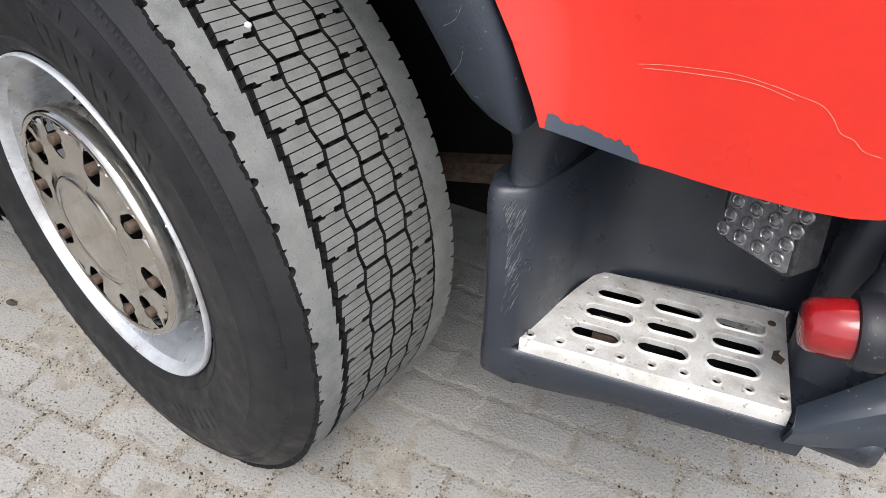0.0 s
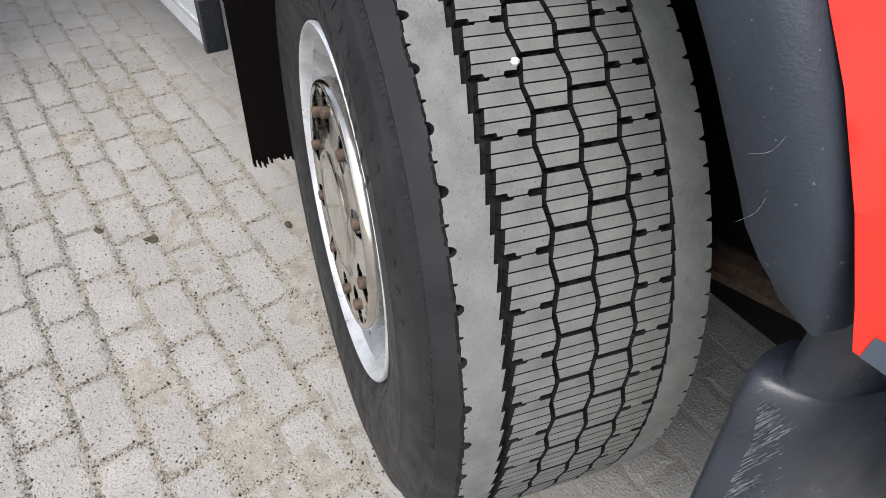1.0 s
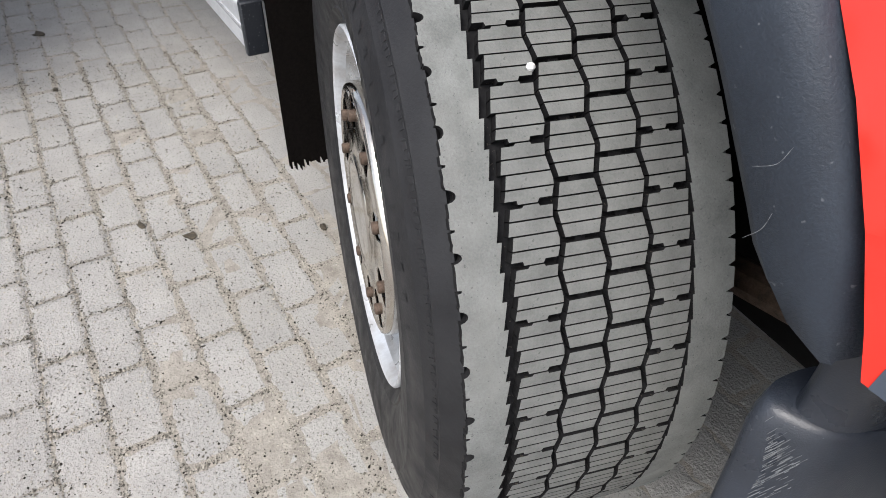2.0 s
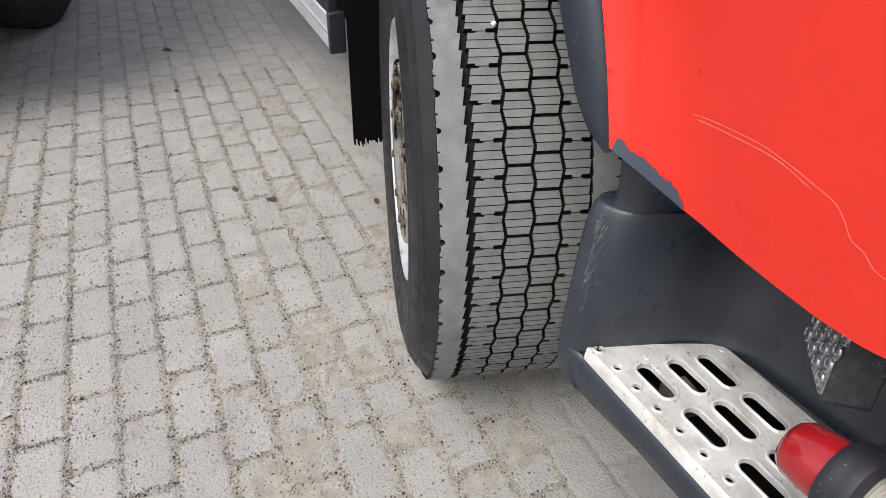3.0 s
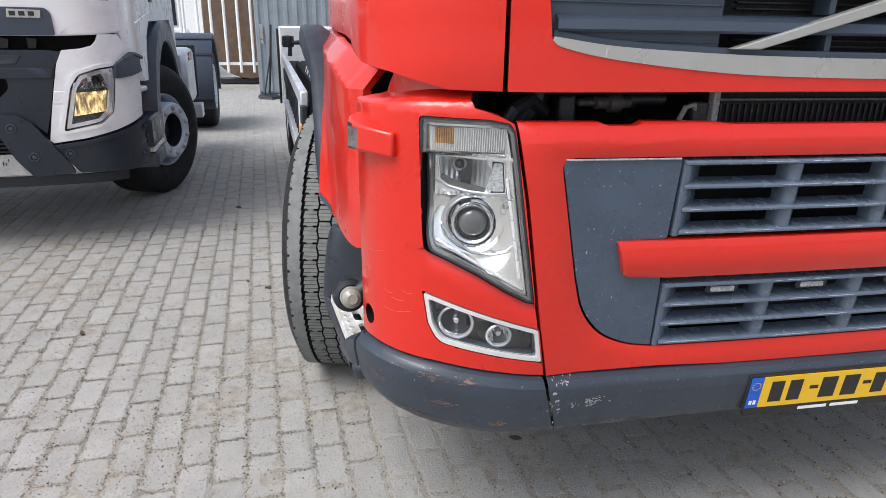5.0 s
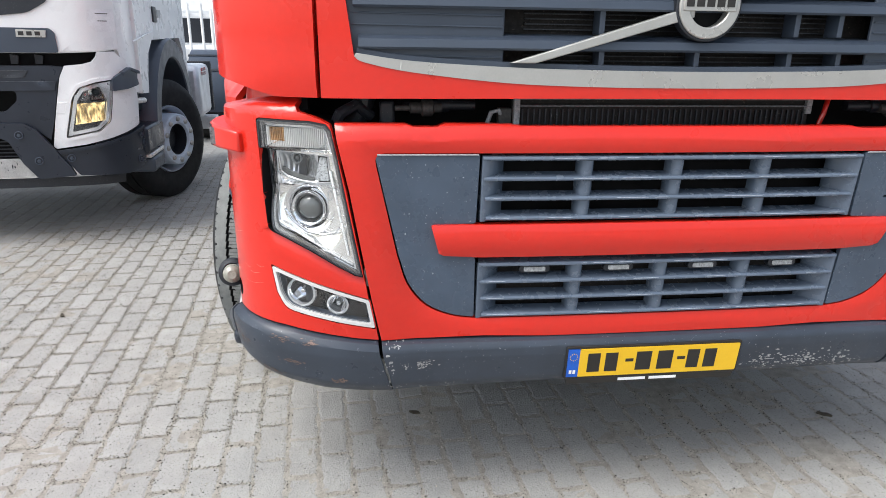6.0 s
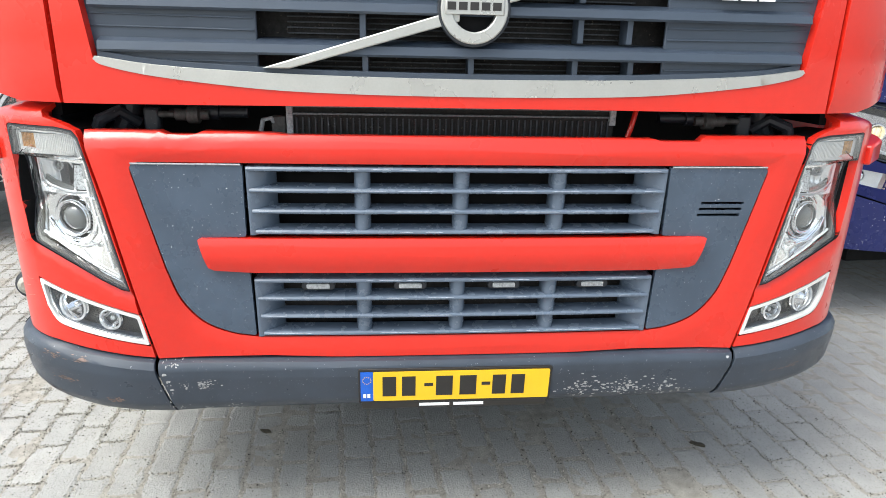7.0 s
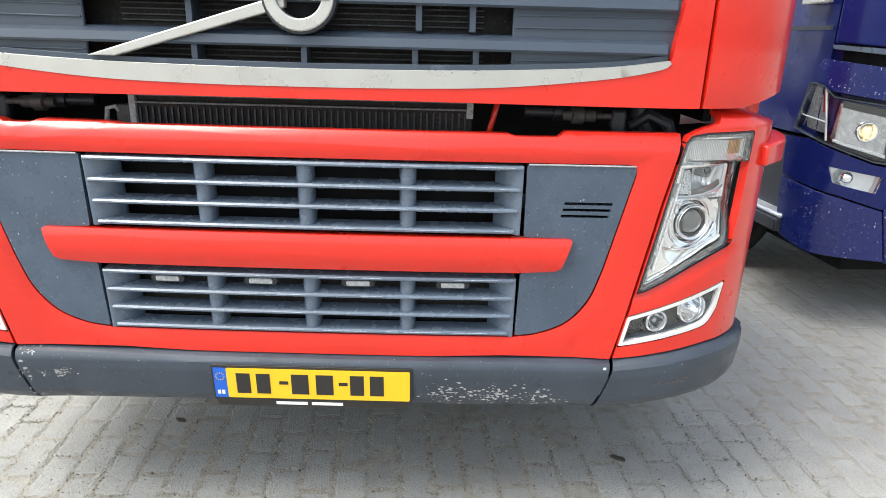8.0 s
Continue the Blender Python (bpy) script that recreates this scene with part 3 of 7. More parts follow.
def corner(side):
    panel = [(0.905, 1.213), (0.932, 1.226), (0.985, 1.245), (0.995, 1.27), (0.998, 1.36), (1.225, 1.36), (1.275, 1.335), (1.345, 1.246), (1.337, 1.05), (1.324, 0.8), (1.316, 0.662), (1.24, 0.668), (1.18, 0.667), (1.06, 0.66), (0.95, 0.643), (0.86, 0.629), (0.794, 0.62), (0.819, 0.743), (0.87, 1.047)]
    holes = [sided(side, LAMP), sided(side, FOG)]
    if side < 0:
        holes.append(mirror(ring(1.265, 0.722, 0.026)))
    p = part("corner_panel", bent(sided(side, panel), corner_skin, 0.022, holes, 0.02), RED, truck, "red painted corner panel around the headlamp", bevel=0.005)
    if side < 0:
        tray(mirror(ring(1.265, 0.722, 0.0252)), CAB, 0.06, BLACK, p, "hole_liner", "dark bolt hole")
        part("bolt_end", lathe([(0.0, 0.002), (0.012, 0.002), (0.012, -0.02)], facing(CAB, -1.265, 0.722, -0.05), 16), RUST, p, "rusty bolt end")
    sg = lambda poly: sided(side, poly)
    S = lambda u, v, off=0.0: CAB(side * u, v, off)
    # headlamp: the lower lens lies deeper towards its outer side
    def rec(u, v):
        k = min(1.0, max(0.0, (abs(u) - 0.86) / 0.2))
        low = float(np.interp(abs(u), [0.83, 0.852, 0.9, 0.965, 1.03, 1.088], [0.808, 0.814, 0.84, 0.879, 0.91, 0.933]))
        return 0.002 + 0.032 * k * k * (3 - 2 * k) * float(np.interp(v, [1.141, 1.148], [1.0, 0.0])) * float(np.interp(v - low, [0.0, 0.1], [0.12, 1.0]))

    def deep_skin(u, v, off=0.0):
        return CAB(u, v, off - rec(u, v))
    D = lambda u, v, off=0.0: deep_skin(side * u, v, off)
    lamp = tray(sg(LAMP), CAB, 0.15, BLACK, truck, "headlamp", "clear headlamp with chrome reflectors", 0.0)
    lens_edge = lamp_in(0.0)
    inner = lamp_in(0.0042)
    shell = lamp_in(0.0115)
    wall_run = [p for p in lens_edge if p[0] > 1.03 and p[1] < 1.16]
    bm = bmesh.new()
    pairs = [(bm.verts.new(D(u, v, 0.001)), bm.verts.new(D(u, v, -0.09))) for u, v in wall_run]
    for a, b in zip(pairs, pairs[1:]):
        bm.faces.new((a[0], b[0], b[1], a[1]))
    part("lamp_side", bm, LAMP_WALL, lamp, "dark outer wall of the lamp body", smooth=50)
    part("bezel", bent(sg(lens_edge), deep_skin, 0.012, [sg(inner)], 0.04, 0.002), PLASTIC_DARK, lamp, "dark rubber edge", bevel=0.002)
    part("rim_strip", bent(sg(inner), deep_skin, 0.008, [sg(shell)], 0.04, -0.004), LAMP_RIM, lamp, "grey lamp edge", bevel=0.002)
    part("cover_glass", bent(sg(inner), deep_skin, 0.003, (), 0.04, 0.002), CLEAR, lamp, "clear cover glass", shadow=False)
    high = [(1.072, 1.137), (0.918, 1.132), (0.911, 1.063), (0.95, 1.06), (1.0, 1.062), (1.045, 1.07), (1.066, 1.083)]
    eye = ring(0.984, 0.988, 0.057, 32)
    sig = [(1.08, 1.153), (0.918, 1.147), (0.923, 1.196), (0.94, 1.202), (1.08, 1.205)]
    # a dark border runs round the top and the inner side; the shell is hollowed round the eye
    inset_top = [(a + 0.004 * (a < 0.93) if b < 1.19 else max(a, 0.919), min(b, 1.209)) for a, b in ((a_ + 0.006 * (a_ > 1.05), b_) for a_, b_ in lamp_in(0.011))]

    def hollow(u, v, off=0.0):
        q = math.hypot(u - 0.984, v - 0.988)
        k = min(1.0, max(0.0, (q - 0.052) / 0.08))
        return D(u, v, off - 0.02 * (1 - k) ** 2 - 0.008 * math.sin(math.pi * k) ** 2 * float(np.interp(v, [1.04, 1.06], [1.0, 0.0])))
    part("inner_shell", fine_plate(inset_top, [high, eye, sig], hollow, -0.016), SHELL, lamp, "pale silver inner shell", smooth=60)
    part("shell_edge", loop_wire(inset_top, hollow, -0.0155, 0.0032), CHROME_SOFT, lamp, "bright rolled shell edge", smooth=60)
    for edge_, nm in ((high, "high_beam_edge"), (sig, "signal_edge")):
        part(nm, loop_wire(rounded(edge_, 0.004, 3), D, -0.015, 0.0024), CHROME_SOFT, lamp, "bright moulded edge", smooth=60)
    part("chrome_bowl", dish(D, 0.944, 1.078, 1.05, 1.142, 0.062, 0.014, 22, 0.0024), CHROME_SOFT, lamp, "fluted chrome high beam reflector", smooth=0)
    # added dark strip, stands in for the ground mirrored low in the bowl
    lip = [(1.066, 1.082), (1.045, 1.069), (1.0, 1.061), (0.953, 1.059), (0.955, 1.07), (1.0, 1.077), (1.035, 1.083), (1.062, 1.094)]
    part("shade_lip", bent(sg(lip), deep_skin, 0.006, (), 0.02, -0.019), LAMP_LENS, lamp, "dark strip for the reflection low in the bowl", bevel=0.002)
    m = facing(deep_skin, side * 1.022, 1.117, -0.04)
    bulb = part("bulb_collar", lathe([(0.018, -0.02), (0.0175, 0.006), (0.014, 0.012), (0.0105, 0.01), (0.0105, -0.01)], m, 20), LAMP_GREY, lamp, "grey bulb collar", smooth=50)
    part("bulb", lathe([(0.0, 0.012), (0.006, 0.008), (0.008, 0.0), (0.008, -0.02)], m, 14), LAMP_LENS, bulb, "dark bulb tip")
    part("side_reflector", bent(sg(rounded([(0.956, 1.066), (0.916, 1.067), (0.922, 1.127), (0.94, 1.128)], 0.003, 2)), deep_skin, 0.006, (), 0.05, -0.014), LAMP_MESH, lamp, "grey finely ribbed side reflector", bevel=0.001)
    # projector eye
    m = facing(deep_skin, side * 0.984, 0.988, -0.036)
    part("projector_bowl", lathe([(0.07, 0.016), (0.062, 0.013), (0.0575, 0.0095), (0.0515, 0.002), (0.049, -0.008), (0.047, -0.012), (0.0, -0.012)], m, 44), CHROME, lamp, "chrome bowl round the eye", smooth=50)
    part("projector_ring", lathe([(0.0375, -0.03), (0.044, -0.008), (0.0475, 0.012), (0.0465, 0.019), (0.0435, 0.022), (0.0395, 0.02), (0.0365, 0.012), (0.0355, -0.004)], m, 44), CHROME, lamp, "thick chrome ring", smooth=60)
    part("projector_inner_ring", lathe([(0.0362, 0.013), (0.0345, 0.014), (0.034, 0.004), (0.0, 0.0)], m, 40), PLASTIC_DARK, lamp, "dark ring", smooth=50)
    part("projector_lens", lathe([(0.0338, 0.004), (0.031, 0.012), (0.024, 0.018), (0.013, 0.022), (0.0, 0.0235)], m, 40), LAMP_LENS, lamp, "glass projector lens", smooth=80)
    part("divider", bent(sg([(1.086, 1.1385), (0.9, 1.1345), (0.9, 1.1415), (1.086, 1.1445)]), deep_skin, 0.03, (), 0.04, -0.004), SHELL, lamp, bevel=0.0015)
    part("frame_line", bent(sg([(1.074, 1.078), (1.045, 1.066), (1.0, 1.058), (0.95, 1.055), (0.908, 1.057), (0.908, 1.0605), (0.95, 1.0585), (1.0, 1.0615), (1.045, 1.0695), (1.074, 1.082)]), deep_skin, 0.006, (), 0.04, -0.0125), LAMP_GREY, lamp, bevel=0.001)
    # turn signal with upright ribs, amber where the bulb shows
    ind = part("turn_signal", fine_plate(inset(sig, -0.006), [], S, -0.024, 0.006), LAMP_MESH, lamp, "turn signal chamber")
    for i in range(32):
        u = 0.921 + 0.00492 * i
        low_ = 1.153 + 0.006 * max(0.0, (0.935 - u) / 0.015)
        amber = 1.025 < u < 1.066
        for z0, z1, tone in ((low_, 1.168, LAMP_CLEARISH), (1.168, 1.2015, AMBER_DEEP if amber else LAMP_CLEARISH)):
            rib = bmesh.new()
            rows = [[rib.verts.new(S(a, z, o)) for a, o in ((u, -0.0165), (u + 0.0016, -0.0125), (u + 0.0033, -0.0125), (u + 0.0049, -0.0165))] for z in (z0, z1)]
            for k in range(3):
                rib.faces.new((rows[0][k], rows[0][k + 1], rows[1][k + 1], rows[1][k]))
            part("lens_rib", rib, tone, ind, smooth=0)
    # slim clear light strip along the lower and inner edges
    run = [(1.066, 0.95), (1.02, 0.929), (0.96, 0.897), (0.858, 0.84)]
    for a, b in zip(run, run[1:]):
        for k in range(3):
            p0, p1 = Vector(a).lerp(Vector(b), k / 3 + 0.012), Vector(a).lerp(Vector(b), (k + 1) / 3 - 0.012)
            part("light_strip", prism([(p0.x, p0.y), (p1.x, p1.y), (p1.x, p1.y + 0.0055), (p0.x, p0.y + 0.0055)], D, 0.006, -0.0075), STRIP_CLEAR, lamp, bevel=0.0015)
    for k in range(5):
        z = 0.868 + 0.046 * k
        u = 0.8665 + 0.0085 * k
        part("light_strip", prism([(u, z), (u + 0.0065, z), (u + 0.014, z + 0.0435), (u + 0.0075, z + 0.0435)], D, 0.006, -0.0075), STRIP_CLEAR, lamp, bevel=0.0015)
    part("chrome_ridge", tube([D(u, v, -0.013) for u, v in ((1.056, 0.985), (1.03, 0.955), (0.985, 0.928), (0.94, 0.922), (0.905, 0.93), (0.89, 0.945))], 0.003, 8), CHROME, lamp, "bright curved ridge")
    part("adjuster_eye", bent(sg(slot(0.915, 1.03, 0.007, 0.014, 6)), deep_skin, 0.002, [sg(slot(0.915, 1.03, 0.0045, 0.0105, 6))], 0.1, -0.0125), LAMP_GREY, lamp)
    # fog lamp
    fog = tray(sg(FOG), CAB, 0.09, BLACK, truck, "fog_lamp", "fog lamp in a silver frame", 0.0)
    fin = fog_in(0.0125)
    part("silver_frame", bent(sg(fog_in(0.0035)), CAB, 0.03, [sg(fin)], 0.04, 0.001), FRAME_SILVER, fog, "silver plastic frame", bevel=0.003)
    part("fog_glass", bent(sg(fog_in(0.0125)), CAB, 0.003, (), 0.05, -0.008), CLEAR, fog, "clear fog glass", shadow=False)
    part("fog_bezel", bent(sg(fog_in(0.0125)), CAB, 0.003, [ring(side * 1.012, 0.753, 0.041, 24), ring(side * 0.907, 0.722, 0.029, 24)], 0.05, -0.035), LAMP_DARK, fog, "grey inner panel")
    part("fog_edge", bent(sg(fog_in(0.0125)), CAB, 0.02, [sg(fog_in(0.0165))], 0.05, -0.014), PLASTIC_SMOOTH, fog, "grey inner edge", bevel=0.002)
    for u, v, r, nm in ((1.012, 0.753, 0.039, "fog_reflector"), (0.907, 0.722, 0.027, "small_reflector")):
        mm = facing(CAB, side * u, v, -0.034)
        part(nm, lathe([(r + 0.004, 0.006), (r + 0.001, 0.011), (r * 0.93, 0.008), (r * 0.88, -0.006), (r * 0.7, -0.026), (r * 0.45, -0.04), (r * 0.2, -0.046), (0.0, -0.047)], mm, 28), CHROME, fog, "round chrome reflector", smooth=60)
        part("reflector_ring", lathe([(r + 0.001, 0.009), (r + 0.003, 0.014), (r - 0.001, 0.017), (r - 0.004, 0.013), (r - 0.003, 0.008)], mm, 28), CHROME_SOFT, fog, "bright ring", smooth=60)
        part("fog_bulb", lathe([(0.0, 0.006), (0.006, 0.003), (0.0085, -0.006), (0.0085, -0.03)], mm, 12), CHROME if r > 0.03 else LAMP_MESH, fog)
    # side marker lamp
    plan = [(-0.14, 1.112), (-0.103, 1.14), (-0.156, 1.205), (-0.2, 1.2265), (-0.232, 1.222), (-0.25, 1.175)]
    bm = bmesh.new()
    lo = [bm.verts.new((x, side * y, z)) for (x, y), z in zip(plan, (1.13, 1.13, 1.137, 1.134, 1.134, 1.134))]
    hi = [bm.verts.new((x, side * y, z)) for (x, y), z in zip(plan, (1.184, 1.183, 1.194, 1.2, 1.204, 1.206))]
    top = [bm.verts.new((-0.16, side * 1.112, 1.19)), bm.verts.new((-0.255, side * 1.15, 1.228))]
    for i in range(5):
        bm.faces.new((lo[i], lo[i + 1], hi[i + 1], hi[i]))
    bm.faces.new(lo)
    bm.faces.new((hi[0], hi[1], hi[2], top[0]))
    bm.faces.new((hi[2], hi[3], hi[4], top[1], top[0]))
    bm.faces.new((hi[4], hi[5], top[1]))
    mk = part("side_marker_lamp", bm, RED, truck, "red housed side marker lamp with clear ribbed lens", bevel=0.006)

    def lens_face(u, v, off):
        a, b = Vector((-0.161, side * 1.2025)), Vector((-0.201, side * 1.2265))
        q = a.lerp(b, u)
        nrm = Vector((b.y - a.y, -(b.x - a.x))).normalized() * (-side if side < 0 else -1)
        nrm = nrm if nrm.y * side > 0 else -nrm
        q = q + nrm * off
        return Vector((q.x, q.y, v))
    part("marker_frame", bent(rounded([(0.02, 1.139), (0.97, 1.138), (0.97, 1.195), (0.02, 1.189)], 0.004, 2), lens_face, 0.006, (), 2, 0.002), PLASTIC_DARK, mk)
    part("lens_back", prism([(0.06, 1.142), (0.93, 1.141), (0.93, 1.192), (0.06, 1.186)], lens_face, 0.002, 0.001), LENS_GREY, mk, "clear lens", smooth=0)
    for k in range(10):
        u = 0.08 + 0.083 * k
        part("lens_rib", prism([(u, 1.143), (u + 0.045, 1.143), (u + 0.045, 1.187), (u, 1.187)], lens_face, 0.003, 0.0045), LENS_GREY, mk, "clear rib", smooth=0)


LAMP_WALL = mat("dark_lamp_wall", (0.03, 0.018, 0.02), 0.35, var=0.1, coat=0.3)
SMOKED = mat("smoked_chrome", (0.45, 0.45, 0.47), 0.12, 0.9, var=0.2, scale=30)
STRIP_CLEAR = mat("frosted_light_strip", (0.8, 0.81, 0.82), 0.25, 0.2, var=0.12, scale=150, coat=0.6)
LAMP_CLEARISH = mat("clear_ribbed_plastic", (0.7, 0.7, 0.69), 0.12, 0.5, coat=0.5, var=0.05)
SHELL = mat("silver_lamp_shell", (0.88, 0.87, 0.85), 0.1, 0.85, var=0.05, scale=20, grain=34, bump=0.0007, rough_var=0.05)
LAMP_RIM = mat("smoky_lamp_rim", (0.2, 0.195, 0.195), 0.14, 0.7, var=0.06, coat=0.4)
LAMP_MESH = mat("fine_ribbed_reflector", (0.52, 0.54, 0.56), 0.3, 0.5, var=0.15, scale=120)
AMBER_DEEP = mat("amber_mirror", (0.46, 0.26, 0.11), 0.15, 0.4, var=0.4, scale=60)
LAMP_DARK = mat("lamp_dark_plastic", (0.012, 0.012, 0.013), 0.3, var=0.1, coat=0.3)
LENS_GREY = mat("smoky_ribbed_lens", (0.2, 0.2, 0.21), 0.2, 0.2, coat=0.6, var=0.3, scale=80)
LAMP_LENS = mat("dark_projector_glass", (0.075, 0.08, 0.08), 0.05, 0.0, coat=1.0, var=0.1, scale=40)
both(corner)

RUB = mat("rusty_rub", (0.16, 0.11, 0.09), 0.7, var=0.4, scale=120)
# bumper in three pieces and two end caps
BUMP = np.array([(0.0, -0.07), (0.03, -0.03), (0.1, 0.002), (0.25, 0.018), (0.7, 0.026), (0.86, 0.024), (0.95, 0.012), (1.0, -0.012)])


def bumper_skin(u, v, off=0.0):
    zt = float(np.interp(abs(u), [0, 0.79, 0.95, 1.06, 1.18, 1.24, 1.31, 1.35, 1.42], [0.617, 0.617, 0.64, 0.657, 0.664, 0.664, 0.655, 0.63, 0.565]))
    zb = float(np.interp(u, [-1.42, -1.3, -1.23, -1.08, -0.95, -0.75, -0.3, 0.75, 0.95, 1.08, 1.23, 1.3, 1.42], [0.528, 0.512, 0.502, 0.474, 0.453, 0.436, 0.45, 0.45, 0.476, 0.492, 0.511, 0.518, 0.532]))
    out = 0.024 * min(1.0, max(0.0, (abs(u) - 1.29) / 0.1))
    return CAB(u, zb + (zt - zb) * v, off + out + float(np.interp(v, BUMP[:, 0], BUMP[:, 1])))


mid = [(-0.748, 0.0), (0.74, 0.0), (0.766, 0.45), (0.782, 0.8), (0.786, 1.0), (-0.786, 1.0), (-0.782, 0.8), (-0.766, 0.45)]
part("bumper", bent(mid, bumper_skin, 0.01, (), 0.06), BUMPER, truck, "grey plastic bumper with scuffs", bevel=0.003)


def bumper_ends(side):
    a = [(0.752, 0.0), (1.287, 0.0), (1.292, 0.5), (1.3, 1.0), (0.796, 1.0), (0.79, 0.8), (0.774, 0.45)]
    part("bumper_corner", bent(sided(side, a), bumper_skin, 0.01, (), 0.05), BUMPER, truck, "rounded grey bumper corner", bevel=0.004)
    b = [(1.293, 0.0), (1.4, 0.0), (1.4, 0.97), (1.32, 1.0), (1.306, 1.0), (1.298, 0.5)]
    part("bumper_end_cap", bent(sided(side, b), bumper_skin, 0.01, (), 0.05, 0.003), BUMPER, truck, "grey plastic bumper end", bevel=0.004)


both(bumper_ends)

# scuffs and chips on the bumper
random.seed(4)
bm = bmesh.new()


def flake(bm, skin, u, v, r, off):
    n = random.randint(5, 7)
    pts = [(u + r * random.uniform(0.5, 1.2) * math.cos(2 * math.pi * k / n), v + 3.2 * r * random.uniform(0.5, 1.2) * math.sin(2 * math.pi * k / n)) for k in range(n)]
    bm.faces.new([bm.verts.new(skin(a, b, off)) for a, b in pts])


for _ in range(230):
    u = random.choice((random.gauss(0.36, 0.03), random.uniform(0.3, 0.68), random.gauss(0.48, 0.03), random.gauss(0.6, 0.04)))
    flake(bm, bumper_skin, min(max(u, 0.28), 0.7), random.gauss(0.36 - 0.06 * (u > 0.5), 0.11), random.choice((0.0015, 0.003, 0.006)), 0.0008)
for _ in range(150):
    flake(bm, bumper_skin, random.gauss(-0.685, 0.024), random.gauss(0.6, 0.05), random.choice((0.0009, 0.0018, 0.0036)), 0.0008)
for u0, v0 in ((-0.735, 0.94), (-0.67, 0.14), (-0.6, 0.16), (-0.74, 0.2)):
    for _ in range(16):
        flake(bm, bumper_skin, random.gauss(u0, 0.008), random.gauss(v0, 0.03), random.choice((0.0008, 0.002, 0.003)), 0.0008)
for _ in range(140):
    flake(bm, bumper_skin, random.uniform(-0.74, 0.74), random.uniform(0.25, 0.92), random.uniform(0.0006, 0.0016), 0.0008)
for u in (-0.77, -0.755, -0.76, 0.77):
    flake(bm, bumper_skin, u, random.uniform(0.3, 0.95), 0.008, 0.001)
part("scuffing", bm, PAINT_CHIP, truck, "bare scuff marks on the bumper", smooth=0)["kind"] = "stuff"

random.seed(21)
for u0, v0, du, w in ((-1.27, 0.62, 0.05, 0.1), (-1.2, 0.55, 0.03, 0.06), (-1.06, 0.84, 0.035, 0.05), (-0.98, 0.87, 0.03, 0.05), (-1.03, 0.5, 0.05, 0.04), (-1.1, 0.2, 0.04, 0.06), (-0.9, 0.3, 0.03, 0.05), (0.95, 0.5, 0.05, 0.05)):
    bm = bmesh.new()
    for k in range(26):
        a, b = u0 + random.gauss(0, du * 0.5), v0 + random.gauss(0, w * 0.5)
        r = random.uniform(0.002, 0.009)
        bm.faces.new([bm.verts.new(bumper_skin(a + p, b + q, 0.0007)) for p, q in ((-r, 0.0), (0.0, -0.008 * random.random() - 0.002), (r, 0.004 * random.random()), (0.0, 0.009 * random.random() + 0.002))])
    part("rub_mark", bm, RUB, truck, "faint rusty rub mark on the bumper", smooth=0)["kind"] = "stuff"
bm = bmesh.new()
for k in range(20):
    a, b = -0.768 + random.gauss(0, 0.008), random.uniform(0.2, 0.98)
    r = random.uniform(0.001, 0.005)
    bm.faces.new([bm.verts.new(bumper_skin(a + p * 0.5, b + q, 0.0009)) for p, q in ((-r, 0.0), (0.0, -5 * r), (r, 0.0), (0.0, 4 * r))])
part("torn_edge", bm, PAINT_CHIP, truck, "bare torn edge at the bumper seam", smooth=0)["kind"] = "stuff"

# number plate
def plate_skin(u, v, off=0.0):
    return Vector((-0.008 - 0.11 * (0.58 - v) + off, u, v))


plate = part("number_plate", bent(rounded([(-0.265, 0.482), (0.265, 0.482), (0.265, 0.59), (-0.265, 0.59)], 0.008, 3), plate_skin, 0.012, (), 0.3, 0.004), INK, truck, "number plate in a black holder", bevel=0.002)
part("yellow_field", bent(rounded([(-0.225, 0.49), (0.258, 0.49), (0.258, 0.582), (-0.225, 0.582)], 0.004, 2), plate_skin, 0.002, (), 0.4, 0.0065), YELLOW, plate, "yellow plate field")
part("blue_field", bent([(-0.259, 0.49), (-0.225, 0.49), (-0.225, 0.582), (-0.259, 0.582)], plate_skin, 0.002, (), 0.4, 0.0065), BLUE_BAND, plate, "blue band")
bm = bmesh.new()
for k in range(12):
    a = 2 * math.pi * k / 12
    merge(bm, prism(ring(-0.242 + 0.011 * math.cos(a), 0.556 + 0.011 * math.sin(a), 0.0014, 6), plate_skin, 0.001, 0.0073))
part("ring_of_dots", bm, YELLOW, plate, smooth=0)
text_free_bars(plate_skin, -0.252, -0.23, 0.507, 0.012, 2, WHITE_INK, plate, "white_bar", 0.0073, 0.001, 0.3)
text_free_bars(plate_skin, -0.2, -0.095, 0.536, 0.062, 2, INK, plate, "black_bar", 0.0073, 0.001, 0.3)
text_free_bars(plate_skin, -0.055, 0.075, 0.536, 0.062, 2, INK, plate, "black_bar", 0.0073, 0.001, 0.3)
text_free_bars(plate_skin, 0.1, 0.205, 0.536, 0.062, 2, INK, plate, "black_bar", 0.0073, 0.001, 0.3)
text_free_bars(plate_skin, -0.087, -0.063, 0.54, 0.01, 1, INK, plate, "dash", 0.0073, 0.001, 0.0)
text_free_bars(plate_skin, 0.07, 0.094, 0.54, 0.01, 1, INK, plate, "dash", 0.0073, 0.001, 0.0)
part("holder_lip", bent([(-0.255, 0.462), (0.255, 0.462), (0.258, 0.484), (-0.258, 0.484)], plate_skin, 0.01, (), 0.3, 0.003), INK, plate, "black holder lip", bevel=0.002)
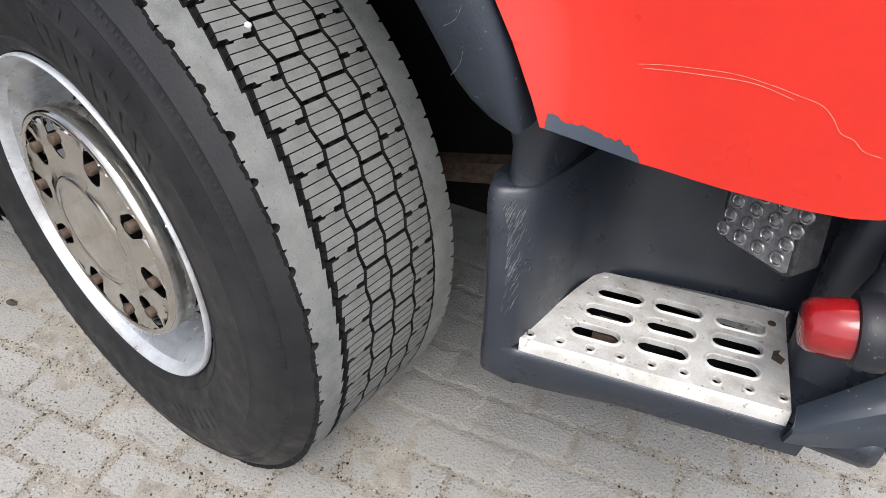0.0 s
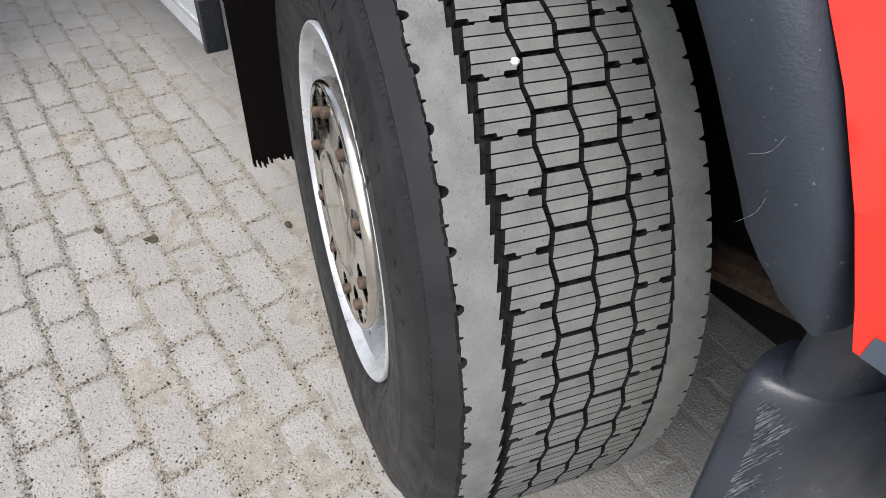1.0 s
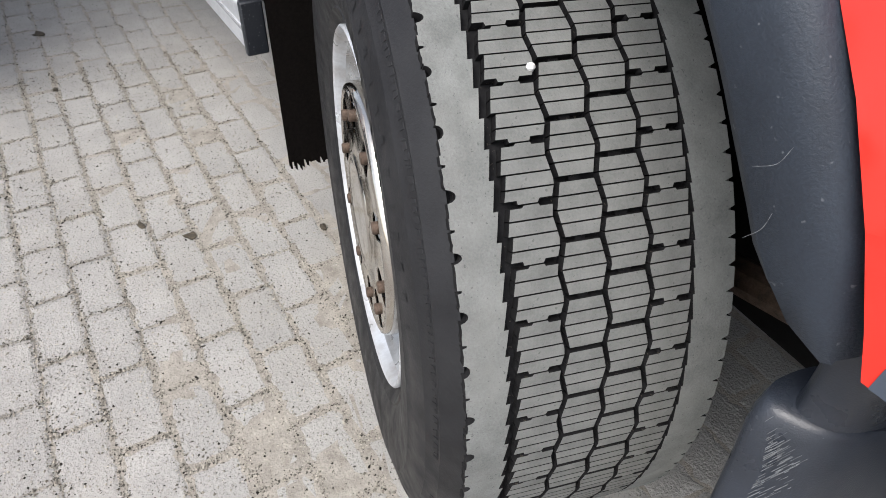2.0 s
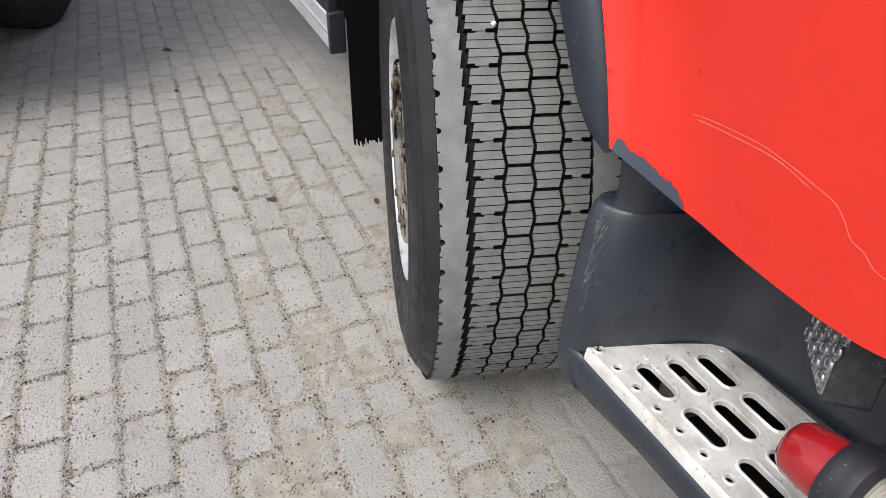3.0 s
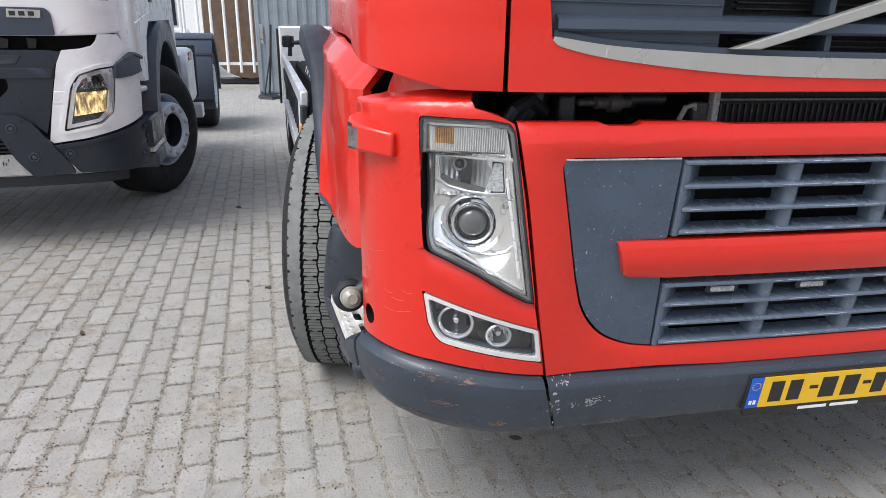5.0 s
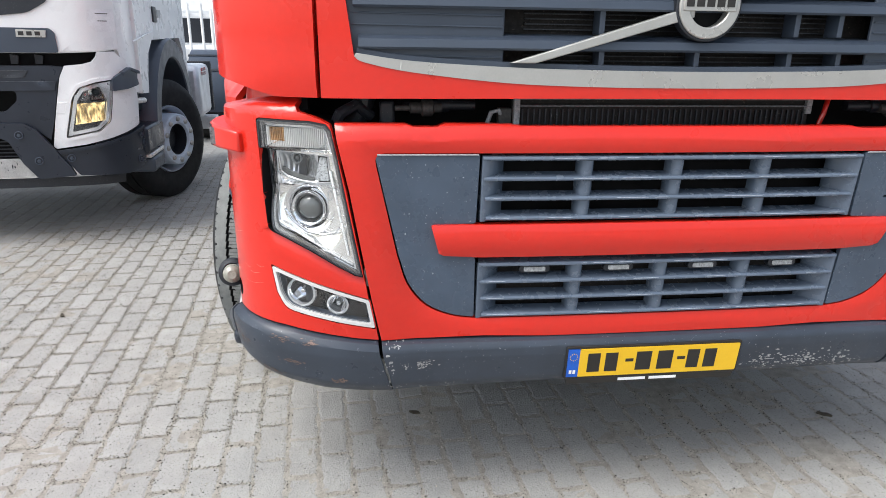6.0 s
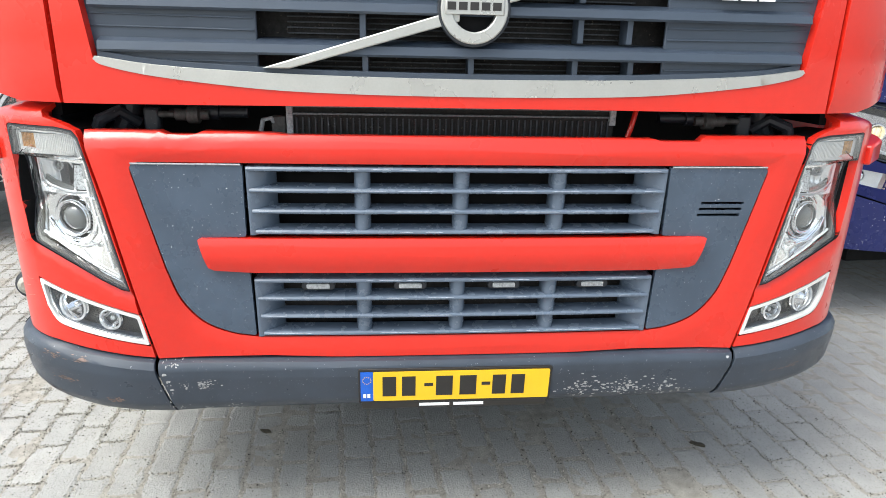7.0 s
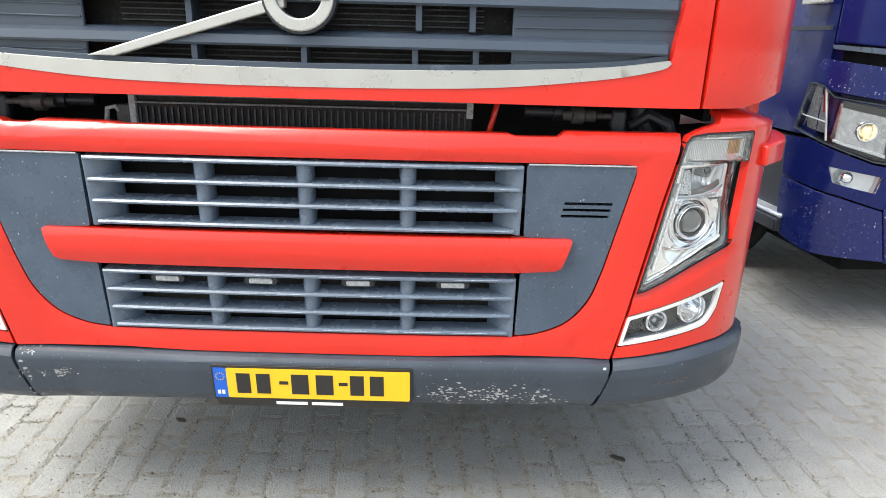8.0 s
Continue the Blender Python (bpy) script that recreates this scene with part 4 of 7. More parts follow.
text_free_bars(plate_skin, -0.1, 0.09, 0.474, 0.009, 2, WHITE_INK, plate, "white_bar", 0.0045, 0.001, 0.12)

SCUFF_DARK = mat("grimy_metal", (0.06, 0.058, 0.055), 0.6, 0.3, var=0.4, scale=70)

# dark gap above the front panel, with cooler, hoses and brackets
# black boxes round the gap stand in for its deep shade
part("gap_back", box((-0.34, -0.98, 1.0), (-0.3, 0.98, 1.42)), BLACK, truck, "black sheet for the shade behind the gap")
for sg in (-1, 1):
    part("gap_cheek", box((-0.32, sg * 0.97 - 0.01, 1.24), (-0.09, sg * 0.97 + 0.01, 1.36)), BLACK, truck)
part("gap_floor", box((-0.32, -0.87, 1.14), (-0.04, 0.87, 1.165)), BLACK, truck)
cool = part("cooler", box((-0.13, -0.43, 1.17), (-0.09, 0.4, 1.38)), RADIATOR, truck, "dusty cooler with upright fins", bevel=0.003)
for k in range(52):
    y = -0.41 + 0.0155 * k
    part("fin", box((-0.091, y, 1.175), (-0.084, y + 0.004, 1.242)), PLASTIC_DARK, cool, smooth=0)
part("cooler_tube", box((-0.088, -0.43, 1.25), (-0.078, 0.4, 1.255)), PALE_SCUFF, cool, "bare dusty cooler tube", bevel=0.002)
part("cooler_tube", box((-0.087, -0.43, 1.268), (-0.078, 0.4, 1.274)), PALE_SCUFF, cool, bevel=0.002)
for y in (-0.432, 0.385):
    part("bracket", box((-0.1, y, 1.2 if y < 0 else 1.232), (-0.078, y + 0.016, 1.3)), SCUFF, cool, "bare aluminium bracket", bevel=0.002)
part("bracket", box((-0.12, -0.47, 1.19), (-0.09, -0.435, 1.245)), SCUFF_DARK, cool, "grimy aluminium bracket", bevel=0.003)
for sg in (-1, 1):
    part("hose", tube([(-0.11, sg * 0.9, 1.19), (-0.1, sg * 0.88, 1.23), (-0.12, sg * 0.84, 1.25), (-0.14, sg * 0.8, 1.22)], 0.016, 10), PLASTIC_DARK, truck, "dark hose loop")
    part("clamp", box((-0.13, sg * 0.76 - 0.02, 1.2), (-0.1, sg * 0.76 + 0.02, 1.262)), PLASTIC_DARK, truck, bevel=0.008)
    part("valve_body", lathe([(0.0, 0.0), (0.012, 0.0), (0.014, 0.02), (0.022, 0.024), (0.022, 0.05), (0.015, 0.054), (0.015, 0.08), (0.008, 0.084), (0.008, 0.12)], pose(-0.1, sg * 0.62, 1.245, 90, 0, 0 if sg < 0 else 180), 16), SCUFF_DARK, truck, "grimy valve body", smooth=50)
part("hose", tube([(-0.1, -0.5, 1.2), (-0.09, -0.49, 1.235), (-0.09, -0.47, 1.24), (-0.1, -0.46, 1.22)], 0.006), SCUFF, truck)
for sg in (-1, 1):
    part("latch_rod", tube([(-0.12, sg * 0.72, 1.25), (-0.12, sg * 0.66, 1.25), (-0.12, sg * 0.659, 1.25), (-0.12, sg * 0.6, 1.25), (-0.12, sg * 0.599, 1.25), (-0.12, sg * 0.53, 1.25)], [0.008, 0.008, 0.02, 0.02, 0.014, 0.014], 14), PLASTIC_DARK, truck, "grimy latch rod")
    part("air_duct", tube([(-0.16, sg * 0.86, 1.18), (-0.15, sg * 0.82, 1.25), (-0.15, sg * 0.8, 1.36)], 0.03, 12), PLASTIC_DARK, truck)
part("red_hose", tube([(-0.1, 0.44, 1.19), (-0.095, 0.45, 1.23), (-0.1, 0.46, 1.27), (-0.12, 0.47, 1.3)], 0.007), RED, truck, "red hose")

# cab front above the gap
TRIM_LOW = [(-0.84, 1.374), (-0.815, 1.36), (-0.7, 1.338), (-0.47, 1.315), (-0.25, 1.307), (0.0, 1.305), (0.25, 1.307), (0.47, 1.315), (0.7, 1.338), (0.815, 1.36), (0.84, 1.374)]
TRIM_TOP = [(-0.835, 1.381), (-0.7, 1.364), (-0.47, 1.352), (-0.25, 1.347), (0.0, 1.345), (0.25, 1.347), (0.47, 1.352), (0.7, 1.364), (0.835, 1.381)]
TRIM_LOW = [(float(a), float(b)) for a, b in smooth_curve(TRIM_LOW, 5)]
TRIM_TOP = [(float(a), float(b)) for a, b in smooth_curve(TRIM_TOP, 5)]
open_edge = TRIM_LOW + [(0.875, 1.64), (-0.875, 1.64)]
front = [(-0.922, 1.276), (-0.6, 1.277), (-0.3, 1.279), (0.3, 1.279), (0.6, 1.277), (0.922, 1.276), (0.926, 1.8), (-0.926, 1.8)]
hood = part("cab_front", bent(front, CAB, 0.03, [open_edge], 0.05), RED, truck, "red cab front around the grille", bevel=0.007)
part("silver_trim", bent(TRIM_LOW + TRIM_TOP[::-1], CAB, 0.02, (), 0.06, 0.003), SILVER, hood, "satin silver trim strip", bevel=0.004)
upper = part("cab_grille", bent([(-0.86, 1.34), (0.86, 1.34), (0.88, 1.65), (-0.88, 1.65)], CAB, 0.005, (), 0.1, -0.09), RADIATOR, truck, "grey cab grille with ridged side panels")
part("lower_edge", bent([(x, z - 0.006) for x, z in TRIM_TOP] + [(x, z + 0.012) for x, z in TRIM_TOP[::-1]], CAB, 0.05, (), 0.06, -0.012), PLASTIC_SMOOTH, upper, bevel=0.003)
for z in (1.408, 1.501, 1.597):
    bm = bmesh.new()
    end_ = float(np.interp(z, [1.374, 1.64], [0.826, 0.856]))
    us = np.linspace(-end_, end_, 25)
    prof = [(-0.008, -0.017), (-0.002, -0.012), (-0.006, 0.006), (-0.03, 0.018), (-0.09, 0.022), (-0.09, -0.01)]
    rows = [[bm.verts.new(CAB(float(u), z + dz - 0.008 * (abs(u) / 0.855) ** 2 * 0, off)) for off, dz in prof] for u in us]
    for a, b in zip(rows, rows[1:]):
        for k in range(6):
            bm.faces.new((a[k], b[k], b[(k + 1) % 6], a[(k + 1) % 6]))
    part("grille_blade", bm, PLASTIC_SMOOTH, upper, smooth=40)
for sg in (-1, 1):
    part("side_plate", bent([(sg * 0.48, 1.35), (sg * 0.85, 1.36), (sg * 0.87, 1.64), (sg * 0.48, 1.64)], CAB, 0.01, (), 0.08, -0.024), PLASTIC_SMOOTH, upper, "ridged grey side plate", bevel=0.003)
    for z in (1.372, 1.442, 1.468, 1.535, 1.56):
        part("ridge", bent([(sg * 0.485, z), (sg * 0.845, z + 0.003), (sg * 0.845, z + 0.006), (sg * 0.485, z + 0.004)], CAB, 0.008, (), 0.1, -0.02), PLASTIC_SMOOTH, upper, bevel=0.001)
for z0, z1, ys in ((1.355, 1.4, (-0.235, 0.012, 0.262, 0.4)), (1.43, 1.49, (-0.24, 0.27, 0.39)), (1.52, 1.585, (-0.24, 0.27)), ):
    for y in ys:
        part("grille_post", bent([(y - 0.007, z0), (y + 0.007, z0), (y + 0.007, z1), (y - 0.007, z1)], CAB, 0.05, (), 0.2, -0.02), PLASTIC_SMOOTH, upper, bevel=0.002)
for z in np.arange(1.352, 1.6, 0.0125):
    part("core_fin", bent([(-0.42, float(z)), (0.42, float(z)), (0.42, float(z) + 0.003), (-0.42, float(z) + 0.003)], CAB, 0.01, (), 0.4, -0.078), PLASTIC_DARK, upper, smooth=0)

# diagonal bar and round emblem
part("diagonal_bar", bent([(-0.468, 1.362), (-0.405, 1.362), (-0.02, 1.472), (-0.02, 1.5)], CAB, 0.025, (), 0.06, 0.008), SILVER, upper, "satin silver diagonal bar", bevel=0.003)
part("diagonal_bar", bent([(0.07, 1.508), (0.07, 1.536), (0.44, 1.64), (0.44, 1.612)], CAB, 0.025, (), 0.06, 0.008), SILVER, upper, "satin silver diagonal bar", bevel=0.003)
part("emblem_ring", bent(ring(0.012, 1.5, 0.077, 40), CAB, 0.03, [ring(0.012, 1.5, 0.05, 32)], 0.05, 0.016), SILVER, upper, "round silver emblem ring", bevel=0.005)
part("emblem_edge", bent(ring(0.012, 1.5, 0.083, 40), CAB, 0.03, [ring(0.012, 1.5, 0.072, 32)], 0.05, 0.01), PLASTIC_DARK, upper, bevel=0.002)
part("emblem_band", bent([(-0.056, 1.487), (0.08, 1.487), (0.08, 1.522), (-0.056, 1.522)], CAB, 0.02, (), 0.08, 0.019), SILVER, upper, "plain silver band", bevel=0.003)
text_free_bars(CAB, -0.05, 0.078, 1.505, 0.017, 5, INK, upper, "dark_bar", 0.0205, 0.002, 0.25)
part("emblem_back", bent(ring(0.012, 1.5, 0.052, 24), CAB, 0.01, (), 0.1, -0.014), BLACK, upper)
text_free_bars(CAB, 0.6, 0.74, 1.553, 0.035, 3, WHITE_INK, upper, "silver_bar", 0.002, 0.006, 0.2)


def cab_corner(side):
    """Rounded cab corner above the gap."""
    def skin(u, v, off=0.0):
        d = max(0.0, 1.315 - v)
        return CAB(u, v, off - 5.0 * d * d)
    poly = [(0.932, 1.276), (1.04, 1.277), (1.1, 1.291), (1.17, 1.307), (1.27, 1.32), (1.35, 1.34), (1.385, 1.362), (1.385, 1.8), (0.934, 1.8)]
    part("cab_corner", bent(sided(side, poly), skin, 0.03, (), 0.04, 0.004), RED, truck, "red rounded cab corner", bevel=0.006)


both(cab_corner)

# ---- the truck's front wheel, turned a little outwards ----
st = radians(STEER)
WHEEL = Matrix(((math.cos(st), 0, math.sin(st), AX), (math.sin(st), 0, -math.cos(st), AY), (0, 1, 0, AZ), (0, 0, 0, 1)))
TYRE_R = 0.524


def round_skin(m, r):
    """Angle in degrees and place across -> a place at radius r on a wheel."""
    def bend(a, h, off=0.0):
        a = radians(a)
        return m @ Vector(((r + off) * math.cos(a), (r + off) * math.sin(a), h))
    return bend


def add_block(bm, poly, skin, low, top_index, side_index, drop=0.0008):
    a = [bm.verts.new(skin(t, h, 0.0)) for t, h in poly]
    ct, ch = sum(p[0] for p in poly) / len(poly), sum(p[1] for p in poly) / len(poly)
    b = [bm.verts.new(skin(t + (t - ct) * 0.03, h + (h - ch) * 0.03, -low)) for t, h in poly]
    bm.faces.new(a).material_index = top_index
    for i in range(len(poly)):
        j = (i + 1) % len(poly)
        bm.faces.new((a[i], b[i], b[j], a[j])).material_index = side_index


def wave(x):
    """Triangle wave of period 1: -1 at 0, +1 at a half."""
    x = x % 1.0
    return 4 * x - 1 if x < 0.5 else 3 - 4 * x


def winter_tyre(m):
    """Carcass, two plain shoulder ribs and four rows of siped blocks."""
    bm = bmesh.new()
    half = [(0.286, -0.03), (0.293, -0.006), (0.306, 0.004), (0.318, 0.012), (0.324, 0.0155), (0.327, 0.0135), (0.35, 0.021), (0.385, 0.0265), (0.42, 0.028), (0.4235, 0.0292), (0.427, 0.0275), (0.44, 0.0253), (0.452, 0.0222), (0.466, 0.0172), (0.4695, 0.0182), (0.4735, 0.0155), (0.488, 0.0068), (0.4905, 0.0068), (0.494, 0.0035), (0.509, -0.0085), (0.516, -0.0155)]
    inner = [(r, -0.327 - h) for r, h in reversed(half)]
    add_lathe(bm, half, m, 112, 0)
    add_lathe(bm, [half[-1], (0.5105, -0.02), (0.5105, -0.307), inner[0]], m, 112, 2)
    add_lathe(bm, inner, m, 112, 0)
    skin = round_skin(m, TYRE_R)
    n, low = 56, 0.0135
    pitch = 360 / n
    t1, t2, t3, t4 = 22.82, 24.88, 26.88, 22.3
    g12 = lambda t: -0.120 + 0.0032 * wave((t - t2) / pitch)
    g23 = lambda t: -0.167 - 0.0032 * wave((t - t2) / pitch)
    g34 = lambda t: -0.2145 - 0.0032 * wave((t - t3) / pitch)
    left1 = lambda t: -0.068 - 0.005 * (((t - t1) / pitch * 2) % 1.0)
    right4 = lambda t: -0.2595 - 0.0025 * (((t - t4) / pitch * 2) % 1.0)
    gw = 0.003
    rows = [(t1, left1, lambda t: g12(t) + gw, True), (t2, lambda t: g12(t) - gw, lambda t: g23(t) + gw, False),
            (t3, lambda t: g23(t) - gw, lambda t: g34(t) + gw, False), (t4, lambda t: g34(t) - gw, right4, True)]
    sipe = 0.085
    for t0, lf, rt, rib in rows:
        blk = bmesh.new()
        a = t0
        gap = 0.08 if rib else 0.32
        cuts = np.linspace(a + gap, a + pitch - gap, 5)
        for i in range(4):
            s0, s1 = cuts[i] + (sipe if i else 0), cuts[i + 1] - (sipe if i < 3 else 0)
            sm = (s0 + s1) / 2
            e = 1e-4
            lo0, lom, lo1 = lf(s0 + e), lf(sm), lf(s1 - e)
            hi0, him, hi1 = rt(s0 + e), rt(sm), rt(s1 - e)
            if rib and i == 0:
                poly = [(s0 + 0.42, lo0), (s1, lo1), (s1, hi1), (s0 + 0.42, hi0), (s0 + 0.42, hi0 + 0.013), (s0, hi0 + 0.015), (s0, lo0 - 0.013), (s0 + 0.42, lo0 - 0.012)]
            elif rib and i == 3:
                poly = [(s0, lo0), (s1 - 0.25, lo1), (s1 - 0.25, lo1 - 0.012), (s1, lo1 - 0.014), (s1, hi1 + 0.014), (s1 - 0.25, hi1 + 0.013), (s1 - 0.25, hi1), (s0, hi0)]
            else:
                poly = [(s0, lo0), (sm, lom), (s1, lo1), (s1, hi1), (sm, him), (s0, hi0)]
            add_block(blk, poly, skin, low, 0, 1)
        first = part("tread_block", blk, [TREAD, GROOVE_AND_HUB], wheel, smooth=0)
        for k in range(1, n):
            ob = new("tread_block", first.data)
            ob.parent = wheel
            ob.matrix_basis = m @ Matrix.Rotation(radians(k * pitch), 4, "Z") @ m.inverted()
        if not rib:
            for k in range(n):
                a = t0 + k * pitch
                add_block(bm, [(a - 0.4, lf(a) - 0.012), (a + 0.4, lf(a) - 0.012), (a + 0.4, rt(a) + 0.012), (a - 0.4, rt(a) + 0.012)], round_skin(m, TYRE_R - 0.0065), 0.007, 2, 2)
    # shoulder ribs: outer edge notched, inner edge stepped
    random.seed(2)
    for k in range(n * 2):
        a, b = k * pitch / 2, (k + 1) * pitch / 2
        nt_ = 0.3 + 0.15 * random.random()
        d = 0.0035 + 0.004 * random.random() if k % 2 else 0.009
        e = -0.0135 + random.uniform(-0.001, 0.001)
        g = random.uniform(-0.25, 0.25)
        if k % 2:
            d = random.uniform(0.006, 0.0105)
            w = random.uniform(0.55, 0.85)
            c = b - 1.0 + g
            cup = [(c - w, e), (c - 0.8 * w, e - 0.55 * d), (c - 0.4 * w, e - 0.92 * d), (c, e - d), (c + 0.4 * w, e - 0.9 * d), (c + 0.8 * w, e - 0.5 * d), (c + w, e)]
        else:
            c = b - 1.2 + g
            cup = [(c - 0.2, e), (c - 0.1, e - 0.004), (c + 0.12, e - 0.0045), (c + 0.2, e)]
        poly = [(a, e), (a + 0.5, e - random.uniform(0, 0.0012)), (a + 1.0, e - random.uniform(0, 0.0008))] + cup + [(b, e), (b, -0.061), ((a + b) / 2, -0.0585), (a, -0.056)]
        add_block(bm, poly, skin, low, 1, 2)
        e2 = -0.3135
        poly = [(a, -0.2668), (b, -0.2645), (b, e2), (b - nt_, e2 + d), (b - nt_ - 0.3, e2), (a, e2)]
        add_block(bm, poly, skin, low, 1, 2)
    # raised marks and short ribs on the flank
    random.seed(31)
    a = 0.0
    while a < 352:
        w = random.uniform(0.35, 1.0)
        if a % 95 < 62:
            r0, r1 = 0.4798 + random.uniform(0, 0.002), 0.4868 - random.uniform(0, 0.002)
            q = [(a, r0), (a + w, r0), (a + w + random.uniform(-0.3, 0.3), r1), (a + random.uniform(-0.2, 0.2), r1)]
            up_ = [bm.verts.new(m @ Vector((rr * math.cos(radians(tt)), rr * math.sin(radians(tt)), 0.0134 - (rr - 0.478) * 0.6))) for tt, rr in q]
            dn_ = [bm.verts.new(m @ Vector((rr * math.cos(radians(tt)), rr * math.sin(radians(tt)), 0.0108 - (rr - 0.478) * 0.6))) for tt, rr in q]
            bm.faces.new(up_)
            for i in range(4):
                bm.faces.new((up_[i], dn_[i], dn_[(i + 1) % 4], up_[(i + 1) % 4]))
        a += w + random.uniform(0.25, 0.8)
    for k in range(64):
        if k % 32 > 24:
            continue
        a = k * 4.3 + 20
        for r0, r1, hh in ((0.436, 0.448, 0.0263), (0.478, 0.487, 0.0105)):
            if hh < 0.02 and k % 3 == 0:
                continue
            w = 1.1 if k % 4 else 0.5
            q = []
            for tt, rr in ((a, r0), (a + w, r0), (a + w, r1), (a, r1)):
                ar = radians(tt)
                hs = hh + (0.0018 if rr == r0 else -0.0022 - (0.003 if hh < 0.02 else 0))
                q.append(bm.verts.new(m @ Vector((rr * math.cos(ar), rr * math.sin(ar), hs))))
            bm.faces.new(q)
    for k in range(3):
        for j in range(9):
            a = k * 120 + 40 + j * 4.4
            q = []
            for tt, rr in ((a, 0.362), (a + 1.0, 0.362), (a + 2.2, 0.402), (a + 1.2, 0.402)):
                ar = radians(tt)
                q.append(bm.verts.new(m @ Vector((rr * math.cos(ar), rr * math.sin(ar), 0.0242 if rr < 0.38 else 0.0287))))
            bm.faces.new(q)
    return bm


# disc behind the cover is near black: shade in the holes as colour
wheel = part("wheel", lathe([(0.12, -0.2), (0.2, -0.19), (0.215, -0.16), (0.215, -0.085), (0.14, -0.08), (0.0, -0.08)], WHEEL, 40), GROOVE_AND_HUB, truck, "front wheel with winter tyre and stainless cover")
part("tyre", winter_tyre(WHEEL), [RUBBER, SHOULDER, GROOVE_AND_HUB], wheel, "worn dusty winter tyre with siped blocks", smooth=35)
flange = [(0.3, 0.002), (0.3005, 0.009), (0.297, 0.012), (0.291, 0.008), (0.288, -0.002), (0.285, -0.01)]
well = [(0.285, -0.01), (0.281, -0.018), (0.274, -0.024), (0.268, -0.05), (0.262, -0.1), (0.24, -0.13), (0.222, -0.11), (0.21, -0.07), (0.2, -0.055)]
part("rim_flange", lathe(flange, WHEEL, 96), RIM_PAINT, wheel, "pale painted rim flange", smooth=60)
part("rim", lathe(well, WHEEL, 96), RIM_DULL, wheel, "dull silver steel rim well, rust stained", smooth=60)
for k in range(8):
    a = radians(k * 45 + 12)
    m = WHEEL @ Matrix.Translation((0.237 * math.cos(a), 0.237 * math.sin(a), -0.118)) @ Matrix.Rotation(a, 4, "Z") @ Matrix.Diagonal((0.45, 1.0, 0.25, 1))
    part("vent_hole", lathe([(0.036, 0.03), (0.034, 0.045), (0.0, 0.045)], m, 18), BLACK, wheel, "dark vent hole")


def cover_skin(u, v, off=0.0):
    r = math.hypot(u, v)
    h = 0.011 + (0.006 if r < 0.1 else 0.006 * max(0.0, 1 - (r - 0.1) / 0.01)) - (0.03 * max(0.0, (r - 0.198) / 0.012) ** 2)
    return WHEEL @ Vector((u, v, h + off))


holes = []
for k in range(10):
    a = radians(36 * k + 28)
    holes.append([(0.1675 * math.cos(a) + du * math.cos(a) - dv * math.sin(a), 0.1675 * math.sin(a) + du * math.sin(a) + dv * math.cos(a)) for du, dv in slot(0, 0, 0.034, 0.0215, 7)])
part("wheel_cover", bent(ring(0, 0, 0.2125, 60), cover_skin, 0.002, holes, 0.02), STAINLESS, wheel, "polished stainless wheel cover with oval holes", smooth=25)
part("cover_edge", lathe([(0.209, -0.022), (0.214, -0.012), (0.2145, 0.002), (0.21, 0.011), (0.204, 0.0125), (0.2, 0.009)], WHEEL, 72), STAINLESS, wheel, "rolled stainless edge", smooth=60)
part("cover_groove", lathe([(0.104, 0.013), (0.1, 0.0178), (0.094, 0.0182), (0.09, 0.016), (0.086, 0.0165)], WHEEL, 60), STAINLESS, wheel, smooth=60)
for k in range(10):
    a = radians(36 * k + 28)
    c = WHEEL @ Matrix.Translation((0.1675 * math.cos(a), 0.1675 * math.sin(a), 0)) @ Matrix.Rotation(0.7 * k, 4, "Z")
    nut = part("wheel_nut", lathe([(0.0, 0.018), (0.0085, 0.018), (0.0102, 0.0155), (0.0096, 0.01), (0.0102, 0.003), (0.0096, 0.0), (0.0104, -0.004), (0.0104, -0.03)], c, 14), RUST, wheel, "rusty wheel nut", smooth=40)
    # collar darkened in the same way, for shade inside the hole
    part("nut_collar", lathe([(0.0105, -0.012), (0.0165, -0.014), (0.0165, -0.06), (0.022, -0.075)], c, 6), GROOVE_AND_HUB, nut, smooth=20)
part("pebble", lathe([(0.0, 0.005), (0.004, 0.003), (0.005, 0.0), (0.003, -0.004)], Matrix.Translation(round_skin(WHEEL, TYRE_R)(49.9, -0.1165, 0.0)), 7), WHITE_PAINT, wheel, "small white stone stuck in the tread")

# ---- mudguard, splash flap, inner arch ----
MUD_T = np.array([26.3, 27.2, 29, 32, 37, 48, 62, 78, 95, 120, 150, 185, 199])


def mud_ring(t):
    """Inner radius, outer radius and face of the mudguard at an angle in degrees; it flares out over the wheel."""
    ri = float(np.interp(t, MUD_T, [0.786, 0.771, 0.756, 0.749, 0.751, 0.76, 0.761, 0.76, 0.765, 0.75, 0.73, 0.7, 0.68]))
    ro = float(np.interp(t, MUD_T, [0.801, 0.806, 0.813, 0.82, 0.828, 0.84, 0.848, 0.856, 0.865, 0.85, 0.82, 0.76, 0.73]))
    y = float(np.interp(t, MUD_T, [-1.28, -1.285, -1.292, -1.298, -1.302, -1.304, -1.308, -1.335, -1.35, -1.3, -1.25, -1.24, -1.24]))
    return ri, ro, y


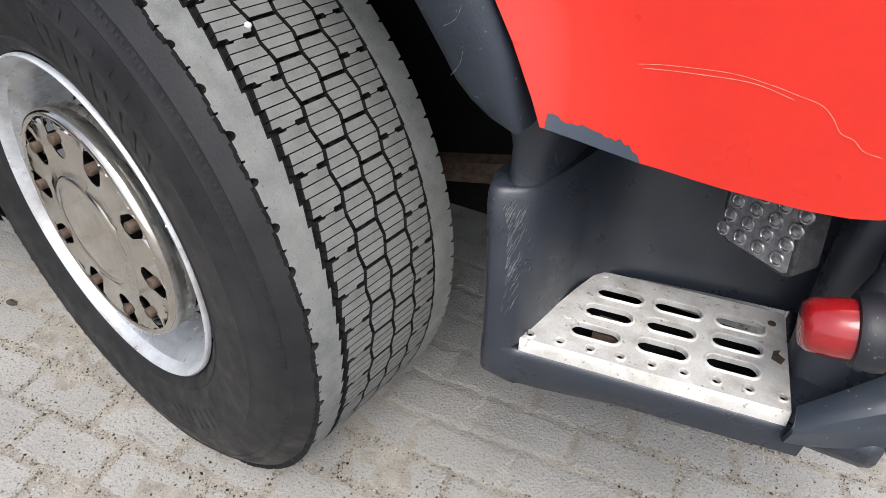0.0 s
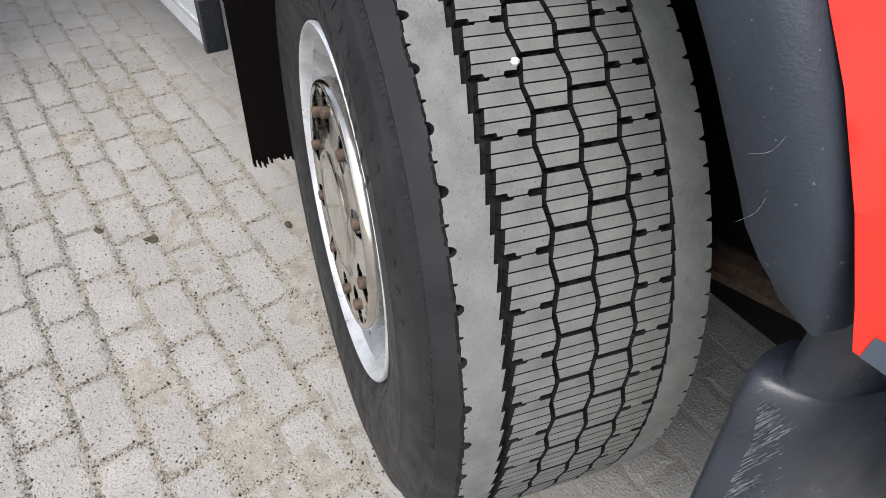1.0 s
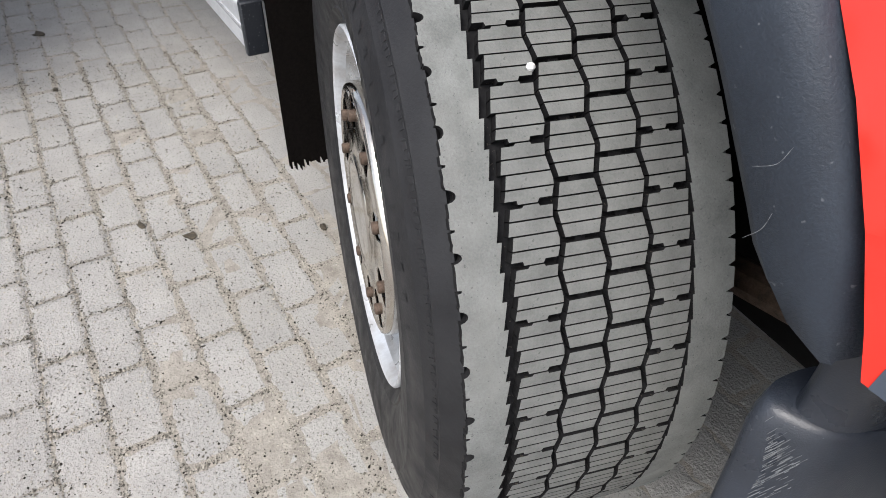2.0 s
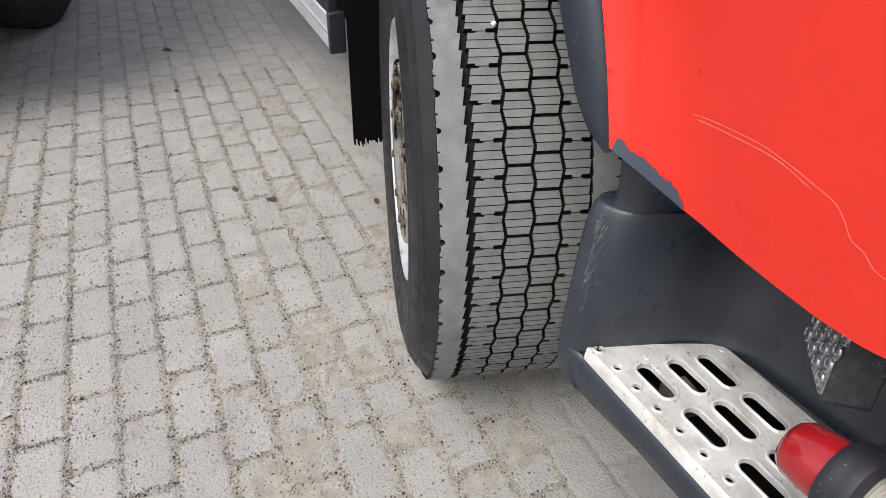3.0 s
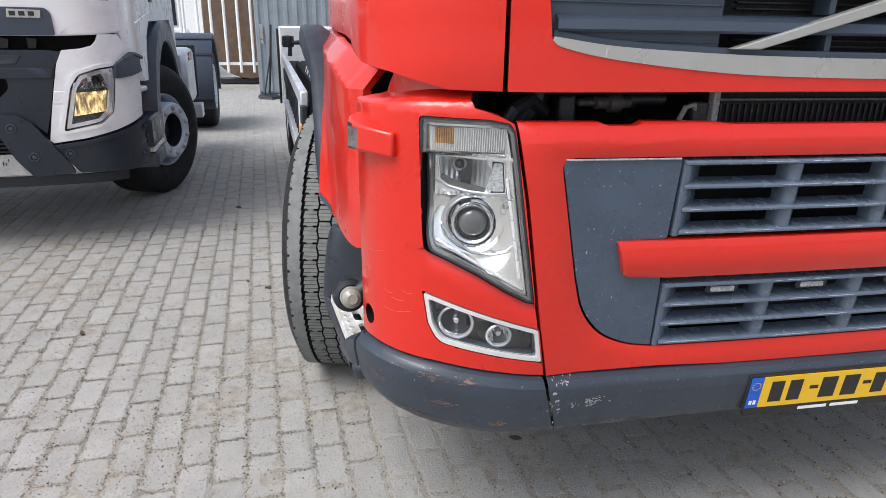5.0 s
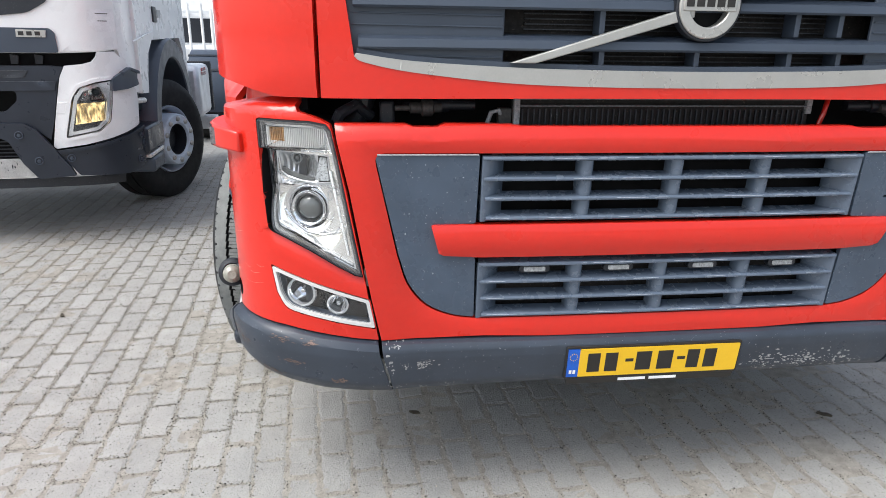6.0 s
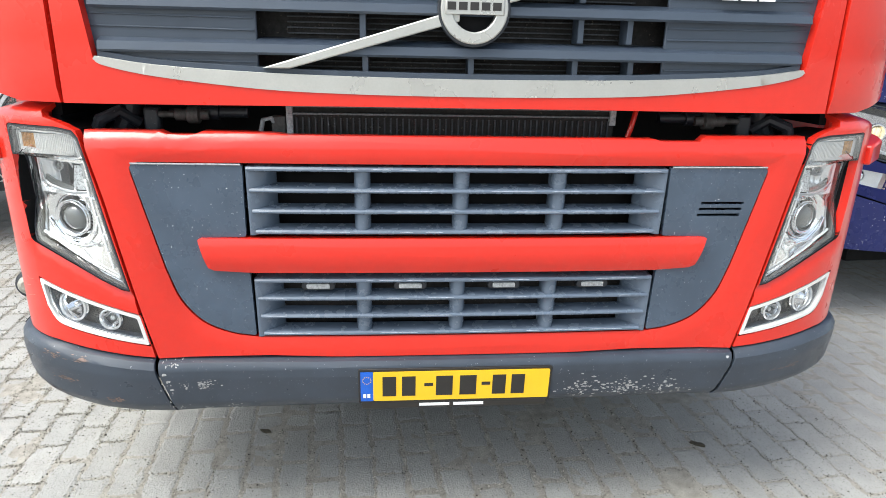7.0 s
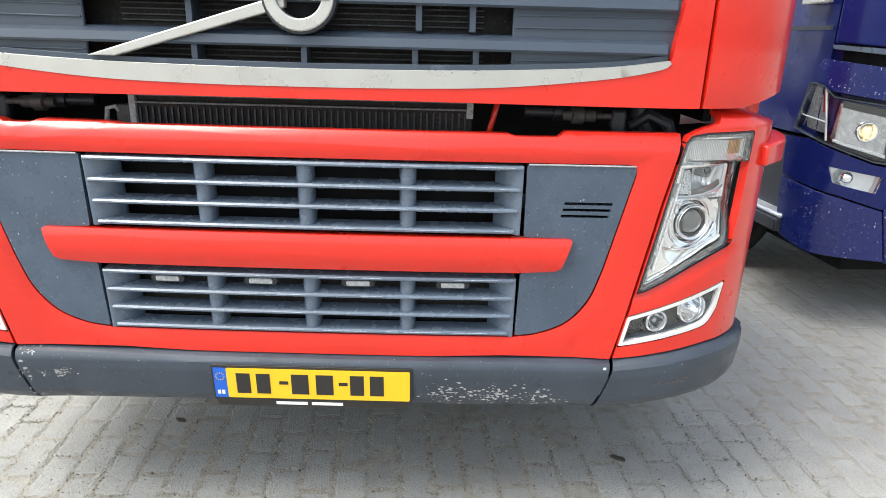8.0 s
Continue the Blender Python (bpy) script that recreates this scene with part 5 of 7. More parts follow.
bm = bmesh.new()
rows = []
for t in np.linspace(26.3, 199, 90):
    ri, ro, y = mud_ring(float(t))
    c, s = math.cos(radians(t)), math.sin(radians(t))
    w = ro - ri
    prof = [(ri + 0.004, y + 0.2), (ri, y + 0.03), (ri + 0.004, y + 0.008), (ri + 0.25 * w, y - 0.002), (ri + 0.7 * w, y), (ro - 0.006, y + 0.006), (ro, y + 0.02), (ro, y + 0.08), (ri + 0.02, y + 0.2)]
    rows.append([bm.verts.new((AX + r * c, yy, AZ + r * s)) for r, yy in prof])
for a, b in zip(rows, rows[1:]):
    for k in range(9):
        bm.faces.new((a[k], b[k], b[(k + 1) % 9], a[(k + 1) % 9]))
bm.faces.new(rows[0])
bm.faces.new(rows[-1][::-1])
part("mudguard", bm, MUD_GREY, truck, "grey plastic mudguard over the wheel", smooth=50)
bm = bmesh.new()
rows = []
for t in np.linspace(31, 200, 60):
    ri = mud_ring(float(t))[0] + 0.012
    rows.append([bm.verts.new((AX + ri * math.cos(radians(t)), y, AZ + ri * math.sin(radians(t)))) for y in (-1.26, -0.85)])
for a, b in zip(rows, rows[1:]):
    bm.faces.new((a[0], b[0], b[1], a[1]))
part("inner_arch", bm, BLACK, truck, "black inner arch", smooth=60)
part("arch_back", bent([(AX - 0.72, 0.45), (AX + 0.7, 0.45), (AX + 0.7, 1.3), (AX - 0.72, 1.3)], lambda u, v, off: Vector((u, -0.86 - off, v)), 0.02, (), 0.4), BLACK, truck, "black inner wing")
part("axle_beam", tube([(-1.45, -1.15, 0.5), (-1.45, -0.9, 0.44), (-1.45, -0.4, 0.4), (-1.45, 0.6, 0.4)], 0.05, 12), RUST, truck, "rusty axle beam")
part("leaf_spring", tube([(-0.7, -0.95, 0.66), (-0.9, -0.93, 0.6), (-1.2, -0.92, 0.52), (-1.45, -0.92, 0.5)], 0.028, 8), RUST, truck, "grimy spring end")
def mud_skin(x, z, off=0.0):
    t = math.degrees(math.atan2(z - AZ, x - AX))
    return Vector((x, mud_ring(t)[2] - 0.003 - off, z))


# splash flap with a frayed lower edge
random.seed(8)
bm = bmesh.new()
edge = [(-1.335 + 0.006 * k, 0.285 + random.uniform(-0.012, 0.012)) for k in range(60)]
a = [bm.verts.new((-1.99, y, 0.9)) for y, z in edge]
for k in range(len(edge) - 1):
    (y0, z0), (y1, z1) = edge[k], edge[k + 1]
    v = [bm.verts.new((-1.99 + 0.0, y0, z0)), bm.verts.new((-1.99, y1, z0 + random.uniform(-0.012, 0.004)))]
    bm.faces.new((a[k], a[k + 1], v[1], v[0]))
    w = [bm.verts.new((-2.0, y0, z0)), bm.verts.new((-2.0, y1, z0)), bm.verts.new((-2.0, y1, 0.9)), bm.verts.new((-2.0, y0, 0.9))]
    bm.faces.new(w)
part("splash_flap", bm, FIBRE, truck, "black frayed fibrous splash flap", smooth=0)

# ---- lower side panel, door skin ----
SIDE_X = np.linspace(-2.3, -0.2, 701)
SIDE_Y = np.interp(SIDE_X, [-2.2, -0.85, -0.66, -0.55, -0.47, -0.41, -0.36, -0.33, -0.312, -0.305], [-1.264, -1.263, -1.259, -1.249, -1.235, -1.222, -1.202, -1.186, -1.17, -1.155])
SIDE_Y[20:-20] = np.convolve(SIDE_Y, np.ones(25) / 25, "same")[20:-20]


def side_skin(x, z, off=0.0):
    y = float(np.interp(x, SIDE_X, SIDE_Y))
    step_in = min(1.0, max(0.0, (x + 0.39 + 0.11 * (1.17 - z)) / 0.01)) * float(np.interp(z, [0.93, 1.08, 1.3], [0.0, 1.0, 1.0]))
    y += 0.012 * step_in
    fold = float(np.interp(x, [-1.5, -0.8, -0.53, -0.41, -0.33], [1.325, 1.312, 1.29, 1.25, 1.245]))
    y += 0.9 * min(0.06, max(0.0, z - fold))
    turn = math.degrees(math.atan2(z - AZ, x - AX))
    edge = math.hypot(x - AX, z - AZ) - float(np.interp(turn, [26, 56], [0.828, 0.842]))
    y -= float(np.interp(turn, [26, 56], [0.04, 0.002])) * max(0.0, 1 - max(0.0, edge) / 0.12) ** 2
    return Vector((x + (0.3 * off if x > -0.36 else 0.0), y - off, z))


arc = [(AX + r * math.cos(radians(t)), AZ + r * math.sin(radians(t))) for t, r in ((96, 0.842), (88, 0.842), (80, 0.842), (72, 0.842), (64, 0.842), (57, 0.842), (50, 0.839), (44, 0.8365), (38, 0.8335), (33, 0.831), (29, 0.829), (26.9, 0.828))]
lower = arc + [(-0.703, 0.895), (-0.68, 0.887), (-0.65, 0.8765), (-0.61, 0.8645), (-0.567, 0.8575), (-0.524, 0.852), (-0.48, 0.8475), (-0.445, 0.844), (-0.4, 0.8415)] + [(-0.378 + 0.052 * math.sin(radians(t)), 0.895 - 0.0525 * math.cos(radians(t))) for t in range(4, 92, 11)] + [(-0.3262, 0.94), (-0.333, 1.1), (-0.35, 1.25), (-0.356, 1.295), (-0.5, 1.334), (-0.8, 1.356), (-1.53, 1.37)]
door = part("side_panel", bent(lower, side_skin, 0.02, (), 0.0125), RED, truck, "red side panel over the step, scratched", bevel=0.004)


def upper_skin(x, z, off=0.0):
    y = float(np.interp(x, [-2.2, -1.2, -0.5, -0.36, -0.33], [-1.235, -1.228, -1.185, -1.165, -1.14]))
    return Vector((x, y - off + 0.03 * max(0.0, z - 1.9), z))


part("door_skin", bent([(-1.6, 1.378), (-0.8, 1.363), (-0.5, 1.341), (-0.35, 1.3), (-0.345, 1.8), (-1.6, 1.8)], upper_skin, 0.03, (), 0.06), RED, truck, "red door skin", bevel=0.006)
bm = bmesh.new()
# paint worn off along the lower edge
random.seed(12)
bot = [(-0.704 + 0.0048 * k, float(np.interp(-0.704 + 0.0048 * k, [-0.703, -0.68, -0.65, -0.61, -0.567], [0.8955, 0.8875, 0.877, 0.865, 0.858]))) for k in range(21)]
top = [(x, z + 0.0165 * min(1.0, ((20.0 - k) / 4) ** 0.5 if k < 20 else 0.02) * (0.75 + 0.35 * random.random())) for k, (x, z) in enumerate(bot)]
for k in range(20):
    bm.faces.new([bm.verts.new(side_skin(*p, 0.0012)) for p in (bot[k], bot[k + 1], top[k + 1], top[k])])
part("bare_patch", bm, PLASTIC_SMOOTH, door, "grey patch where paint flaked off", smooth=0)


def scratch(pts, skin, width, parent, name="scratch", off=0.0012):
    c = smooth_curve(pts, 8)
    bm = bmesh.new()
    last = None
    for i, (u, v) in enumerate(c):
        du, dv = (c[min(i + 1, len(c) - 1)] - c[max(i - 1, 0)])
        k = math.hypot(du, dv)
        w = 0.55 * width * (0.45 + 0.55 * random.random()) * (0.3 if i in (0, len(c) - 1) else 1)
        row = [bm.verts.new(skin(float(u + sg * dv / k * w), float(v - sg * du / k * w), off)) for sg in (-0.5, 0.5)]
        if last:
            bm.faces.new((last[0], last[1], row[1], row[0]))
        last = row
    return part(name, bm, SCRATCH, parent, "pale scratch", smooth=0)


scratch([(-0.634, 0.966), (-0.6, 0.97), (-0.55, 0.972), (-0.515, 0.967), (-0.49, 0.961), (-0.468, 0.955), (-0.455, 0.945), (-0.443, 0.931), (-0.43, 0.926), (-0.418, 0.916), (-0.4, 0.911)], side_skin, 0.0015, door)
scratch([(-0.628, 0.963), (-0.58, 0.966), (-0.53, 0.966), (-0.49, 0.956)], side_skin, 0.0015, door)
scratch([(-0.452, 1.081), (-0.446, 1.074), (-0.447, 1.06), (-0.457, 1.06), (-0.456, 1.073), (-0.452, 1.077)], side_skin, 0.0015, door)
cp = bpy.data.objects["corner_panel"]
scratch([(-1.315, 0.902), (-1.29, 0.905), (-1.25, 0.897), (-1.226, 0.901), (-1.195, 0.91)], CAB, 0.0018, cp)
scratch([(-1.197, 0.768), (-1.16, 0.766), (-1.116, 0.776)], CAB, 0.0013, cp)
scratch([(-1.172, 0.8), (-1.152, 0.797), (-1.132, 0.801)], CAB, 0.002, cp)
scratch([(-1.192, 0.815), (-1.177, 0.809), (-1.167, 0.812)], CAB, 0.0018, cp)
scratch([(-1.142, 0.825), (-1.127, 0.82), (-1.112, 0.822)], CAB, 0.0016, cp)
scratch([(-1.252, 0.855), (-1.255, 0.84), (-1.252, 0.825)], CAB, 0.0018, cp)

for pts in (((-0.82, 0.98), (-0.806, 0.99), (-0.8, 1.005)), ((-0.81, 0.93), (-0.8, 0.945), (-0.797, 0.96))):
    scratch(pts, mud_skin, 0.0009, bpy.data.objects["mudguard"], "scuff").data.materials[0] = PALE_SCUFF

# ---- the step ----
def loft(rows, closed=False):
    bm = bmesh.new()
    vs = [[bm.verts.new(p) for p in r] for r in rows]
    for a, b in zip(vs, vs[1:]):
        for k in range(len(a) - (0 if closed else 1)):
            k2 = (k + 1) % len(a)
            bm.faces.new((a[k], a[k2], b[k2], b[k]))
    return bm


def way(pts, z, out=0.0, n=6):
    """A soft path at a height; out moves it away from the truck's middle."""
    c = smooth_curve(pts, n)
    return [Vector((float(p[0]), float(p[1]) - out, z)) for p in c]


low_way = [(-0.72, -1.16), (-0.748, -1.22), (-0.752, -1.275), (-0.742, -1.298), (-0.718, -1.293), (-0.7, -1.27), (-0.68, -1.19), (-0.664, -1.12), (-0.63, -1.075), (-0.56, -1.052), (-0.36, -1.02), (-0.3, -1.01)]
top_way = [(-0.735, -1.15), (-0.768, -1.205), (-0.775, -1.25), (-0.766, -1.27), (-0.744, -1.266), (-0.715, -1.24), (-0.69, -1.165), (-0.672, -1.1), (-0.63, -1.05), (-0.56, -1.03), (-0.36, -1.0), (-0.3, -0.99)]
mixed = lambda t: [(a[0] + (b[0] - a[0]) * t, a[1] + (b[1] - a[1]) * t) for a, b in zip(low_way, top_way)]
cap_in = [(0.35 * x - 0.65 * 0.742, 0.35 * y - 0.65 * 1.19) if k < 6 else (x - 0.1, y + 0.1) for k, (x, y) in enumerate(top_way)]
rows = [way(low_way, 0.565), way(mixed(0.08), 0.6), way(mixed(0.3), 0.66), way(mixed(0.7), 0.74), way(mixed(0.9), 0.761, -0.0005), way(mixed(1.0), 0.774, -0.003), way(mixed(1.0), 0.783, -0.0075), way(mixed(1.0), 0.789, -0.014), way(cap_in, 0.792)]
stepbox = part("step_housing", loft(rows), STEP_GREY, truck, "dark plastic step housing with pillar, scuffed", smooth=60)
# scuffs on the pillar
random.seed(5)
bm = bmesh.new()
for k in range(260):
    t = random.random() ** 0.7
    x = -0.738 + random.gauss(0, 0.011)
    z = 0.6 + 0.17 * t
    y = -1.2965 + (z - 0.57) * 0.15 + 0.1 * abs(x + 0.735)
    h, w = random.uniform(0.003, 0.02), random.uniform(0.0002, 0.0006)
    bm.faces.new([bm.verts.new(p) for p in ((x, y - 0.0035, z), (x + w, y - 0.0035, z), (x + w + h * 0.3, y - 0.0035 + h * 0.15, z + h), (x + h * 0.3, y - 0.0035 + h * 0.15, z + h))])
part("scuffing", bm, PALE_SCUFF, stepbox, "pale scuffs", smooth=0)["kind"] = "stuff"

outer_way = [(-0.722, -1.17), (-0.75, -1.235), (-0.755, -1.276), (-0.744, -1.3), (-0.718, -1.297), (-0.69, -1.29), (-0.55, -1.272), (-0.42, -1.255), (-0.365, -1.247), (-0.335, -1.243)]
shrink = [(-0.722, -1.17), (-0.744, -1.225), (-0.742, -1.258), (-0.72, -1.285), (-0.7, -1.288), (-0.68, -1.282), (-0.55, -1.264), (-0.42, -1.247), (-0.365, -1.239), (-0.335, -1.235)]
def ledge(z, out):
    """The valance's upper edge: high round the pillar, lower along the tread plate."""
    return [Vector((p.x, p.y + 0.005 * min(1.0, max(0.0, (p.x + 0.735) / 0.03)), p.z - 0.017 * min(1.0, max(0.0, (p.x + 0.735) / 0.03)))) for p in way(outer_way, z, out)]


def hem(z, out):
    """The valance's lower edge, rising towards the bumper."""
    return [Vector((p.x, p.y, p.z + 0.03 * min(1.0, max(0.0, (p.x + 0.66) / 0.3)))) for p in way(shrink, z, out)]


rows = [ledge(0.57, -0.035), ledge(0.5715, -0.012), ledge(0.569, -0.007), ledge(0.562, -0.004), way(outer_way, 0.53, -0.006), way(outer_way, 0.508, -0.009), hem(0.494, -0.004), hem(0.487, -0.012), hem(0.484, -0.03), hem(0.484, -0.12)]
part("step_valance", loft(rows), STEP_GREY, stepbox, "dark plastic valance under the step", smooth=60)

E1, E2, P0 = Vector((0.9921, 0.1254, 0)), Vector((-0.1254, 0.9921, 0)), Vector((-0.6975, -1.281, 0.5735))


def step_skin(u, v, off=0.0):
    if v < 0.012:
        d = 0.012 - v
        a = min(d / 0.008, 1.3)
        return P0 + E1 * u + E2 * (0.012 - min(d, 0.006) - 0.1 * max(0, d - 0.006)) + Vector((0, 0, off - max(0, d - 0.003)))
    return P0 + E1 * u + E2 * v + Vector((0, 0, off))


slots = [slot(u, v, 0.033, 0.0125) for u, v in ((0.091, 0.054), (0.18, 0.057), (0.269, 0.061), (0.103, 0.1), (0.188, 0.102), (0.275, 0.105), (0.113, 0.146), (0.195, 0.147), (0.279, 0.148))]
bolts = [ring(0.008 + 0.0402 * k, 0.02 + 0.0012 * k, 0.0052, 10) for k in range(9)]
outline = rounded([(-0.002, -0.014), (0.338, -0.014), (0.34, 0.1), (0.341, 0.196), (0.2, 0.196), (0.076, 0.193), (0.05, 0.14), (-0.004, 0.014)], [0.004, 0.004, 0.0, 0.01, 0.0, 0.014, 0.0, 0.006])
plate_ = part("step_plate", bent(outline, step_skin, 0.004, slots + bolts, 0.012), ALU, stepbox, "worn aluminium tread plate with slots", smooth=35)
for s_ in slots:
    cu, cv = sum(p[0] for p in s_) / len(s_), sum(p[1] for p in s_) / len(s_)
    bm = bmesh.new()
    n = len(s_)
    prof = ((1.12, 1.3, 0.0005), (1.06, 1.16, 0.0032), (1.0, 1.0, 0.0024), (0.99, 0.96, -0.006))
    rr = [[bm.verts.new(step_skin(cu + (u - cu) * a, cv + (v - cv) * b, h)) for u, v in s_] for a, b, h in prof]
    for a, b in zip(rr, rr[1:]):
        for k in range(n):
            bm.faces.new((a[k], a[(k + 1) % n], b[(k + 1) % n], b[k]))
    part("slot_rim", bm, ALU, stepbox, "pressed rim of a slot", smooth=60)
for k, b_ in enumerate(bolts):
    cu, cv = 0.008 + 0.0402 * k, 0.02 + 0.0012 * k
    bm = bmesh.new()
    rr = [[bm.verts.new(step_skin(cu + r * math.cos(2 * math.pi * j / 12), cv + r * math.sin(2 * math.pi * j / 12), h)) for j in range(12)] for r, h in ((0.0085, 0.0), (0.007, 0.0026), (0.0054, 0.002), (0.005, -0.004))]
    for a, b in zip(rr, rr[1:]):
        for j in range(12):
            bm.faces.new((a[j], a[(j + 1) % 12], b[(j + 1) % 12], b[j]))
    part("grip_hole", bm, ALU, stepbox, smooth=60)
for u, v in ((0.05, 0.075), (0.322, 0.168), (0.085, 0.185)):
    part("step_screw", lathe([(0.0, 0.0012), (0.003, 0.0018), (0.0055, 0.0012), (0.006, -0.001)], Matrix.Translation(step_skin(u, v, 0.0)), 14), RUST if u > 0.2 else ALU, stepbox, "screw head")
part("rust_stain", prism([(0.318, 0.095), (0.33, 0.088), (0.336, 0.1), (0.328, 0.108), (0.331, 0.116), (0.322, 0.112)], step_skin, 0.0003, 0.0008), RUST, stepbox, "rust stain", smooth=0)
part("step_floor", box((-0.69, -1.2, 0.5), (-0.35, -1.03, 0.51)), BLACK, stepbox)
part("cable_under_step", tube([P0 + E1 * 0.03 + E2 * 0.05 + Vector((0, 0, -0.03)), P0 + E1 * 0.2 + E2 * 0.06 + Vector((0, 0, -0.035)), P0 + E1 * 0.34 + E2 * 0.06 + Vector((0, 0, -0.03))], 0.014, 10), PLASTIC_SMOOTH, stepbox, "grey hose under the step")
part("rusty_bracket", box((-0.62, -1.2, 0.535), (-0.57, -1.16, 0.56)), RUST, stepbox)

# dark filler between pillar and mudguard, inner wall behind the panel
neck = [(-0.72, -1.16), (-0.757, -1.215), (-0.75, -1.243), (-0.728, -1.24), (-0.712, -1.215), (-0.7, -1.15), (-0.69, -1.06)]
flare = [(-0.74, -1.16), (-0.782, -1.225), (-0.762, -1.247), (-0.722, -1.246), (-0.69, -1.225), (-0.665, -1.16), (-0.64, -1.06)]
part("arch_end", loft([way(neck, 0.789, 0.004), way(neck, 0.8), way(neck, 0.83), way([(0.6 * a[0] + 0.4 * b[0], 0.6 * a[1] + 0.4 * b[1]) for a, b in zip(neck, flare)], 0.87), way(flare, 0.92)]), STEP_GREY, truck, "dark plastic arch end", smooth=60)
part("inner_wall", bent([(-0.8, 0.56), (-0.1, 0.56), (-0.1, 1.3), (-0.8, 1.3)], lambda u, v, off: Vector((u, -0.99 - off, v)), 0.02, (), 0.3), PLASTIC_DARK, truck, "dark inner wall behind the step")
part("inner_front", bent([(-1.14, 0.55), (-0.9, 0.55), (-0.9, 1.2), (-1.14, 1.2)], lambda u, v, off: Vector((-0.27 + off, u, v)), 0.01, (), 0.3), BLACK, truck, "dark wall behind the corner panel")
stay = [(-0.372, -1.06), (-0.374, -1.1), (-0.364, -1.125), (-0.335, -1.135), (-0.3, -1.14), (-0.27, -1.14)]
part("corner_stay", loft([way(stay, 0.56, 0.03), way(stay, 0.6, 0.012), way(stay, 0.65, 0.0), way(stay, 0.75, -0.012), way(stay, 0.95, -0.03)]), STEP_GREY, truck, "dark stay beside the step", smooth=60)
part("step_end", box((-0.372, -1.23, 0.515), (-0.25, -0.98, 0.568)), STEP_GREY, stepbox, "dark plastic end beside the tread plate", bevel=0.018)

# clear lamp with many small lenses under the panel
GRIMY = mat("grimy_black", (0.03, 0.03, 0.033), 0.6, var=0.5, scale=90, grain=500, bump=0.003, speck=(0.16, 0.16, 0.17), speck_amount=0.7, speck_scale=160)
LENS_DARK = mat("dark_clear_lens", (0.22, 0.225, 0.235), 0.12, 0.5, coat=1.0, var=0.5, scale=130)


def led_face(x, z, off=0.0):
    return Vector((x + 0.012 - 0.6 * off, -1.162 - 0.8 * (x + 0.47) - 0.8 * off, z - 0.003))


OUT = [(-0.532, 0.86), (-0.526, 0.765), (-0.516, 0.727), (-0.507, 0.722), (-0.44, 0.732), (-0.433, 0.739), (-0.446, 0.835), (-0.45, 0.86)]
led = part("step_lamp", bent(OUT, led_face, 0.046, (), 0.2), GRIMY, truck, "clear step lamp with many lenses in a grimy housing", bevel=0.004)
part("lamp_plate", bent(inset(OUT, 0.006), led_face, 0.004, (), 0.2, 0.002), LENS_GREY, led, "clear faceted lamp face")
for i in range(4):
    for j in range(6):
        x, z = -0.513 + 0.0212 * i + 0.003 * (j - 1), 0.739 + 0.0225 * j + 0.0035 * i
        if z > 0.85:
            continue
        mm = facing(led_face, x, z, 0.003)
        part("lens_button", lathe([(0.0102, -0.001), (0.01, 0.0008), (0.0088, 0.0018), (0.007, 0.0018), (0.0062, 0.0006), (0.004, 0.0014), (0.0, 0.002)], mm, 14), LENS_DARK, led, smooth=50)

# red and white marker lamp on a rubber arm
ma = Vector((-0.398, -1.238, 0.715))
mb = Vector((-0.292, -1.225, 0.732))
axis = (mb - ma).normalized()
M = axis.to_track_quat("Z", "Y").to_matrix().to_4x4()
M.translation = ma.lerp(mb, 0.56)
arm = part("marker_arm", lathe([(0.029, -0.017), (0.04, -0.015), (0.0435, -0.006), (0.042, -0.001), (0.0435, 0.005), (0.042, 0.015), (0.031, 0.02)], M, 28), PLASTIC_DARK, truck, "rubber marker arm with red and white lamp", smooth=50)
part("red_lens", lathe([(0.034, -0.014), (0.0335, -0.032), (0.03, -0.056), (0.024, -0.064), (0.0, -0.066)], M, 28), RED_LENS, arm, "red lamp lens", smooth=50)
part("white_lens", lathe([(0.0275, 0.014), (0.0275, 0.03), (0.0255, 0.043), (0.022, 0.048), (0.014, 0.0505), (0.013, 0.052), (0.008, 0.051), (0.0, 0.0515)], M, 28), MILKY, arm, "milky white lamp lens", smooth=50)
for k in range(4):
    part("lens_ring", lathe([(0.0273, 0.021 + 0.004 * k), (0.028, 0.022 + 0.004 * k), (0.0273, 0.023 + 0.004 * k)], M, 28), MILKY, arm)
part("rubber_stem", tube([M @ Vector((0, 0, 0)), (-0.335, -1.2, 0.735), (-0.325, -1.17, 0.76), (-0.32, -1.12, 0.8), (-0.32, -1.05, 0.83)], [0.03, 0.026, 0.02, 0.018, 0.018], 14), PLASTIC_DARK, arm, "bent rubber stem")

# ---- plain closing of the cab ----
part("cab_back", box((-1.62, -1.2, 1.3), (-1.58, 1.2, 1.8)), RED, truck)
# plain unseen volume, added to hold sky light off the ground
part("upper_cab", box((-1.6, -1.17, 1.79), (-0.03, 1.17, 2.9)), RED, truck, bevel=0.12)
part("far_side", box((-1.6, 1.14, 0.5), (-0.32, 1.2, 1.8)), RED, truck)
part("cab_floor", box((-1.6, -0.86, 0.9), (-0.34, 1.14, 0.95)), BLACK, truck)
# added black block, keeps light from crossing beneath the truck
part("engine_underside", box((-3.4, -0.72, 0.4), (-0.22, 0.8, 0.9)), BLACK, truck, "plain black block that stops light under the truck", bevel=0.04)
part("front_crossmember", box((-0.3, -0.95, 0.5), (-0.14, 0.95, 0.62)), BLACK, truck, bevel=0.02)
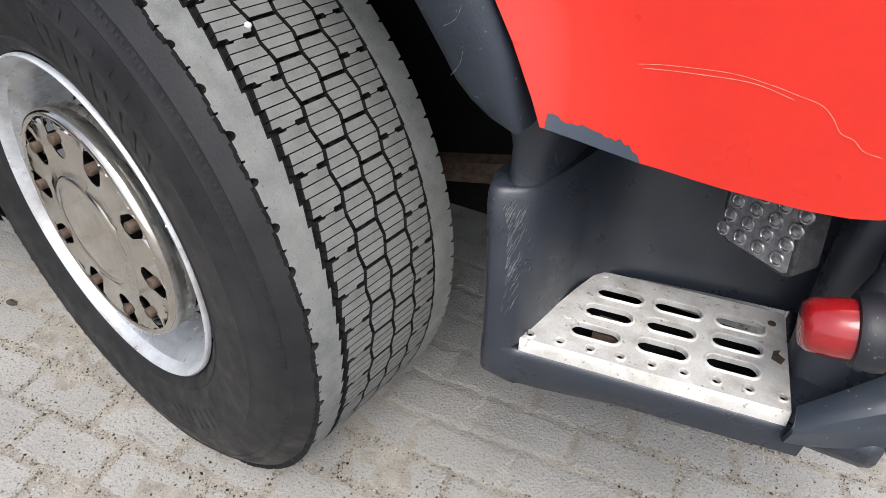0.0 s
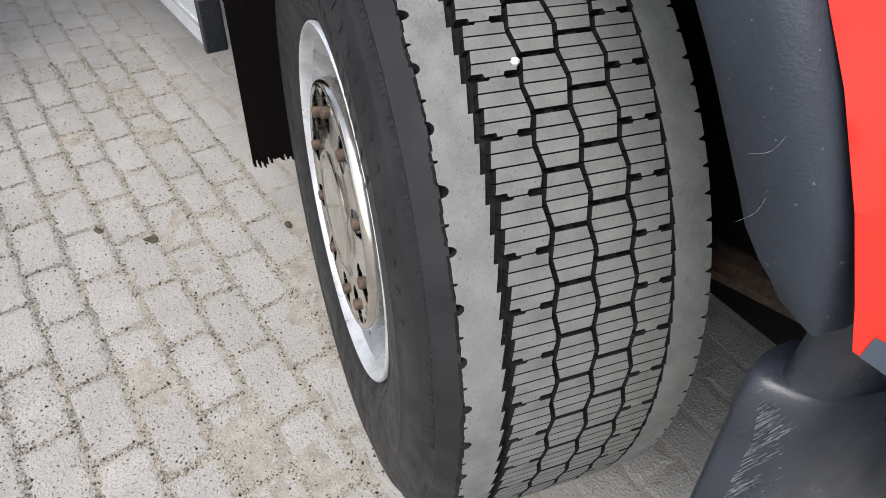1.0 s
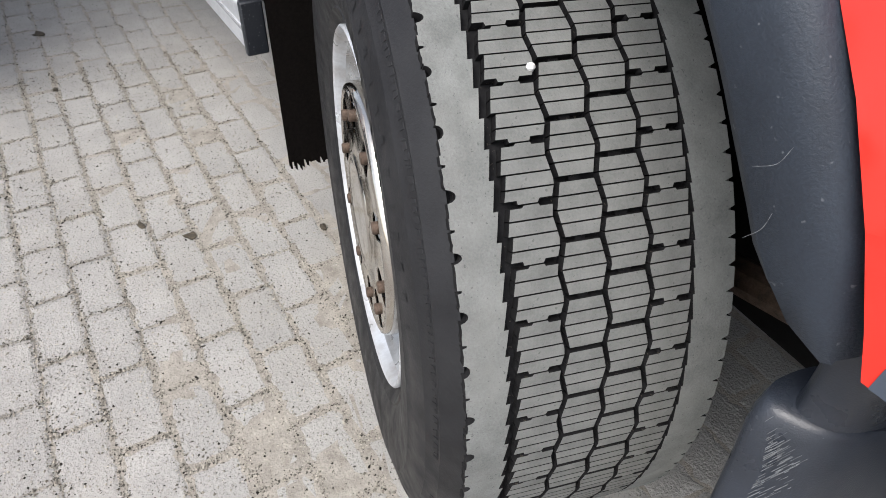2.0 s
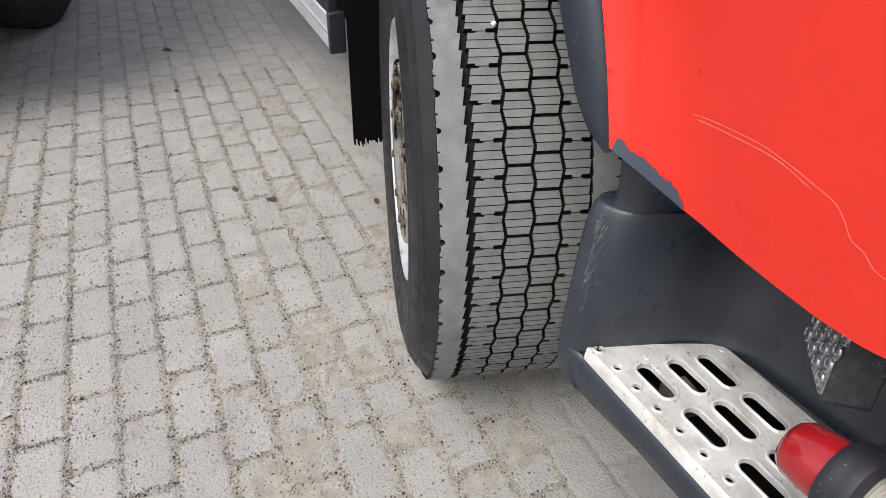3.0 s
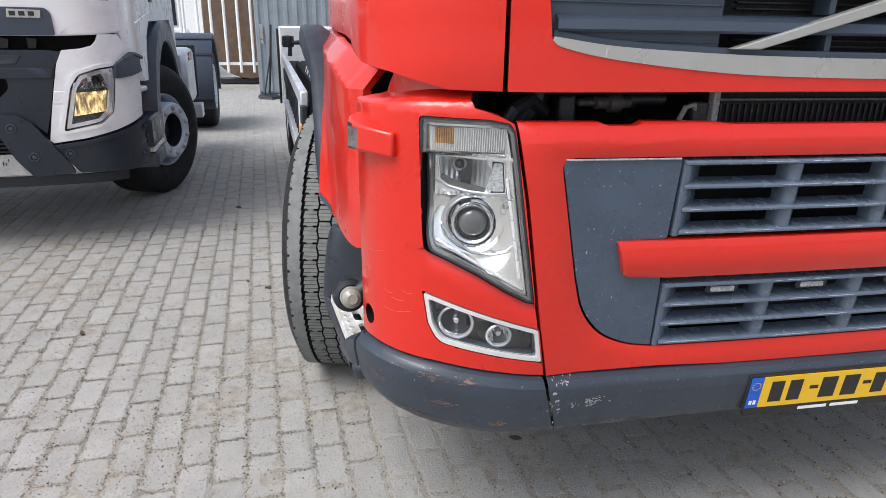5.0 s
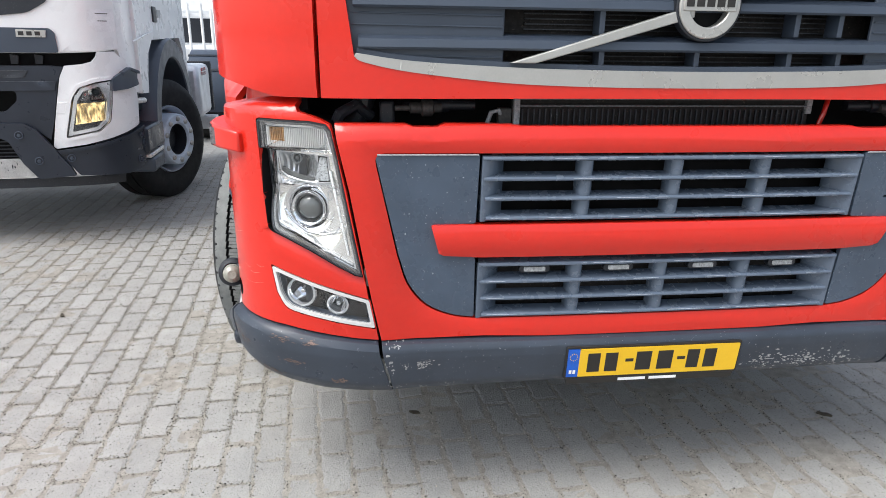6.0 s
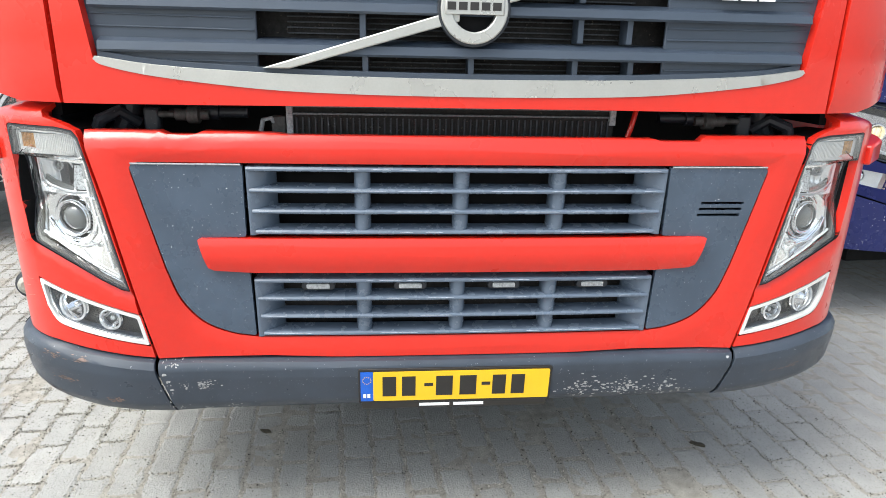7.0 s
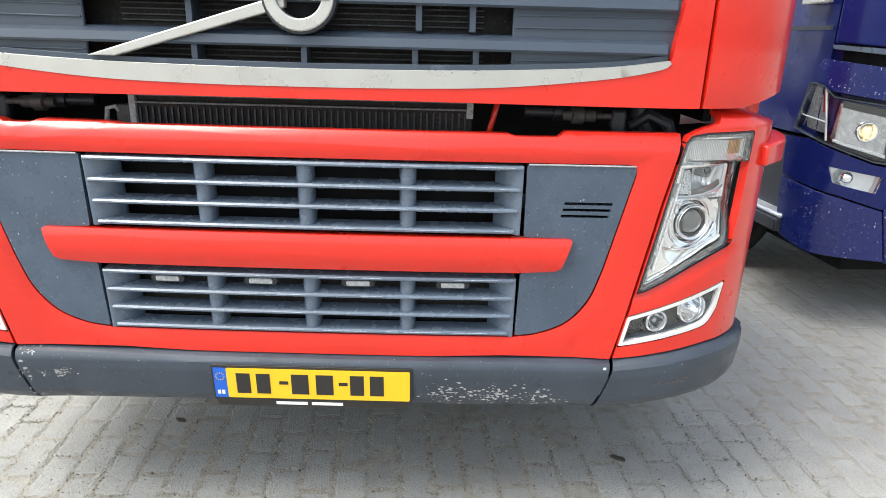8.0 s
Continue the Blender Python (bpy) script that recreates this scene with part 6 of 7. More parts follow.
part("far_skirt", box((-0.85, 1.05, 0.47), (-0.32, 1.24, 0.86)), STEP_GREY, truck, "dark far side step", bevel=0.02)


# ---- neighbours ----
def heavy_tyre(r, w):
    """A plain heavy tyre, its outer face at height 0."""
    return [(r * 0.56, -0.02), (r * 0.585, 0.0), (r * 0.7, 0.014), (r * 0.85, 0.016), (r * 0.95, 0.002), (r * 0.985, -0.014), (r, -0.03), (r, -w * 0.28), (r * 0.985, -w * 0.29), (r * 0.985, -w * 0.32), (r, -w * 0.33), (r, -w * 0.62), (r * 0.985, -w * 0.63), (r * 0.985, -w * 0.66), (r, -w * 0.67), (r, -w + 0.03), (r * 0.95, -w), (r * 0.6, -w)]


def plain_wheel(parent, x, y, side, r=0.51, w=0.3, deep=False, label="truck wheel with silver rim", steer=0.0, proud=False):
    """A wheel whose outer face looks to the side wanted."""
    m = Matrix(((1, 0, 0, x), (0, 0, side, y), (0, 1, 0, r), (0, 0, 0, 1)))
    if side < 0:
        m = Matrix(((-1, 0, 0, x), (0, 0, -1, y), (0, 1, 0, r), (0, 0, 0, 1)))
    m = pose(x, y, 0, 0, 0, steer) @ pose(-x, -y, 0) @ m
    h = -0.12 if deep else (0.03 if proud else -0.02)
    wh = part("wheel", lathe([(r * 0.57, -0.01), (r * 0.56, 0.008), (r * 0.535, 0.0), (r * 0.5, -0.06), (r * 0.46, -0.12), (r * 0.4, -0.12 if not deep else -0.22)], m, 40), HUB_BLUE if proud else RIM_PAINT, parent, label, smooth=50)
    part("tyre", lathe(heavy_tyre(r, w), m, 56), RUBBER_CLEAN, wh, "black rubber tyre", smooth=40)
    ring_ = [(r * 0.42, h - 0.1), (r * 0.4, h + 0.0), (r * 0.385, h + 0.04), (r * 0.37, h + 0.05), (r * 0.22, h + 0.055), (r * 0.2, h + 0.04), (r * 0.19, h - 0.03)]
    if proud:
        ring_ = [(r * 0.44, h - 0.12), (r * 0.435, h + 0.02), (r * 0.425, h + 0.042), (r * 0.41, h + 0.05), (r * 0.285, h + 0.05), (r * 0.27, h + 0.042), (r * 0.262, h + 0.03)]
    part("hub_ring", lathe(ring_, m, 40), HUB_PALE if proud else HUB_BLUE, wh, "pale grey hub ring", smooth=40)
    part("hub_cap", lathe([(r * 0.262, h + 0.03), (r * 0.25, h - 0.08), (r * 0.15, h - 0.085), (r * 0.14, h - 0.05), (0.0, h - 0.045)] if proud else [(r * 0.2, h - 0.03), (r * 0.15, h - 0.015), (0.0, h - 0.01)], m, 24), PLASTIC_DARK, wh, smooth=40)
    for k in range(10):
        a = radians(36 * k + 18)
        q = r * (0.348 if proud else 0.3)
        c = m @ Matrix.Translation((q * math.cos(a), q * math.sin(a), h + 0.05))
        part("wheel_nut", lathe([(0.023, 0.0), (0.021, 0.012), (0.012, 0.018), (0.0, 0.019)] if proud else [(0.019, 0.0), (0.017, 0.02), (0.009, 0.028), (0.0, 0.029)], c, 10), SILVER, wh, smooth=50)
    return wh


RUBBER_CLEAN = mat("black_rubber", (0.012, 0.012, 0.013), 0.7, var=0.2, scale=10, dust=(0.06, 0.056, 0.05), dust_amount=0.25, dust_scale=5, spec=0.3)
HUB_PALE = mat("pale_blue_hub_paint", (0.56, 0.62, 0.7), 0.4, 0.1, var=0.08, scale=15)
HUB_BLUE = mat("pale_hub_paint", (0.4, 0.44, 0.5), 0.45, 0.2, var=0.1, scale=15)


def flat(m):
    """Outline coordinates -> places in a plane given by a pose; off is along its z."""
    return lambda u, v, off=0.0: m @ Vector((u, v, off))


def front_plane(x):
    return lambda u, v, off=0.0: Vector((x + off, u, v))


def side_plane(y, side):
    return lambda u, v, off=0.0: Vector((u, y + side * off, v))


def arch_trim(parent, x, z, r0, r1, y, side, t0, t1, material, label, depth=0.25):
    bm = bmesh.new()
    rows = []
    for t in np.linspace(t0, t1, 40):
        c, s = math.cos(radians(t)), math.sin(radians(t))
        prof = ((r0, y - side * depth), (r0, y - side * 0.012), (r0 + 0.012, y), (r1 - 0.012, y), (r1, y - side * 0.015), (r1, y - side * depth))
        rows.append([bm.verts.new((x + r * c, yy, z + r * s)) for r, yy in prof])
    for a, b in zip(rows, rows[1:]):
        for k in range(6):
            bm.faces.new((a[k], b[k], b[(k + 1) % 6], a[(k + 1) % 6]))
    bm.faces.new(rows[0])
    bm.faces.new(rows[-1][::-1])
    return part("mudguard", bm, material, parent, label, smooth=40)


plain_wheel(truck, AX, 1.31, 1, 0.522, 0.32)

# white truck; local x ahead, y to its own left, origin on the ground at its front left corner
WBUMPER = mat("dark_bumper_plastic", (0.015, 0.02, 0.031), 0.36, var=0.14, scale=7, grain=900, bump=0.0003, rough_var=0.14)
white = thing("white_truck", "parked white lorry with dark bumper and lit headlamp", "truck", pose(-3.05, -2.405, 0, 0, 0, 4.0))
WPLAN = [(0.1, 0.0), (0.095, 0.5), (0.06, 0.85), (0.02, 1.05), (-0.06, 1.17), (-0.17, 1.24), (-0.3, 1.265), (-0.7, 1.27)]
WSKIN = Skin(WPLAN, lambda z, y: -0.05 * max(0.0, 1.0 - z), -1.25)
part("bumper_corner", bent(rounded([(0.812, 0.664), (0.99, 0.686), (1.16, 0.721), (1.3, 0.757), (1.41, 0.79), (1.435, 0.66), (1.395, 0.52), (1.23, 0.484), (0.925, 0.5), (0.885, 0.56)], 0.012, 2), WSKIN, 0.03, (), 0.04, 0.02, 0.004), WBUMPER, white, "dark grey bumper corner", bevel=0.012)
part("bumper_fold", bent([(0.815, 0.672), (0.99, 0.693), (1.16, 0.728), (1.3, 0.765), (1.412, 0.797), (1.412, 0.777), (1.3, 0.742), (1.16, 0.706), (0.99, 0.672), (0.83, 0.652)], WSKIN, 0.02, (), 0.05, 0.034), WBUMPER, white, "worn upper fold of the bumper", bevel=0.008)
part("bumper_middle", bent([(-1.0, 0.85), (0.667, 0.85), (0.73, 0.8), (0.788, 0.742), (0.829, 0.878), (0.886, 1.124), (0.925, 1.205), (0.86, 1.214), (-1.0, 1.214)], WSKIN, 0.02, [rounded([(-0.9, 0.93), (0.56, 0.93), (0.64, 1.0), (0.64, 1.06), (-0.9, 1.06)], 0.02, 2)], 0.08, 0.012), WBUMPER, white, "dark grey bumper middle", bevel=0.012)
part("bumper_ledge", bent([(-1.0, 1.06), (0.862, 1.06), (0.876, 1.115), (0.84, 1.118), (-1.0, 1.118)], WSKIN, 0.02, (), 0.08, 0.022), WBUMPER, white, bevel=0.008)
part("upper_slot", bent([(-1.0, 1.14), (0.7, 1.14), (0.73, 1.185), (-1.0, 1.185)], WSKIN, 0.01, (), 0.08, 0.016), PLASTIC_DARK, white, "dark slot", bevel=0.004)
part("bumper_ramp", bent(rounded([(0.3, 0.862), (0.66, 0.855), (0.72, 0.813), (0.88, 0.564), (0.905, 0.502), (0.684, 0.49), (0.61, 0.595), (0.55, 0.74), (0.5, 0.77), (0.3, 0.775)], 0.012, 2), WSKIN, 0.03, (), 0.06, 0.04), WBUMPER, white, "dark bumper ramp with bolts", bevel=0.012)
part("lower_mesh", bent([(-0.6, 0.6), (0.62, 0.6), (0.56, 0.77), (-0.6, 0.78)], WSKIN, 0.01, (), 0.08, -0.03), BLACK, white)
for k in range(6):
    part("mesh_bar", bent([(-0.4, 0.635 + 0.024 * k), (0.58 - 0.008 * k, 0.635 + 0.024 * k), (0.58 - 0.008 * k, 0.642 + 0.024 * k), (-0.4, 0.642 + 0.024 * k)], WSKIN, 0.008, (), 0.1, -0.016), PLASTIC_DARK, white)
part("white_insert", bent([(-0.4, 0.5), (0.668, 0.5), (0.6, 0.622), (-0.4, 0.63)], WSKIN, 0.02, (), 0.08, 0.0), DIRTY_WHITE, white, "dirty white lower insert with chipped paint", bevel=0.006)
for u, v, r in ((0.47, 0.6, 0.003), (0.53, 0.575, 0.006), (0.56, 0.59, 0.004), (0.545, 0.57, 0.005), (0.5, 0.55, 0.003)):
    bm = bmesh.new()
    flake(bm, WSKIN, u, v, r, 0.0015)
    part("paint_chip", bm, PLASTIC_DARK, white, smooth=0)
part("under_tray", bent([(-0.8, 0.425), (1.22, 0.417), (1.23, 0.479), (-0.8, 0.49)], WSKIN, 0.02, (), 0.1, -0.03), PLASTIC_DARK, white, "dark lower lip", bevel=0.008)
for u, v in ((0.617, 0.783), (0.703, 0.612), (0.89, 0.621), (1.373, 0.74), (1.404, 0.675), (1.335, 0.568)):
    at_ = facing(WSKIN, u, v, 0.042 if u < 0.8 else 0.024)
    bolt = part("bolt_cup", lathe([(0.026, -0.004), (0.026, 0.004), (0.021, 0.005), (0.019, -0.003)], at_, 18), PLASTIC_SMOOTH, white, "round bolt cup", smooth=40)
    part("bolt_head", lathe([(0.012, -0.002), (0.012, 0.004), (0.0, 0.005)], at_, 6), PLASTIC_SMOOTH, bolt, smooth=0)
WL = rounded([(0.88, 0.753), (0.951, 1.009), (0.998, 1.076), (1.093, 1.107), (1.2, 1.122), (1.178, 0.97), (1.152, 0.85), (1.08, 0.79)], 0.016, 3)
part("corner_panel", bent([(0.795, 0.7), (0.812, 0.683), (0.99, 0.705), (1.16, 0.742), (1.3, 0.78), (1.39, 0.808), (1.425, 0.95), (1.43, 1.07), (1.4, 1.16), (1.362, 1.2), (1.323, 1.233), (1.279, 1.265), (1.245, 1.3), (1.133, 1.3), (1.118, 1.265), (1.09, 1.237), (1.032, 1.222), (0.933, 1.213), (0.897, 1.14), (0.83, 0.861)], WSKIN, 0.02, [WL], 0.03, 0.01), WHITE_PAINT, white, "white corner panel", bevel=0.008)
part("lamp_surround", bent(rounded(inset(WL[::1], -0.022), 0.004, 1), WSKIN, 0.012, [inset(WL, -0.002)], 0.03, 0.018), WHITE_PAINT, white, "raised white lamp surround", bevel=0.006)
part("towing_cover", bent(rounded([(0.86, 0.985), (0.916, 0.985), (0.894, 0.913), (0.845, 0.913)], 0.006, 2), WSKIN, 0.006, (), 0.1, 0.0125), WHITE_PAINT, white, "small square cover", bevel=0.002)
wl = tray(WL, WSKIN, 0.12, PLASTIC_DARK, white, "headlamp", "black headlamp with glowing lamp", 0.02)
part("lamp_rim", bent(inset(WL, 0.009), WSKIN, 0.02, [inset(WL, 0.03)], 0.04, 0.008), CHROME_SOFT, wl, "chrome edge")
part("inner_mask", bent(inset(WL, 0.03), WSKIN, 0.01, [[(0.94, 0.835), (1.125, 0.858), (1.146, 0.98), (0.972, 0.972)], [(0.99, 0.99), (1.15, 1.0), (1.162, 1.088), (1.03, 1.07)]], 0.03, -0.012), PLASTIC_DARK, wl, "black inner mask")
part("glowing_bowl", dish(lambda u, v, off=0.0: WSKIN(u, v, off), 0.935, 1.15, 0.828, 0.985, 0.06, 0.022, 14, 0.012), LIT_LAMP, wl, "glowing reflector", smooth=0)
part("high_bowl", dish(lambda u, v, off=0.0: WSKIN(u, v, off), 0.985, 1.167, 0.988, 1.1, 0.06, 0.022, 12, 0.012), SHELL, wl, "chrome reflector", smooth=0)
part("high_beam", lathe([(0.026, 0.0), (0.022, 0.012), (0.012, 0.02), (0.0, 0.021)], facing(WSKIN, 1.1, 1.04, -0.045), 20), PLASTIC_DARK, wl, "dark round bulb shield", smooth=60)
part("silver_strip", bent([(0.897, 0.79), (0.912, 0.785), (0.985, 1.03), (0.967, 1.03)], WSKIN, 0.01, (), 0.08, 0.0), CHROME, wl, "silver inner strip")
part("cover_glass", bent(inset(WL, 0.006), WSKIN, 0.004, (), 0.06, 0.018), CLEAR, wl, "clear glass", shadow=False)
part("corner_visor", bent(rounded([(1.192, 1.128), (1.25, 1.16), (1.325, 1.19), (1.41, 1.16), (1.395, 1.12), (1.42, 1.08), (1.3, 1.058), (1.187, 1.048)], 0.008, 2), WSKIN, 0.06, (), 0.04, 0.036), PLASTIC_SMOOTH, white, "dark corner trim", bevel=0.01)
part("visor_lip", bent([(1.26, 1.168), (1.325, 1.196), (1.42, 1.166), (1.42, 1.15), (1.325, 1.178), (1.262, 1.15)], WSKIN, 0.05, (), 0.04, 0.05), PLASTIC_SMOOTH, white, bevel=0.006)
part("gap_dark", bent([(-1.1, 1.15), (1.3, 1.15), (1.3, 1.4), (-1.1, 1.4)], WSKIN, 0.01, (), 0.1, -0.08), BLACK, white)
for k in range(5):
    part("gap_bracket", bent([(0.2 + 0.14 * k, 1.22), (0.24 + 0.14 * k, 1.22), (0.25 + 0.14 * k, 1.27), (0.2 + 0.14 * k, 1.28)], WSKIN, 0.02, (), 0.1, -0.065), PLASTIC_DARK, white)
part("cab_front", bent([(-1.2, 1.29), (0.92, 1.29), (1.1, 1.297), (1.286, 1.31), (1.29, 1.58), (1.29, 1.95), (-1.2, 1.95)], WSKIN, 0.03, (), 0.06, 0.012), WHITE_PAINT, white, "white cab front", bevel=0.015)
part("grille_band", bent(rounded([(-0.9, 1.292), (0.917, 1.293), (0.911, 1.415), (0.885, 1.44), (-0.9, 1.452)], 0.012, 3), WSKIN, 0.03, (), 0.08, 0.024), PLASTIC_SMOOTH, white, "dark lower grille band", bevel=0.008)
part("upper_grille", bent(rounded([(-0.9, 1.505), (0.6, 1.508), (0.78, 1.53), (0.9, 1.6), (0.92, 1.93), (-0.9, 1.93)], 0.03, 4), WSKIN, 0.03, (), 0.08, 0.02), PLASTIC_DARK, white, "dark upper grille", bevel=0.01)
badge = part("badge", bent([(0.7, 1.386), (0.863, 1.385), (0.868, 1.427), (0.705, 1.431)], WSKIN, 0.008, (), 0.1, 0.03), SILVER, white, "silver badge", bevel=0.002)
text_free_bars(WSKIN, 0.715, 0.85, 1.408, 0.024, 3, INK, badge, "black_bar", 0.0315)
note = part("paper_note", bent([(1.105, 1.559), (1.268, 1.567), (1.268, 1.424), (1.143, 1.422), (1.094, 1.475)], WSKIN, 0.002, (), 0.06, 0.015), WHITE_INK, white, "paper note taped to the cab")
text_free_bars(WSKIN, 1.15, 1.23, 1.535, 0.006, 6, INK, note, "ink_bar", 0.0165)
text_free_bars(WSKIN, 1.16, 1.22, 1.49, 0.006, 5, INK, note, "ink_bar", 0.0165)
part("front_corner", bent([(1.3, 1.31), (1.33, 1.25), (1.39, 1.21), (1.44, 1.17), (1.45, 1.03), (1.62, 1.0), (1.62, 1.95), (1.3, 1.95)], WSKIN, 0.03, (), 0.04, -0.022), WHITE_PAINT, white, "white corner panel of the cab", bevel=0.01)
part("cab_side", bent([(-2.1, 0.95), (-2.3, 1.0), (-2.3, 1.95), (-0.44, 1.95), (-0.44, 1.0), (-0.62, 0.99), (-0.66, 1.12), (-0.75, 1.28), (-0.9, 1.37), (-2.0, 1.38), (-2.15, 1.25)], side_plane(0.02, 1), 0.04, (), 0.15), WHITE_PAINT, white, "white cab side", bevel=0.015)
part("door_crease", tube([(-0.3, 0.026, 1.36), (-0.6, 0.03, 1.4), (-0.9, 0.028, 1.43)], 0.007), WHITE_PAINT, white, "raised crease", smooth=60)
part("side_vent", box((-1.12, 0.018, 1.5), (-1.0, 0.032, 1.62)), PLASTIC_DARK, white, "dark vent", bevel=0.008)
part("dark_bar", box((-1.3, 0.021, 1.54), (-1.18, 0.024, 1.6)), LAMP_GREY, white)
part("sill", bent([(-0.68, 0.86), (-0.1, 0.9), (-0.1, 1.0), (-0.64, 1.0)], side_plane(-0.06, 1), 0.08, (), 0.2), PLASTIC_DARK, white)
part("side_step", box((-0.78, -0.3, 0.59), (-0.25, 0.06, 0.775)), WBUMPER, white, "dark step body", bevel=0.02)
part("step_tread", box((-0.72, -0.25, 0.55), (-0.3, 0.06, 0.58)), ALU, white, "bare step tread", bevel=0.008)
part("step_bracket", box((-0.66, -0.2, 0.44), (-0.32, 0.07, 0.544)), PLASTIC_SMOOTH, white, bevel=0.02)
part("grab_rail", tube([(-0.28, -0.06, 0.95), (-0.34, -0.01, 0.955), (-0.52, 0.0, 0.945), (-0.58, -0.04, 0.94)], 0.02), ALU, white, smooth=60)
arch_trim(white, -1.45, 0.53, 0.69, 0.85, 0.05, 1, -5, 185, PLASTIC_SMOOTH, "dark grey wheel arch")
part("arch_dark", box((-2.2, -0.46, 0.5), (-0.75, -0.37, 1.36)), BLACK, white)
plain_wheel(white, -1.45, -0.03, 1, 0.52, 0.32, steer=-24, proud=True)
part("side_locker", box((-3.45, -0.4, 0.55), (-2.75, 0.05, 1.1)), ALU_RAIL, white, "pale side locker", bevel=0.06)
for k in range(2):
    part("locker_edge", box((-3.53 - 0.05 * k, -0.38, 0.56), (-3.5 - 0.05 * k, 0.06, 1.12 - 0.02 * k)), PLASTIC_DARK, white, "dark ribbed locker edge", bevel=0.008)
for k in range(2):
    part("red_reflector", box((-3.15, 0.051, 0.99 + 0.045 * k), (-2.9, 0.058, 1.025 + 0.045 * k)), RED_LENS, white, "red reflector")
part("lower_bracket", box((-3.6, -0.11, 0.35), (-3.4, 0.09, 0.5)), ALU_RAIL, white, bevel=0.01)
part("hose_bundle", tube([(-2.3, -0.5, 1.5), (-2.38, -0.25, 1.3), (-2.5, -0.2, 1.1), (-2.6, -0.3, 0.9)], 0.035, 10), PLASTIC_DARK, white, "black hoses behind the cab", smooth=60)
part("pale_duct", box((-2.75, -0.45, 1.05), (-2.5, -0.12, 1.32)), TANK, white, "pale duct behind the cab", bevel=0.03)
arch_trim(white, -5.2, 0.52, 0.64, 0.69, 0.15, 1, -8, 188, PLASTIC_SMOOTH, "dark rear mudguard", 0.55)
for t0 in (38, 62):
    arch_trim(white, -5.2, 0.52, 0.685, 0.7, 0.16, 1, t0, t0 + 3, PLASTIC_DARK, "strap over the mudguard", 0.57)
part("mud_flap", box((-4.58, -0.38, 0.3), (-4.55, 0.14, 0.62)), PLASTIC_DARK, white, "black flap", bevel=0.006)
plain_wheel(white, -5.2, 0.11, 1, 0.52, 0.5, True)
part("chassis_rail", box((-6.2, -1.1, 0.7), (-2.1, -0.9, 0.98)), PLASTIC_DARK, white, "dark chassis rail")
# plain cab volume, its unseen upper part there to block sky light
part("cab_bulk", box((-2.1, -2.45, 1.4), (-0.3, -0.05, 2.9)), WHITE_PAINT, white, bevel=0.05)
# plain black block closing the underside
part("underbody", box((-2.0, -2.3, 0.5), (-0.25, -0.5, 1.39)), BLACK, white)
part("rear_cabinet", box((-3.1, -1.6, 1.15), (-2.3, -0.35, 1.7)), WHITE_PAINT, white, "white cabinet behind the cab", bevel=0.02)

# blue truck; local y away from the red one
blue = thing("blue_truck", "parked dark blue lorry with stone-chipped bumper", "truck", pose(-1.6, 2.14, 0, 0, 0, 4.0))
BPLAN = [(0.06, 0.0), (0.055, 0.6), (0.03, 0.95), (-0.01, 1.12), (-0.07, 1.2), (-0.16, 1.24), (-0.3, 1.25), (-0.7, 1.25)]
BSKIN0 = Skin(BPLAN, lambda z, y: 0.02 * max(0.0, 1.0 - z), 1.25)
BSKIN = lambda u, v, off=0.0: BSKIN0(-u, v, off)
part("bumper_lower", bent([(0.86, 0.41), (1.2, 0.43), (1.42, 0.49), (1.45, 0.78), (1.3, 0.76), (1.12, 0.72), (0.92, 0.665)], BSKIN, 0.03, (), 0.05, 0.012), BLUE_CHIPPED, blue, "blue bumper corner with stone chips", bevel=0.012)
part("bumper_centre", bent([(-0.8, 0.38), (0.85, 0.4), (0.91, 0.66), (0.88, 0.86), (-0.8, 0.86)], BSKIN, 0.03, (), 0.08, 0.01), BLUE_CHIPPED, blue, "blue bumper centre", bevel=0.012)
BF = [(0.96, 0.75), (1.16, 0.79), (1.19, 0.87), (0.94, 0.83)]
part("bumper_upper", bent([(0.89, 0.67), (0.93, 0.675), (1.12, 0.73), (1.3, 0.77), (1.45, 0.79), (1.47, 0.98), (1.3, 0.99), (1.0, 0.89), (0.88, 0.87)], BSKIN, 0.03, [BF], 0.05, 0.006), BLUE_PAINT, blue, "blue bumper upper half", bevel=0.01)
bf = tray(BF, BSKIN, 0.06, CHROME_SOFT, blue, "fog_lamp", "small clear fog lamp", 0.0)
part("fog_bulb", lathe([(0.034, 0.0), (0.03, 0.012), (0.015, 0.02), (0.0, 0.021)], facing(BSKIN0, -1.1, 0.815, -0.03), 20), CHROME, bf, smooth=60)
part("fog_glass", bent(inset(BF, 0.004), BSKIN, 0.003, (), 0.08, -0.002), CLEAR, bf, "clear glass", shadow=False)
BL = [(0.6, 0.86), (1.0, 0.9), (1.3, 1.0), (1.42, 1.03), (1.36, 1.26), (1.27, 1.245), (1.22, 1.2), (0.6, 1.12)]
bl = tray(BL, BSKIN, 0.13, PLASTIC_DARK, blue, "headlamp", "clear headlamp with yellowish bulb", 0.0)
part("cover_glass", bent(inset(BL, 0.01), BSKIN, 0.004, (), 0.07, 0.006), CLEAR, bl, "clear glass", shadow=False)
part("lamp_edge", bent(BL, BSKIN, 0.02, [inset(BL, 0.005)], 0.07, 0.008), PLASTIC_SMOOTH, bl)
part("side_segment", bent([(1.24, 1.02), (1.4, 1.045), (1.35, 1.245), (1.275, 1.23)], BSKIN, 0.012, (), 0.07, -0.03), LENS_GREY, bl, "smoky side segment")
